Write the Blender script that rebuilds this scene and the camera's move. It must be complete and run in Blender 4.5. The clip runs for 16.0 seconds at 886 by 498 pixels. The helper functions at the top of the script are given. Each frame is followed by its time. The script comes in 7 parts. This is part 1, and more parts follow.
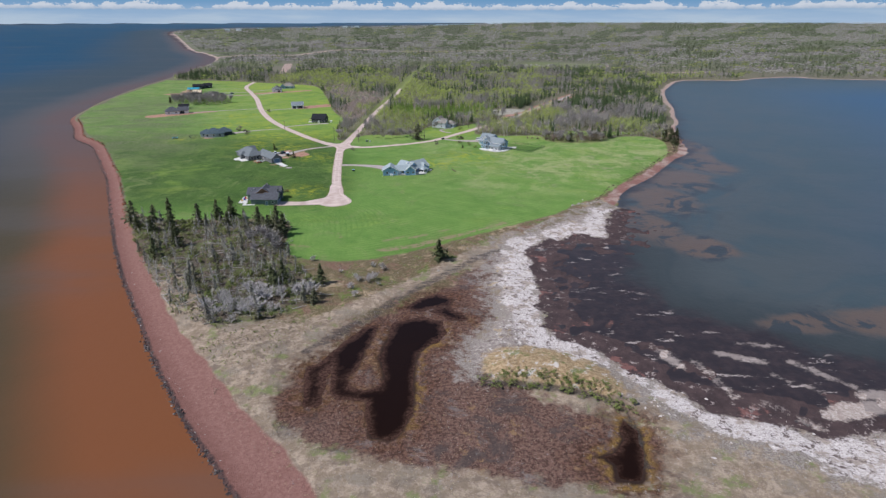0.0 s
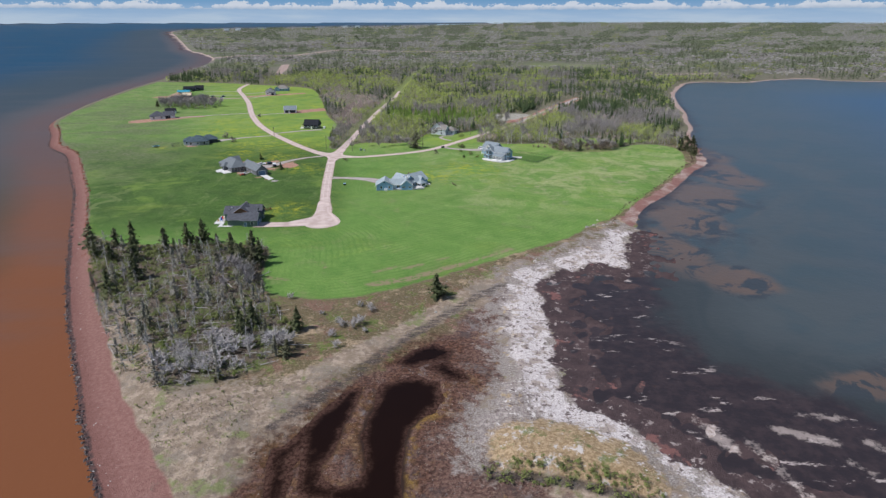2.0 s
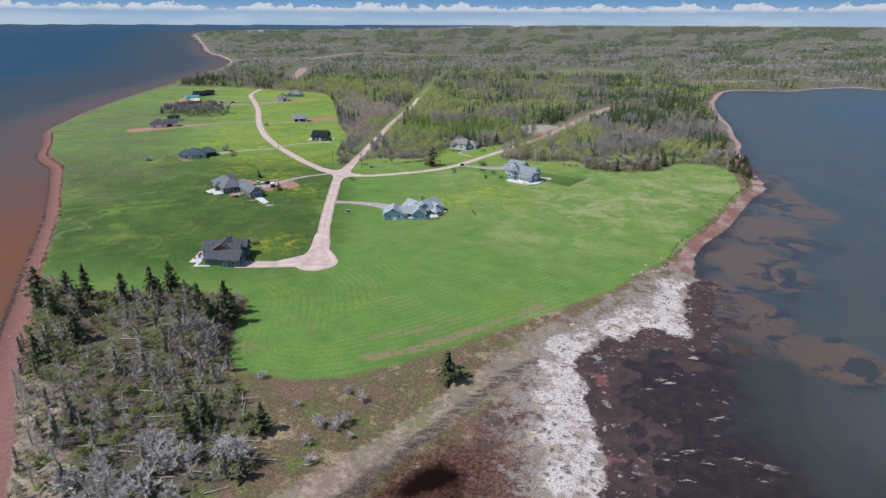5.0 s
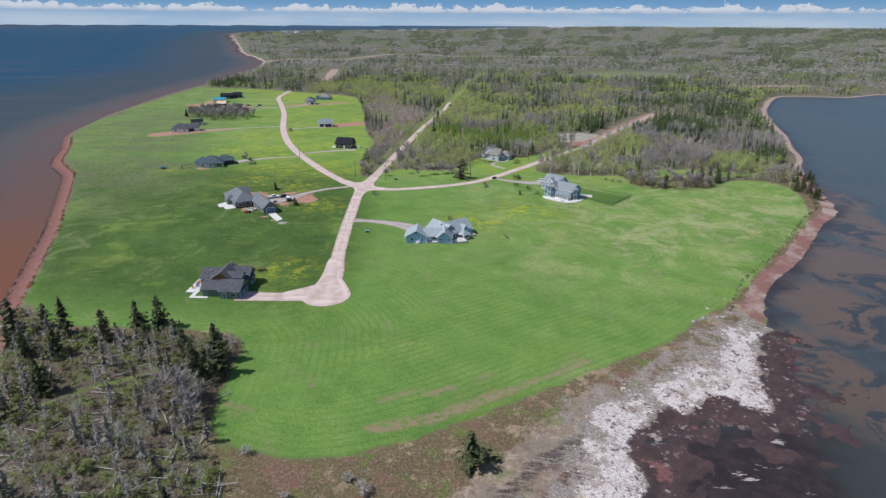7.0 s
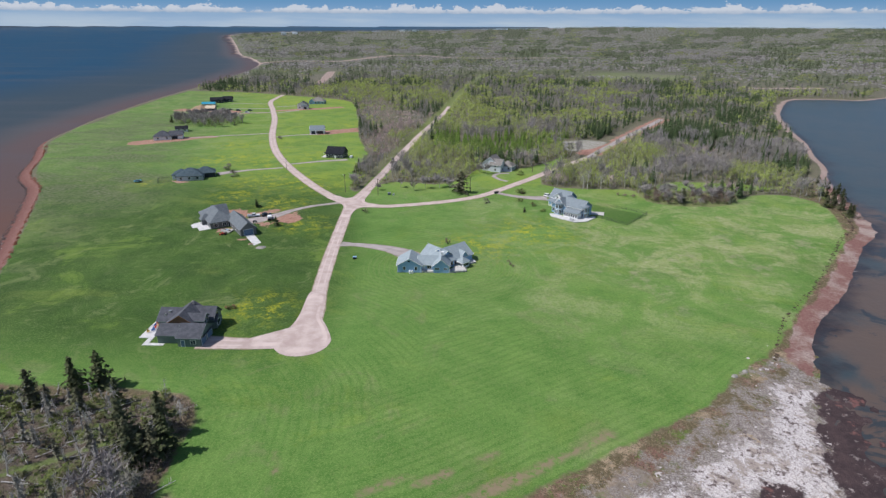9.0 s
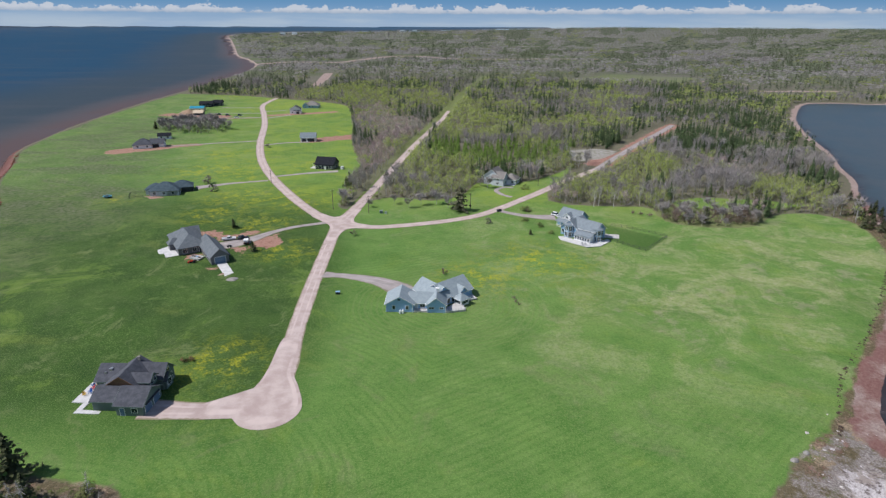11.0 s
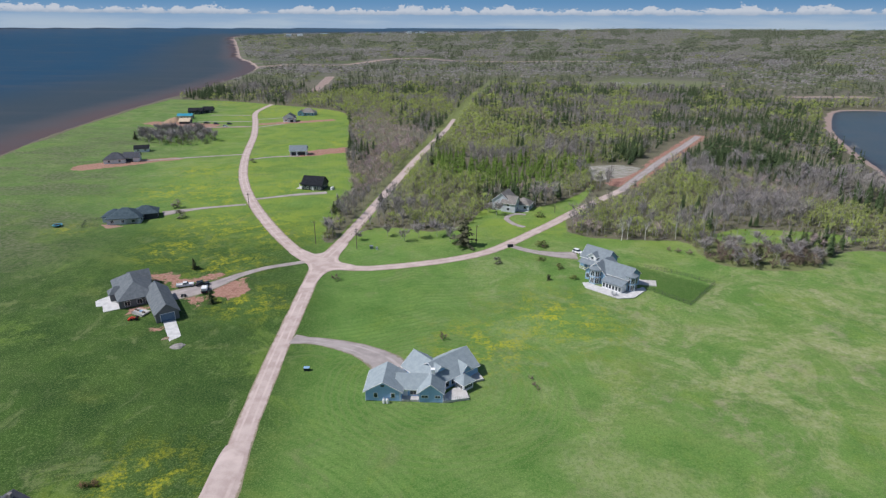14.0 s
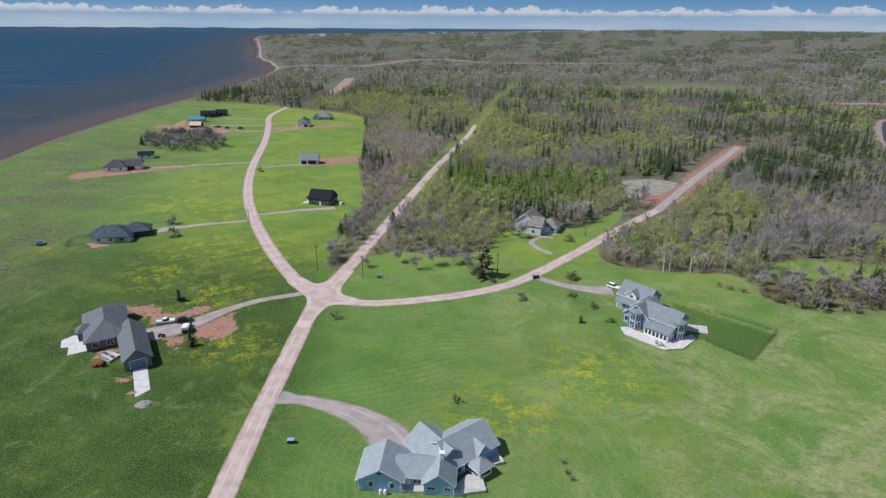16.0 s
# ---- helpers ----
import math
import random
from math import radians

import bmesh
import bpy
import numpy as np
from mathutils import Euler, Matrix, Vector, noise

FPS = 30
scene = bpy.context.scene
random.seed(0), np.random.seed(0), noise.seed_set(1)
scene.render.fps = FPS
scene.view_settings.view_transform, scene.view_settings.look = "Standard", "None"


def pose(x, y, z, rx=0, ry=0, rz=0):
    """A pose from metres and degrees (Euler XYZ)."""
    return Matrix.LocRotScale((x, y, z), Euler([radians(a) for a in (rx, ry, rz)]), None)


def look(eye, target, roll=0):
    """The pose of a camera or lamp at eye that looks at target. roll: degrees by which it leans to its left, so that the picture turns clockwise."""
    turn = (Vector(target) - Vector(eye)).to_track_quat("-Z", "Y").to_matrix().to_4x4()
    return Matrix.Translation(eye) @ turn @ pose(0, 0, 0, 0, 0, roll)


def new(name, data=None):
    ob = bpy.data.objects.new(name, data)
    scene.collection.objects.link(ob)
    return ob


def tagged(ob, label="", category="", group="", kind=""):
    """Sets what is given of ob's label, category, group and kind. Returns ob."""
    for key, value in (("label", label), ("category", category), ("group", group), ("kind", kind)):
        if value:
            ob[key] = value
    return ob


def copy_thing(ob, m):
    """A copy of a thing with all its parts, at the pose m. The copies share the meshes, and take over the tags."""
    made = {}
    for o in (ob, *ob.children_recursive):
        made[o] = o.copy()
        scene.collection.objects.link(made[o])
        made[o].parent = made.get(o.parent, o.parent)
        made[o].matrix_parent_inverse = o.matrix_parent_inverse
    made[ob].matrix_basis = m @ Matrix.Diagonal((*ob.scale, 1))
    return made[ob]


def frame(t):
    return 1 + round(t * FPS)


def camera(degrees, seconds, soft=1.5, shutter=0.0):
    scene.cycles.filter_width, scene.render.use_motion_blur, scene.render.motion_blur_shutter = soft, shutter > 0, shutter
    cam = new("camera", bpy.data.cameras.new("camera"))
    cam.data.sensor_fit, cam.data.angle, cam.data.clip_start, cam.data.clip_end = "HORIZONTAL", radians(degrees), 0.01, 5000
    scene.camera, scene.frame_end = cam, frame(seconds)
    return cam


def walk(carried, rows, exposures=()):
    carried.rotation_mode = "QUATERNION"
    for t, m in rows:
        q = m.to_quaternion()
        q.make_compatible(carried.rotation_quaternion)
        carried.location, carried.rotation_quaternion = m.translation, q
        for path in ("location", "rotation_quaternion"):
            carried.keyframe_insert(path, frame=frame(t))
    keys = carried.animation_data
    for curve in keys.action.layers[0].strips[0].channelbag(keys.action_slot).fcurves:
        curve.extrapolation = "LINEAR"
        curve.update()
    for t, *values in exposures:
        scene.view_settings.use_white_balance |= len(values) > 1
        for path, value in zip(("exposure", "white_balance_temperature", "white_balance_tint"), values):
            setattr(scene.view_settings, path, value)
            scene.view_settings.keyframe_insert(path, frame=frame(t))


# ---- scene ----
# ---------------------------------------------------------------- camera
PATH = [
    (0, (-7.967, -252.495, 86.234), (-7.863, -250.633, 85.512), 0.0),
    (0.5, (-7.213, -244.115, 86.262), (-7.112, -242.254, 85.536), -0.1),
    (1, (-6.533, -235.808, 86.298), (-6.433, -233.947, 85.572), -0.1),
    (1.5, (-5.897, -227.643, 86.322), (-5.796, -225.781, 85.598), -0.0),
    (2, (-5.12, -219.59, 86.341), (-5.02, -217.728, 85.618), -0.0),
    (2.5, (-4.329, -211.654, 86.356), (-4.23, -209.792, 85.634), -0.1),
    (3, (-3.645, -203.802, 86.364), (-3.549, -201.94, 85.642), -0.1),
    (5.5, (-1.007, -164.626, 86.598), (-1.003, -162.758, 85.883), 0.3),
    (6, (-0.566, -156.84, 86.66), (-0.596, -154.972, 85.945), 0.3),
    (6.5, (-0.243, -149.132, 86.709), (-0.302, -147.265, 85.994), 0.3),
    (7, (-0.078, -141.476, 86.756), (-0.147, -139.609, 86.042), 0.3),
    (7.5, (0.042, -133.829, 86.816), (-0.027, -131.962, 86.102), 0.3),
    (8, (0.141, -126.239, 86.852), (0.071, -124.372, 86.139), 0.3),
    (8.5, (0.18, -118.658, 86.866), (0.11, -116.791, 86.154), 0.2),
    (9, (0.218, -110.991, 86.876), (0.148, -109.123, 86.164), 0.2),
    (11.5, (0.881, -71.589, 87.397), (0.807, -69.721, 86.686), 0.2),
    (12, (1.023, -63.667, 87.41), (0.948, -61.799, 86.7), 0.1),
    (12.5, (1.165, -55.754, 87.403), (1.089, -53.885, 86.693), 0.1),
    (13, (1.269, -47.775, 87.448), (1.192, -45.907, 86.739), 0.1),
    (13.5, (1.284, -39.815, 87.543), (1.201, -37.947, 86.834), 0.2),
    (14, (1.193, -32.018, 87.664), (1.097, -30.15, 86.956), 0.2),
    (14.5, (1.127, -24.323, 87.793), (1.016, -22.456, 87.085), 0.3),
    (15, (1.08, -16.647, 87.939), (0.952, -14.781, 87.231), 0.4),
    (15.5, (0.876, -9.061, 88.052), (0.733, -7.196, 87.343), 0.4),
    (16, (0.65, -1.547, 88.128), (0.487, 0.316, 87.421), 0.4),
]


cam = camera(73.5, 16.0, soft=1.35)
walk(cam, [(t, look(*row)) for t, *row in PATH], exposures=[(0.0, 0.06, 6400, 12), (6.5, 0.08, 6400, 12), (9.0, 0.02, 6400, 12), (12.5, -0.07, 6400, 12), (16.0, -0.08, 6400, 12)])

# ---------------------------------------------------------------- light
SUN_ELEVATION, SHADE_X, SHADE_Y = radians(52), 0.975, 0.22
world = bpy.data.worlds.new("sky")
scene.world = world
world.use_nodes = True
wn = world.node_tree.nodes
sky = wn.new("ShaderNodeTexSky")
sky.sky_type, sky.sun_disc = "NISHITA", False
sky.sun_elevation = SUN_ELEVATION
sky.sun_rotation = math.atan2(-SHADE_X, -SHADE_Y)
sky.air_density, sky.dust_density, sky.ozone_density = 1.0, 0.6, 1.5
wn["Background"].inputs["Strength"].default_value = 0.098
world.node_tree.links.new(sky.outputs["Color"], wn["Background"].inputs["Color"])
sun = new("sun", bpy.data.lights.new("sun", "SUN"))
sun.data.energy, sun.data.angle, sun.data.color = 4.5, radians(0.6), (1.0, 0.975, 0.95)
sun.matrix_world = look((SHADE_X * -100, SHADE_Y * -100, 100 * math.tan(SUN_ELEVATION)), (0, 0, 0))

# ---------------------------------------------------------------- materials
class Nodes:
    """A short way to write node trees."""

    def __init__(self, name):
        self.mat = bpy.data.materials.new(name)
        self.mat.use_nodes = True
        self.tree = self.mat.node_tree
        self.bsdf = self.tree.nodes["Principled BSDF"]
        self.pos = self.node("ShaderNodeNewGeometry").outputs["Position"]

    def node(self, kind, **props):
        n = self.tree.nodes.new(kind)
        for key, value in props.items():
            setattr(n, key, value)
        return n

    def put(self, socket, value):
        if hasattr(value, "is_linked"):
            self.tree.links.new(value, socket)
        elif isinstance(value, (tuple, list)):
            socket.default_value = (*value[:3], 1.0)[: len(socket.default_value)]
        else:
            socket.default_value = value

    def noise(self, scale, detail=4.0, rough=0.55, vector=None, distort=0.0, stretch=None):
        n = self.node("ShaderNodeTexNoise")
        vector = vector or self.pos
        if stretch:
            m = self.node("ShaderNodeMapping")
            m.inputs["Scale"].default_value = stretch[:3]
            if len(stretch) > 3:
                m.inputs["Rotation"].default_value = (0, 0, radians(stretch[3]))
            self.put(m.inputs["Vector"], vector)
            vector = m.outputs["Vector"]
        self.put(n.inputs["Vector"], vector)
        for key, value in (("Scale", scale), ("Detail", detail), ("Roughness", rough), ("Distortion", distort)):
            n.inputs[key].default_value = value
        return n.outputs["Fac"]

    def voronoi(self, scale, feature="F1"):
        n = self.node("ShaderNodeTexVoronoi", feature=feature)
        self.put(n.inputs["Vector"], self.pos)
        n.inputs["Scale"].default_value = scale
        return n.outputs["Distance"]

    def attr(self, name):
        return self.node("ShaderNodeAttribute", attribute_name=name).outputs["Fac"]

    def math(self, op, a, b=0.0, c=0.0):
        n = self.node("ShaderNodeMath", operation=op)
        for socket, value in zip(n.inputs, (a, b, c)):
            self.put(socket, value)
        return n.outputs[0]

    def step(self, value, low, high):
        """0 below low, 1 above high (or the reverse where low > high)."""
        n = self.node("ShaderNodeMapRange", interpolation_type="SMOOTHSTEP")
        a, b = (0.0, 1.0) if low < high else (1.0, 0.0)
        for key, v in (("From Min", min(low, high)), ("From Max", max(low, high)), ("To Min", a), ("To Max", b)):
            n.inputs[key].default_value = v
        self.put(n.inputs["Value"], value)
        return n.outputs[0]

    def mix(self, fac, a, b, blend="MIX"):
        n = self.node("ShaderNodeMix", data_type="RGBA", blend_type=blend)
        self.put(n.inputs[0], fac)
        self.put(n.inputs[6], a)
        self.put(n.inputs[7], b)
        return n.outputs[2]

    def random(self, kind="island"):
        if kind == "island":
            return self.node("ShaderNodeNewGeometry").outputs["Random Per Island"]
        return self.node("ShaderNodeObjectInfo").outputs["Random"]

    def bump(self, height, strength=0.4, distance=0.05):
        n = self.node("ShaderNodeBump")
        n.inputs["Strength"].default_value, n.inputs["Distance"].default_value = strength, distance
        self.put(n.inputs["Height"], height)
        self.put(self.bsdf.inputs["Normal"], n.outputs["Normal"])

    def done(self, colour, rough=0.9, metal=0.0, specular=0.3):
        for key, value in (("Base Color", colour), ("Roughness", rough), ("Metallic", metal), ("Specular IOR Level", specular)):
            self.put(self.bsdf.inputs[key], value)
        return self.mat


def plain(name, colour, rough=0.7, metal=0.0, spread=0.18, scale=3.0, specular=0.3):
    """A surface of one colour with wear at two scales."""
    n = Nodes(name)
    dark = tuple(v * (1 - spread) for v in colour)
    light = tuple(min(1, v * (1 + spread * 0.6)) for v in colour)
    c = n.mix(n.step(n.noise(scale), 0.3, 0.7), dark, light)
    c = n.mix(n.math("MULTIPLY", n.noise(scale * 9), 0.35), c, dark)
    n.bump(n.noise(scale * 12), 0.2, 0.01)
    return n.done(c, rough, metal, specular)


def ground_material():
    n = Nodes("ground")
    mid, fine, tiny = n.noise(0.09, 5.0, 0.6), n.noise(0.5, 6.0, 0.65), n.noise(2.6, 6.0, 0.7)
    tuft = n.noise(1.1, 6.0, 0.75)
    wob = n.math("MULTIPLY", n.math("SUBTRACT", n.noise(0.12, 5.0, 0.65), 0.5), 9.0)
    wob2 = n.math("MULTIPLY", n.math("SUBTRACT", n.noise(0.5, 6.0, 0.75), 0.5), 5.0)
    jag = n.math("ADD", wob, wob2)

    def edge(name, share, low, high):
        return n.step(n.math("ADD", n.attr(name), n.math("MULTIPLY", jag, share)), low, high)

    bay, lawn = n.attr("d_bay"), n.attr("d_lawn")
    # woodland floor
    col = n.mix(mid, (0.15, 0.125, 0.1), (0.125, 0.145, 0.07))
    col = n.mix(n.step(fine, 0.42, 0.68), col, (0.17, 0.145, 0.11))
    col = n.mix(n.math("MULTIPLY", n.attr("fen"), n.step(fine, 0.2, 0.5)), col, n.mix(mid, (0.15, 0.185, 0.06), (0.2, 0.225, 0.09)))
    # Floor lightened and greyed with distance, so far tree gaps look less dark
    scrub = n.mix(n.step(n.noise(0.006, 8.0, 0.7, stretch=(0.35, 1.5, 1)), 0.4, 0.6), (0.15, 0.14, 0.128), (0.105, 0.13, 0.062))
    col = n.mix(n.math("MULTIPLY", n.attr("upland"), 0.85), col, scrub)
    # heath between meadow and shore
    heath = n.mix(n.step(n.noise(0.07, 6.0, 0.7), 0.5, 0.62), (0.125, 0.1, 0.055), (0.185, 0.105, 0.08))
    heath = n.mix(n.step(n.noise(0.11, 6.0, 0.75, distort=0.4), 0.53, 0.6), heath, (0.11, 0.15, 0.036))
    heath = n.mix(n.step(n.noise(0.09, 6.0, 0.75), 0.54, 0.61), heath, (0.34, 0.255, 0.17))
    heath = n.mix(n.math("MULTIPLY", n.step(n.noise(0.19, 6.0, 0.75), 0.6, 0.66), 0.8), heath, (0.3, 0.17, 0.15))
    heath = n.mix(n.math("MULTIPLY", n.step(tuft, 0.48, 0.6), 0.75), heath, (0.23, 0.18, 0.12))
    heath = n.mix(n.math("MULTIPLY", n.step(tiny, 0.5, 0.6), 0.75), heath, (0.06, 0.058, 0.032))
    col = n.mix(n.attr("heath"), col, heath)
    floor = n.mix(n.step(n.noise(0.14, 6.0, 0.7), 0.46, 0.6), (0.115, 0.09, 0.07), (0.105, 0.14, 0.04))
    floor = n.mix(n.step(tuft, 0.5, 0.62), floor, (0.16, 0.135, 0.115))
    floor = n.mix(n.math("MULTIPLY", n.step(tiny, 0.5, 0.6), 0.7), floor, (0.045, 0.038, 0.03))
    col = n.mix(n.step(n.math("ADD", n.attr("d_copse"), n.math("MULTIPLY", jag, 1.0)), 2.0, -3.0), col, floor)
    col = n.mix(n.math("MULTIPLY", edge("d_path", 0.5, 0.6, -0.6), 0.65), col, n.mix(tuft, (0.1, 0.17, 0.035), (0.17, 0.22, 0.07)))
    # dry straw grass of the spit
    straw = n.mix(n.step(n.noise(0.28, 6.0, 0.75), 0.4, 0.62), (0.22, 0.17, 0.13), (0.385, 0.31, 0.245))
    straw = n.mix(n.step(n.noise(0.075, 6.0, 0.7), 0.5, 0.6), straw, (0.235, 0.2, 0.165))
    straw = n.mix(n.math("MULTIPLY", n.step(tuft, 0.42, 0.66), 0.5), straw, (0.2, 0.155, 0.1))
    straw = n.mix(n.math("MULTIPLY", n.step(n.noise(0.1, 8.0, 0.7), 0.54, 0.62), 0.75), straw, (0.15, 0.19, 0.065))
    straw = n.mix(n.math("MULTIPLY", n.step(n.noise(0.3, 6.0, 0.7), 0.53, 0.62), 0.8), straw, (0.17, 0.13, 0.105))
    straw = n.mix(n.math("MULTIPLY", n.step(tiny, 0.5, 0.72), 0.6), straw, (0.17, 0.13, 0.09))
    col = n.mix(n.step(n.math("ADD", n.attr("straw"), n.math("MULTIPLY", n.math("SUBTRACT", fine, 0.5), 1.4)), 0.35, 0.65), col, straw)
    # peat of the marsh, with its ochre and grey rims
    peat = n.mix(n.step(tuft, 0.42, 0.6), (0.068, 0.038, 0.031), (0.165, 0.097, 0.077))
    peat = n.mix(n.math("MULTIPLY", n.step(tiny, 0.52, 0.66), 0.8), peat, (0.27, 0.195, 0.155))
    peat = n.mix(n.math("MULTIPLY", n.step(n.noise(0.09, 6.0, 0.72, distort=0.6), 0.52, 0.62), 0.8), peat, n.mix(tuft, (0.035, 0.026, 0.026), (0.1, 0.08, 0.075)))
    peat = n.mix(n.math("MULTIPLY", n.step(n.noise(0.07, 6.0, 0.75, distort=0.4), 0.56, 0.64), 0.7), peat, n.mix(tuft, (0.13, 0.12, 0.125), (0.25, 0.22, 0.205)))
    peat = n.mix(n.math("MULTIPLY", n.step(n.noise(0.13, 6.0, 0.75), 0.58, 0.64), 0.7), peat, n.mix(tuft, (0.2, 0.12, 0.06), (0.3, 0.2, 0.11)))
    col = n.mix(edge("d_marsh", 1.5, 1.5, -1.5), col, peat)
    reach = n.math("ADD", n.math("MULTIPLY", n.attr("d_crust"), 0.016), n.math("SUBTRACT", 1.0, n.noise(0.22, 6.0, 0.78)))
    col = n.mix(n.math("MULTIPLY", n.step(reach, 0.64, 0.5), n.step(n.attr("d_crust"), 24.0, 6.0)), col, n.mix(n.step(tiny, 0.4, 0.62), (0.16, 0.135, 0.12), (0.36, 0.32, 0.29)))
    ooze = n.math("MULTIPLY", edge("d_pool", 1.5, 11.0, 1.5), n.step(fine, 0.34, 0.58))
    col = n.mix(n.math("MULTIPLY", ooze, 0.95), col, n.mix(n.step(tuft, 0.4, 0.62), (0.035, 0.016, 0.012), (0.13, 0.066, 0.042)))
    sep = n.node("ShaderNodeSeparateXYZ")
    n.put(sep.inputs[0], n.pos)
    east = n.math("ADD", n.math("MULTIPLY", n.step(sep.outputs["X"], -12.0, -6.0), 0.75), 0.2)
    rim = n.math("MULTIPLY", n.math("MULTIPLY", edge("d_pool", 0.6, 3.6, 1.0), n.step(fine, 0.42, 0.56)), n.math("MULTIPLY", east, n.step(sep.outputs["Y"], -88.0, -97.0)))
    col = n.mix(rim, col, n.mix(n.step(tiny, 0.4, 0.6), (0.12, 0.07, 0.018), (0.26, 0.165, 0.055)))
    col = n.mix(edge("d_pool", 0.14, 1.3, 0.0), col, (0.03, 0.017, 0.013))
    seam = n.math("MULTIPLY", edge("d_seam", 0.7, 1.2, -0.8), n.step(n.noise(0.6, 6.0, 0.75, stretch=(0.35, 1.6, 1, -50)), 0.4, 0.54))
    col = n.mix(n.math("MULTIPLY", seam, 0.9), col, n.mix(n.step(tiny, 0.42, 0.62), (0.04, 0.035, 0.034), (0.15, 0.12, 0.105)))
    # white crust along the bay
    crust = n.mix(n.step(tiny, 0.4, 0.6), (0.64, 0.595, 0.58), (0.42, 0.37, 0.355))
    crust = n.mix(n.step(n.noise(0.2, 6.0, 0.7), 0.5, 0.6), crust, (0.34, 0.285, 0.25))
    drab = n.mix(n.step(tuft, 0.4, 0.6), (0.2, 0.17, 0.155), (0.4, 0.35, 0.32))
    drab = n.mix(n.step(n.noise(0.24, 6.0, 0.75), 0.55, 0.6), drab, (0.58, 0.54, 0.51))
    drab = n.mix(n.step(n.noise(0.13, 6.0, 0.78), 0.56, 0.61), drab, n.mix(tuft, (0.3, 0.22, 0.13), (0.4, 0.31, 0.2)))
    drab = n.mix(n.step(n.noise(0.19, 6.0, 0.75), 0.57, 0.62), drab, (0.1, 0.075, 0.065))
    crust = n.mix(n.step(n.math("ADD", n.attr("d_drab"), n.math("MULTIPLY", jag, 1.8)), -1.5, 2.0), crust, drab)
    crust = n.mix(n.step(n.noise(0.55, 6.0, 0.75), 0.54, 0.6), crust, (0.13, 0.1, 0.095))
    crust = n.mix(n.math("MULTIPLY", n.step(n.noise(1.5, 5.0, 0.7), 0.55, 0.62), 0.8), crust, (0.19, 0.155, 0.145))
    col = n.mix(edge("d_crust", 2.2, 0.8, -0.8), col, crust)
    knoll = n.mix(n.step(tuft, 0.4, 0.62), (0.24, 0.165, 0.09), (0.42, 0.31, 0.19))
    knoll = n.mix(n.step(n.noise(0.3, 6.0, 0.75), 0.56, 0.61), knoll, (0.5, 0.46, 0.43))
    knoll = n.mix(n.math("MULTIPLY", n.step(n.noise(0.2, 6.0, 0.75), 0.55, 0.62), 0.8), knoll, (0.12, 0.15, 0.045))
    col = n.mix(n.math("MULTIPLY", edge("d_mound", 1.5, 1.0, -1.5), 0.92), col, knoll)
    col = n.mix(n.math("MULTIPLY", edge("d_gully", 0.5, 0.8, -0.8), 0.9), col, n.mix(n.step(tiny, 0.4, 0.6), (0.02, 0.018, 0.02), (0.07, 0.06, 0.05)))
    # wet weed and mud at the bay's edge
    mud = n.mix(n.step(n.noise(0.22, 6.0, 0.7), 0.36, 0.66), (0.046, 0.033, 0.035), (0.078, 0.053, 0.053))
    mud = n.mix(n.math("MULTIPLY", n.step(tuft, 0.5, 0.62), 0.3), mud, (0.1, 0.072, 0.07))
    mud = n.mix(n.math("MULTIPLY", n.step(n.noise(0.3, 6.0, 0.75), 0.58, 0.63), n.step(n.attr("d_bay"), -14.0, 2.0)), mud, (0.4, 0.34, 0.32))
    mud = n.mix(n.math("MULTIPLY", n.step(n.noise(0.09, 6.0, 0.7), 0.6, 0.66), 0.8), mud, (0.2, 0.095, 0.085))
    bars = n.mix(n.step(tuft, 0.4, 0.62), (0.3, 0.24, 0.215), (0.47, 0.41, 0.375))
    mud = n.mix(edge("d_bars", 0.9, 0.6, -0.6), mud, bars)
    col = n.mix(edge("d_bay", 1.15, 0.6, -0.6), col, mud)
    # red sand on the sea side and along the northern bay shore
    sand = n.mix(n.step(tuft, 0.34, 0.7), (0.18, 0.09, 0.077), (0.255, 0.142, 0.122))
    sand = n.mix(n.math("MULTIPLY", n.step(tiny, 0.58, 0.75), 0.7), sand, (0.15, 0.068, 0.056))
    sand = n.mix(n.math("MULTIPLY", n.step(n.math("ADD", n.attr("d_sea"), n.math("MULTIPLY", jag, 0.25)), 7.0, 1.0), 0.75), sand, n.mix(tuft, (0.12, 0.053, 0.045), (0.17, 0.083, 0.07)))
    sand = n.mix(n.math("MULTIPLY", n.step(n.noise(1.3, 5.0, 0.7), 0.63, 0.68), 0.6), sand, (0.36, 0.27, 0.24))
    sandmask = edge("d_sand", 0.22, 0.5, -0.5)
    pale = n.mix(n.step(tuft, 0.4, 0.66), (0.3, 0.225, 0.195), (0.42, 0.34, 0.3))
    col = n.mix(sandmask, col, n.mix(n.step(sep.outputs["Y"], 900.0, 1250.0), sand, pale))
    pallid = n.math("MAXIMUM", n.step(n.noise(0.05, 6.0, 0.7), 0.42, 0.62), n.math("MULTIPLY", n.step(sep.outputs["Y"], 215.0, 270.0), 0.85))
    col = n.mix(edge("d_bank", 0.5, 0.5, -0.5), col, n.mix(pallid, sand, pale))
    wet = n.mix(n.step(tuft, 0.4, 0.6), (0.045, 0.03, 0.03), (0.1, 0.06, 0.055))
    col = n.mix(edge("d_wrack", 0.16, 0.4, -0.3), col, wet)
    # meadow
    grass = n.mix(n.step(mid, 0.32, 0.68), (0.082, 0.172, 0.036), (0.125, 0.222, 0.052))
    # Lush grass, with lens falloff at the left painted in as extra darkness
    lush = n.mix(n.step(n.noise(0.06, 6.0, 0.7), 0.36, 0.66), (0.019, 0.05, 0.011), (0.045, 0.09, 0.018))
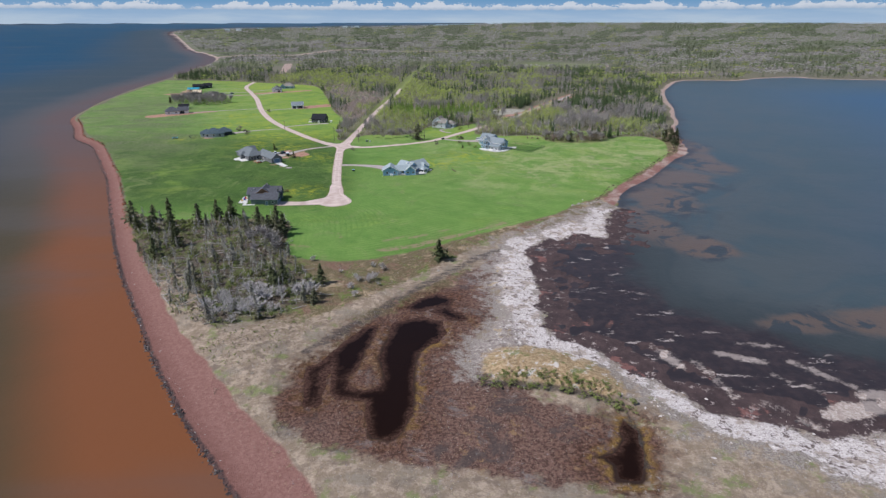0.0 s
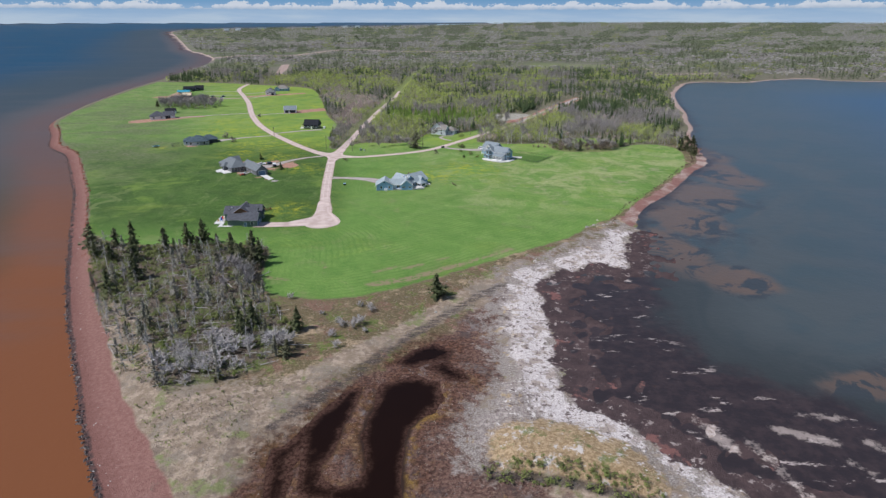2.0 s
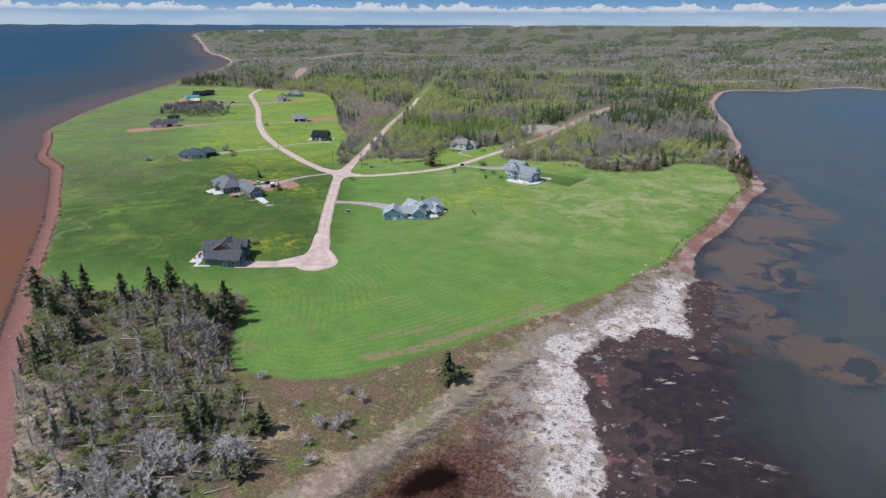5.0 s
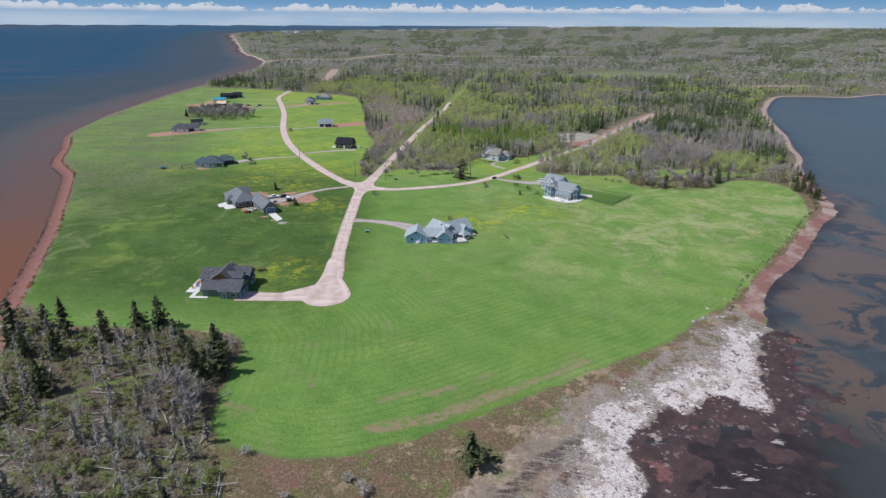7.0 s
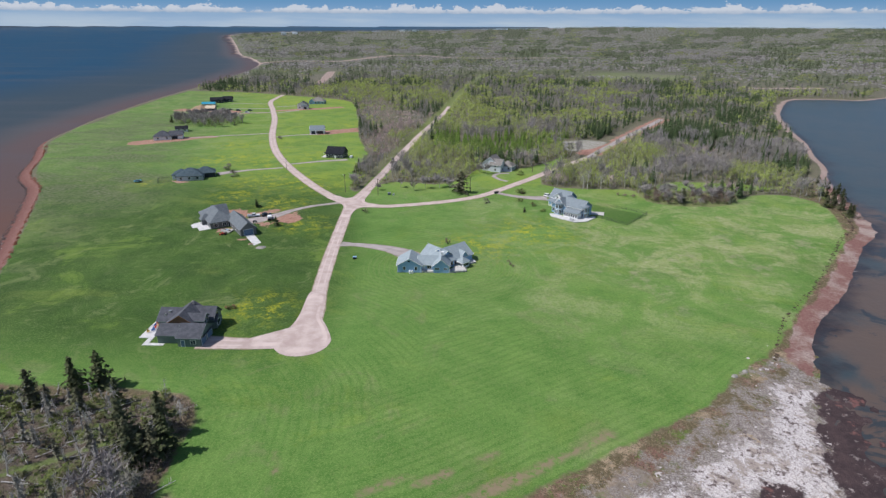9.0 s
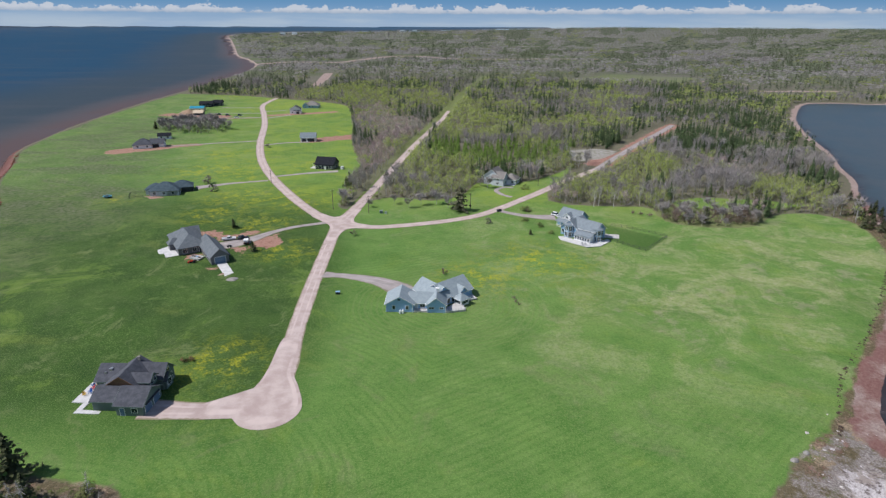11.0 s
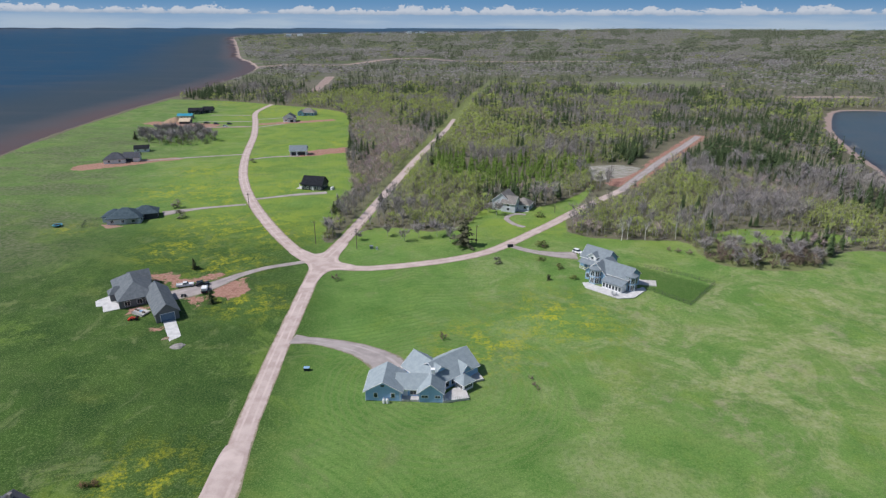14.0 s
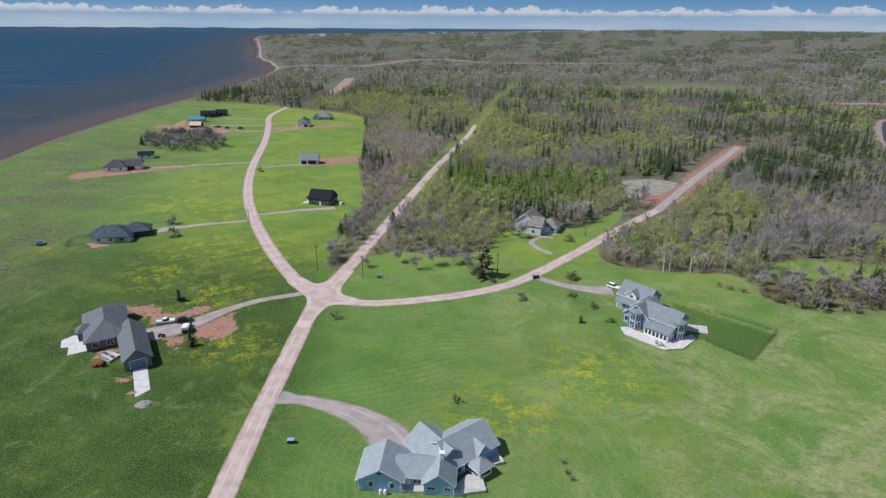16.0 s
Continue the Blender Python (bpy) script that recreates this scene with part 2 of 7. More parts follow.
    grass = n.mix(n.step(n.math("ADD", n.attr("lush"), n.math("MULTIPLY", n.math("SUBTRACT", n.noise(0.03, 6.0, 0.7), 0.5), 0.5)), 0.25, 0.85), grass, lush)
    grass = n.mix(n.math("MULTIPLY", n.step(n.noise(0.035, 6.0, 0.7), 0.46, 0.66), n.math("ADD", n.math("MULTIPLY", n.attr("dry"), 0.7), 0.15)), grass, (0.165, 0.235, 0.066))
    hay = n.mix(n.step(fine, 0.35, 0.7), (0.22, 0.26, 0.095), (0.33, 0.325, 0.19))
    grass = n.mix(n.math("MULTIPLY", n.attr("dry"), n.step(n.noise(0.045, 10.0, 0.74, distort=0.8), 0.44, 0.62)), grass, hay)
    grass = n.mix(n.math("MULTIPLY", n.step(n.noise(0.055, 10.0, 0.74, distort=1.0), 0.54, 0.64), 0.55), grass, n.mix(fine, (0.14, 0.175, 0.06), (0.2, 0.205, 0.11)))
    grass = n.mix(n.math("MULTIPLY", n.step(n.noise(0.03, 10.0, 0.74, distort=0.6), 0.54, 0.64), 0.5), grass, (0.16, 0.235, 0.04))
    tan = n.math("MULTIPLY", n.step(n.noise(0.05, 8.0, 0.72), 0.55, 0.66), n.math("ADD", n.math("MULTIPLY", n.attr("dry"), 0.5), 0.08))
    grass = n.mix(tan, grass, (0.3, 0.255, 0.18))
    broad = n.noise(0.016, 8.0, 0.7, distort=0.5, stretch=(1.0, 1.7, 1, 15))
    grass = n.mix(n.math("MULTIPLY", n.step(broad, 0.5, 0.62), 0.5), grass, n.mix(0.6, grass, (0.03, 0.085, 0.012)))
    grass = n.mix(n.math("MULTIPLY", n.step(broad, 0.45, 0.34), 0.4), grass, n.mix(0.5, grass, (0.24, 0.27, 0.06)))
    rows = n.math("SINE", n.math("ADD", n.math("MULTIPLY", lawn, 2.6), n.math("MULTIPLY", mid, 5.0)))
    rows = n.math("MULTIPLY", n.step(rows, 0.0, 0.8), n.step(n.noise(0.03, 3.0), 0.3, 0.55))
    rows = n.math("MULTIPLY", rows, n.step(n.attr("lush"), 0.7, 0.2))
    grass = n.mix(n.math("MULTIPLY", n.math("MULTIPLY", rows, 0.42), n.step(n.attr("dry"), 0.5, 0.1)), grass, (0.06, 0.148, 0.026))
    round_rows = n.step(n.math("SINE", n.math("ADD", n.math("MULTIPLY", n.attr("d_mow"), 3.2), n.math("MULTIPLY", mid, 6.0))), 0.0, 0.8)
    grass = n.mix(n.math("MULTIPLY", n.math("MULTIPLY", round_rows, 0.4), n.step(n.attr("d_mow"), 36.0, 30.0)), grass, (0.15, 0.2, 0.07))
    sward = n.noise(0.16, 10.0, 0.78)
    grass = n.mix(n.math("MULTIPLY", n.step(sward, 0.52, 0.62), 0.4), grass, n.mix(0.45, grass, (0.035, 0.085, 0.02)))
    grass = n.mix(n.math("MULTIPLY", n.step(sward, 0.46, 0.36), 0.4), grass, n.mix(0.4, grass, (0.27, 0.31, 0.13)))
    grass = n.mix(n.math("MULTIPLY", n.step(tuft, 0.48, 0.6), 0.6), grass, n.mix(0.5, grass, (0.03, 0.08, 0.012)))
    grass = n.mix(n.math("MULTIPLY", n.step(tiny, 0.5, 0.6), 0.5), grass, n.mix(0.6, grass, (0.26, 0.34, 0.11)))
    grass = n.mix(n.math("MULTIPLY", n.step(n.noise(0.75, 6.0, 0.8, stretch=(1.6, 0.4, 1, 20)), 0.54, 0.66), 0.35), grass, n.mix(0.5, grass, (0.2, 0.2, 0.08)))
    bloom = n.math("MULTIPLY", n.attr("bloom"), n.step(n.noise(0.16, 6.0, 0.75), 0.46, 0.6))
    grass = n.mix(n.math("MULTIPLY", bloom, n.step(tuft, 0.38, 0.6)), grass, n.mix(tiny, (0.27, 0.29, 0.025), (0.5, 0.45, 0.025)))
    gold = n.math("MULTIPLY", n.attr("gold"), n.math("ADD", 0.14, n.math("MULTIPLY", n.step(n.noise(0.05, 10.0, 0.75, distort=0.8), 0.4, 0.64), 0.6)))
    grass = n.mix(gold, grass, n.mix(n.step(tuft, 0.4, 0.6), (0.185, 0.26, 0.035), (0.25, 0.31, 0.055)))
    grey = n.math("MULTIPLY", n.attr("sere"), n.math("ADD", 0.22, n.math("MULTIPLY", n.step(n.noise(0.03, 10.0, 0.75, distort=0.6, stretch=(0.6, 1.4, 1, 60)), 0.42, 0.6), 0.62)))
    grass = n.mix(grey, grass, n.mix(n.step(fine, 0.36, 0.64), (0.05, 0.08, 0.028), (0.16, 0.155, 0.1)))
    sward_mask = n.math("MULTIPLY", edge("d_lawn", 0.5, 0.7, -0.7), n.math("SUBTRACT", 1.0, sandmask))
    col = n.mix(sward_mask, col, grass)
    n.put(n.bsdf.inputs["Sheen Weight"], n.math("MULTIPLY", sward_mask, 0.05))
    n.put(n.bsdf.inputs["Sheen Tint"], (0.5, 0.75, 0.25))
    n.bsdf.inputs["Sheen Roughness"].default_value = 0.6
    col = n.mix(n.math("MULTIPLY", edge("d_bare", 0.6, 1.0, -1.0), n.step(fine, 0.36, 0.56)), col, n.mix(tuft, (0.16, 0.125, 0.075), (0.27, 0.21, 0.14)))
    # bare red soil round the building plots
    soil = n.mix(n.step(tuft, 0.36, 0.64), (0.27, 0.13, 0.1), (0.4, 0.24, 0.19))
    soil = n.mix(n.math("MULTIPLY", n.step(n.noise(0.3, 6.0, 0.7), 0.55, 0.62), 0.8), soil, (0.22, 0.1, 0.08))
    soil = n.mix(n.math("MULTIPLY", n.step(n.noise(0.25, 6.0, 0.75), 0.58, 0.63), 0.7), soil, (0.11, 0.16, 0.045))
    col = n.mix(edge("d_soil", 1.4, 0.4, -0.4), col, soil)
    col = n.mix(n.math("MULTIPLY", edge("d_glade", 0.5, 1.0, -1.0), n.step(tuft, 0.25, 0.5)), col, n.mix(n.step(n.noise(0.5, 6.0, 0.75, stretch=(0.4, 1.6, 1, 25)), 0.42, 0.6), (0.2, 0.19, 0.13), (0.42, 0.4, 0.385)))
    wild = n.math("ADD", 0.5, n.math("MULTIPLY", n.step(lawn, -1.0, 2.0), 1.6))
    n.bump(n.math("MULTIPLY", n.math("ADD", fine, n.math("ADD", tuft, tiny)), wild), 0.7, 0.16)
    return n.done(col, 0.95, 0.0, 0.1)


def water_material(kind):
    n = Nodes(kind)
    big, mid = n.noise(0.004, 5.0, 0.6, distort=1.0), n.noise(0.02, 6.0, 0.62, distort=1.5)
    d = n.attr("d_shore")
    sep = n.node("ShaderNodeSeparateXYZ")
    n.put(sep.inputs[0], n.pos)
    y = sep.outputs["Y"]
    if kind == "sea":
        d = n.math("ADD", d, n.math("MULTIPLY", n.math("SUBTRACT", big, 0.5), 36.0))
        south = n.step(y, 260.0, -20.0)
        silt = n.mix(south, (0.098, 0.064, 0.057), (0.158, 0.06, 0.026))
        out = n.mix(south, (0.036, 0.049, 0.057), (0.038, 0.034, 0.02))
        col = n.mix(n.step(d, 16.0, 42.0), silt, n.mix(n.step(d, 36.0, 80.0), n.mix(south, (0.075, 0.066, 0.064), (0.062, 0.046, 0.024)), out))
        col = n.mix(n.step(d, 110.0, 380.0), col, (0.006, 0.043, 0.086))
        col = n.mix(n.step(d, 700.0, 2600.0), col, (0.004, 0.026, 0.075))
        col = n.mix(n.math("MULTIPLY", n.step(n.noise(0.012, 5.0, 0.6, stretch=(0.35, 1.6, 1)), 0.46, 0.66), 0.32), col, (0.085, 0.078, 0.08))
    elif kind == "bay":
        col = n.mix(n.step(mid, 0.4, 0.6), (0.043, 0.061, 0.07), (0.057, 0.067, 0.071))
        ruddy = n.math("ADD", n.attr("ruddy"), n.math("MULTIPLY", n.math("SUBTRACT", mid, 0.5), 1.2))
        col = n.mix(n.step(ruddy, 0.34, 0.7), col, n.mix(n.noise(0.1, 5.0), (0.112, 0.078, 0.061), (0.092, 0.072, 0.064)))
        weed = n.step(n.noise(0.045, 6.0, 0.66, distort=1.3), 0.52, 0.58)
        col = n.mix(n.math("MULTIPLY", weed, n.step(ruddy, 0.2, 0.5)), col, (0.038, 0.045, 0.052))
        col = n.mix(n.step(n.math("ADD", d, n.math("MULTIPLY", n.math("SUBTRACT", mid, 0.5), 80.0)), 60.0, 260.0), col, (0.028, 0.064, 0.118))
        deep = n.math("ADD", n.attr("deep"), n.math("MULTIPLY", n.math("SUBTRACT", mid, 0.5), 40.0))
        col = n.mix(n.math("MULTIPLY", n.step(deep, 42.0, -2.0), n.math("SUBTRACT", 0.85, n.math("MULTIPLY", n.step(ruddy, 0.34, 0.7), 0.6))), col, (0.03, 0.034, 0.035))
        dark = n.math("ADD", n.attr("dark"), n.math("MULTIPLY", n.math("SUBTRACT", n.noise(0.06, 6.0, 0.68), 0.5), 30.0))
        shade = n.mix(n.step(n.noise(0.3, 6.0, 0.7), 0.4, 0.65), (0.026, 0.021, 0.024), (0.042, 0.031, 0.033))
        col = n.mix(n.step(dark, 5.0, -7.0), col, shade)
        bars = n.math("ADD", n.attr("bars"), n.math("MULTIPLY", n.math("SUBTRACT", n.noise(0.4, 6.0, 0.75), 0.5), 7.0))
        col = n.mix(n.step(bars, 0.8, -0.8), col, n.mix(n.noise(0.8, 5.0), (0.14, 0.11, 0.1), (0.36, 0.31, 0.285)))
        fleck = n.noise(0.16, 6.0, 0.75, stretch=(0.5, 1.4, 1, 42))
        col = n.mix(n.math("MULTIPLY", n.step(fleck, 0.6, 0.66), n.step(n.attr("dark"), 0.0, -8.0)), col, (0.34, 0.29, 0.27))
    else:
        col = n.mix(mid, (0.007, 0.0032, 0.0025), (0.012, 0.0055, 0.004))
        d = n.math("ADD", d, n.math("MULTIPLY", n.math("SUBTRACT", n.noise(0.35, 6.0, 0.72, distort=0.5), 0.5), 4.0))
        mud = n.mix(n.step(n.noise(1.2, 6.0, 0.75), 0.38, 0.62), (0.026, 0.013, 0.01), (0.085, 0.046, 0.034))
        col = n.mix(n.step(d, -2.0, 0.7), col, mud)
    ripple = n.math("ADD", n.noise(0.7, 3.0), n.math("MULTIPLY", n.noise(0.15, 3.0), 2.0))
    n.bump(ripple, 0.25 if kind != "pond" else 0.05, 0.15)
    n.bsdf.inputs["IOR"].default_value = 1.33
    return n.done(col, {"sea": 0.45, "bay": 0.32, "pond": 0.1}[kind], 0.0, {"sea": 0.1, "bay": 0.2, "pond": 0.1}[kind])


def gravel_material(name, a, b, tracks=True):
    n = Nodes(name)
    col = n.mix(n.step(n.noise(0.25, 5.0), 0.3, 0.7), a, b)
    col = n.mix(n.math("MULTIPLY", n.step(n.noise(6.0, 4.0, 0.7), 0.5, 0.8), 0.5), col, tuple(v * 0.72 for v in a))
    if tracks:
        u = n.attr("across")
        lane = n.math("ABSOLUTE", n.math("SUBTRACT", n.math("ABSOLUTE", u), 0.42))
        col = n.mix(n.math("MULTIPLY", n.step(lane, 0.16, 0.05), n.step(n.noise(0.15), 0.35, 0.65)), col, tuple(min(1, v * 1.09) for v in b))
        edge = n.math("ADD", n.math("ABSOLUTE", u), n.math("MULTIPLY", n.math("SUBTRACT", n.noise(0.6, 5.0, 0.7), 0.5), 0.5))
        col = n.mix(n.math("MULTIPLY", n.step(edge, 0.86, 1.02), 0.7), col, (0.16, 0.15, 0.06))
    n.bump(n.noise(8.0), 0.4, 0.03)
    return n.done(col, 0.95, 0.0, 0.15)


def leaf_material(name, a, b, c, translucent=0.25):
    """Foliage that varies from leaf to leaf, tree to tree and stand to stand."""
    n = Nodes(name)
    col = n.mix(n.random(), a, b)
    col = n.mix(n.math("MULTIPLY", n.step(n.attr("tint"), 0.35, 1.0), 0.8), col, c)
    col = n.mix(n.math("MULTIPLY", n.step(n.noise(0.02), 0.4, 0.65), 0.4), col, b)
    n.done(col, 0.85, 0.0, 0.12)
    if translucent:
        t = n.node("ShaderNodeBsdfTranslucent")
        n.put(t.inputs["Color"], col)
        m = n.node("ShaderNodeMixShader")
        m.inputs[0].default_value = translucent
        out = n.tree.nodes["Material Output"]
        n.tree.links.new(n.bsdf.outputs[0], m.inputs[1])
        n.tree.links.new(t.outputs[0], m.inputs[2])
        n.tree.links.new(m.outputs[0], out.inputs["Surface"])
    return n.mat


def shingle_material(name, a, b):
    n = Nodes(name)
    col = n.mix(n.step(n.noise(0.9, 5.0), 0.3, 0.7), a, b)
    col = n.mix(n.math("MULTIPLY", n.noise(9.0, 4.0, 0.8), 0.5), col, tuple(v * 0.75 for v in a))
    sep = n.node("ShaderNodeSeparateXYZ")
    n.put(sep.inputs[0], n.pos)
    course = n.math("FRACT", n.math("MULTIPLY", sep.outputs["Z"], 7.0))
    # Foot of each course darkened: shade at the overlap put into the colour
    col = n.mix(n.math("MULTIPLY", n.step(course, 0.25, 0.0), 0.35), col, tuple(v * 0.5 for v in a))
    n.bump(course, 0.4, 0.02)
    return n.done(col, 0.92, 0.0, 0.08)


def siding_material(name, colour):
    n = Nodes(name)
    sep = n.node("ShaderNodeSeparateXYZ")
    n.put(sep.inputs[0], n.pos)
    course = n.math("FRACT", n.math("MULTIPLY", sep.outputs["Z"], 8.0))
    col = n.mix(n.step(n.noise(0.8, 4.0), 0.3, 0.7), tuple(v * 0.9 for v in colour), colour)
    # Thin dark line per board paints in the shade of the lap
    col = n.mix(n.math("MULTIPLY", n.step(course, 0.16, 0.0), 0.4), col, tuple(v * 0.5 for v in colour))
    n.bump(course, 0.5, 0.02)
    return n.done(col, 0.6, 0.0, 0.3)


M = {
    "ground": ground_material(),
    "sea": water_material("sea"),
    "bay": water_material("bay"),
    "pond": water_material("pond"),
    "gravel": gravel_material("pink_gravel", (0.4, 0.31, 0.28), (0.52, 0.425, 0.39)),
    "drive": gravel_material("grey_gravel", (0.28, 0.245, 0.235), (0.38, 0.335, 0.32)),
    "clay": gravel_material("red_clay_track", (0.36, 0.19, 0.14), (0.45, 0.29, 0.23)),
    "concrete": plain("concrete", (0.58, 0.57, 0.56), 0.85, scale=0.7),
    "white": plain("white_paint", (0.78, 0.78, 0.78), 0.5, spread=0.08),
    "glass": plain("window_glass", (0.03, 0.045, 0.06), 0.06, spread=0.3, specular=0.8),
    "bark": plain("bark", (0.13, 0.11, 0.095), 0.95, spread=0.3),
    "grey_bark": plain("weathered_wood", (0.4, 0.38, 0.365), 0.95, spread=0.3),
    "pale_bark": plain("pale_bark", (0.42, 0.4, 0.375), 0.95, spread=0.3),
    "black": plain("black_rubber", (0.02, 0.02, 0.022), 0.6),
    "spruce": leaf_material("spruce_needles", (0.045, 0.074, 0.033), (0.078, 0.115, 0.048), (0.1, 0.13, 0.062), 0.2),
    "leaf": leaf_material("spring_leaves", (0.27, 0.34, 0.085), (0.43, 0.49, 0.16), (0.27, 0.27, 0.15), 0.45),
    "young_needles": leaf_material("young_conifer_needles", (0.12, 0.195, 0.04), (0.19, 0.285, 0.062), (0.14, 0.19, 0.06), 0.3),
    "twig": leaf_material("bare_twigs", (0.235, 0.213, 0.208), (0.335, 0.305, 0.3), (0.265, 0.25, 0.19), 0.0),
    "brown_twig": leaf_material("brown_twigs", (0.37, 0.275, 0.265), (0.5, 0.4, 0.385), (0.4, 0.35, 0.24), 0.0),
}

# ---------------------------------------------------------------- plan tools
def spline(points, step):
    """A smooth line through the corners of a plan, with a point about every step metres."""
    p = np.array(points, float)
    p = np.vstack([2 * p[0] - p[1], p, 2 * p[-1] - p[-2]])
    out = []
    for a, b, c, d in zip(p, p[1:], p[2:], p[3:]):
        n = max(2, int(np.hypot(*(c - b)) / step))
        t = np.linspace(0, 1, n, endpoint=False)[:, None]
        out.append(0.5 * (2 * b + (c - a) * t + (2 * a - 5 * b + 4 * c - d) * t**2 + (3 * b - a - 3 * c + d) * t**3))
    return np.vstack([*out, p[-2:-1]])


def to_line(px, py, line, chunk=40000):
    """Distance from plan points to a polyline, and the sign of the side (left of its run: +)."""
    a, b = line[:-1], line[1:]
    ab = b - a
    ll = (ab**2).sum(1) + 1e-9
    dist, side = np.empty(len(px)), np.empty(len(px))
    for s in range(0, len(px), chunk):
        x, y = px[s : s + chunk, None], py[s : s + chunk, None]
        t = np.clip(((x - a[:, 0]) * ab[:, 0] + (y - a[:, 1]) * ab[:, 1]) / ll, 0, 1)
        dx, dy = x - a[:, 0] - t * ab[:, 0], y - a[:, 1] - t * ab[:, 1]
        d = dx * dx + dy * dy
        k = d.argmin(1)
        r = np.arange(len(k))
        dist[s : s + chunk] = np.sqrt(d[r, k])
        # at a corner both of its legs decide the side
        tk = t[r, k]
        other = np.clip(np.where(tk <= 0, k - 1, np.where(tk >= 1, k + 1, k)), 0, len(a) - 1)
        unit = ab[k] / np.sqrt(ll[k])[:, None] + ab[other] / np.sqrt(ll[other])[:, None]
        side[s : s + chunk] = np.sign(unit[:, 0] * dy[r, k] - unit[:, 1] * dx[r, k])
    return dist, side


def inside(px, py, ring):
    odd = np.zeros(len(px), bool)
    for (x0, y0), (x1, y1) in zip(ring, np.roll(ring, -1, 0)):
        if y0 != y1:
            odd ^= ((y0 > py) != (y1 > py)) & (px < (x1 - x0) * (py - y0) / (y1 - y0) + x0)
    return odd


def to_ring(px, py, ring):
    """Signed distance to a closed plan outline, negative within it."""
    d, _ = to_line(px, py, np.vstack([ring, ring[:1]]))
    return np.where(inside(px, py, ring), -d, d)


def blend(x, low, high):
    t = np.clip((x - low) / (high - low), 0, 1)
    return t * t * (3 - 2 * t)


def lumps(px, py, size, seed=0):
    """Smooth noise about -1..1 from a few crossing waves."""
    rng = np.random.RandomState(seed)
    out = np.zeros(len(px))
    for k in range(7):
        a, f, ph = rng.rand() * 6.283, (0.6 + rng.rand() * 1.6) / size, rng.rand() * 6.283
        out += np.sin((px * math.cos(a) + py * math.sin(a)) * f * 6.283 + ph)
    return out / 4.0


def far_rise(px, py):
    """The land and the sea climb a little towards the horizon."""
    r = np.hypot(px, py)
    return 62.0 * np.clip((r - 1700) / 3000, 0, 1.2) ** 1.6


# ---------------------------------------------------------------- plan
SEA = spline([(58, -330), (-12, -208), (-45, -158.5), (-60.4, -138), (-70, -123.4), (-84, -101), (-97.2, -77.7), (-113.2, -50.5), (-132, -15.4), (-146.6, 14.4), (-169.8, 62.2),
              (-187.6, 99), (-202, 125), (-232.5, 180), (-248, 205), (-274, 234), (-297, 278), (-326, 331), (-341, 388), (-354, 441), (-361, 485), (-373, 567), (-382, 657),
              (-385, 720), (-391, 790), (-407, 945), (-430, 1114), (-472, 1292), (-568, 1512), (-660, 1690), (-865, 2210), (-1060, 2700), (-1250, 3200), (-1180, 3450), (-900, 3700),
              (-300, 4000), (300, 4300), (900, 4580), (1700, 4900)], 9)
SHORE = [(83, -149), (76, -144), (68, -141), (61, -138), (58.8, -131.5), (54, -125), (46, -116), (43, -107.5), (35, -102), (32, -97), (32, -90), (33.6, -78.6), (35, -70),
         (36.5, -55), (38.5, -40), (38, -31), (44, -24), (50.5, -16.5), (53.5, -21), (61, -14), (66, -12.5), (70, -17.4), (75, -19), (78, -10), (81, 0), (85.5, 13), (91, 26)]
BAY = spline([(300, -255), (150, -168), (104, -150), *SHORE, (101.4, 46), (112.9, 62.3), (129, 79.4), (143.5, 97.8), (161, 122), (174, 138), (185, 150), (196, 181), (207, 217), (219, 250), (236, 282), (247, 316), (267, 365),
              (285, 423), (317, 510), (352, 580), (400, 656), (444, 668), (488, 659), (540, 690), (584, 704), (624, 712), (700, 660), (1300, 600), (2500, 500), (4900, 300)], 6)
LAWN = spline([(-146, 31), (-125, 16), (-100, 14), (-67, 11), (-61, -8), (-59.5, -24), (-53, -36), (-34, -41), (-18, -37), (2, -26), (24, -11), (42, 1), (60, 13), (71, 24.5), (84, 36), (97.5, 51),
               (113, 71), (137, 101), (150, 117), (168, 142), (180, 172), (184, 193), (174, 207), (158, 207), (146, 198), (132, 185), (107, 184.5), (96, 193), (94.5, 206), (91, 215), (70, 215.5), (47, 221),
               (46, 240), (62, 282), (74, 312), (56, 284), (33, 262), (10, 262), (-1, 234), (-16, 221), (-28, 224), (-43, 226), (-52, 214),
               (-58, 205), (-64, 208), (-66, 255), (-69, 303), (-86, 368), (-104, 466), (-134, 592), (-175, 632), (-234, 660), (-300, 690), (-376, 700), (-372, 690), (-371, 628), (-361, 547), (-356, 491),
               (-343, 433), (-342, 404), (-336, 386), (-319, 332), (-305, 310), (-280, 264), (-264, 238), (-252, 221), (-231, 193), (-216, 168), (-194, 127), (-166, 74)], 6)
MARSH = spline([(-18, -84), (-4, -74), (12, -54), (25, -36), (30, -28), (25, -46), (21, -66), (19, -88), (10, -104), (11, -116), (18, -126), (30, -137), (42, -143), (44, -156), (20, -160), (-12, -152), (-32, -144), (-42, -128), (-30, -104)], 3)
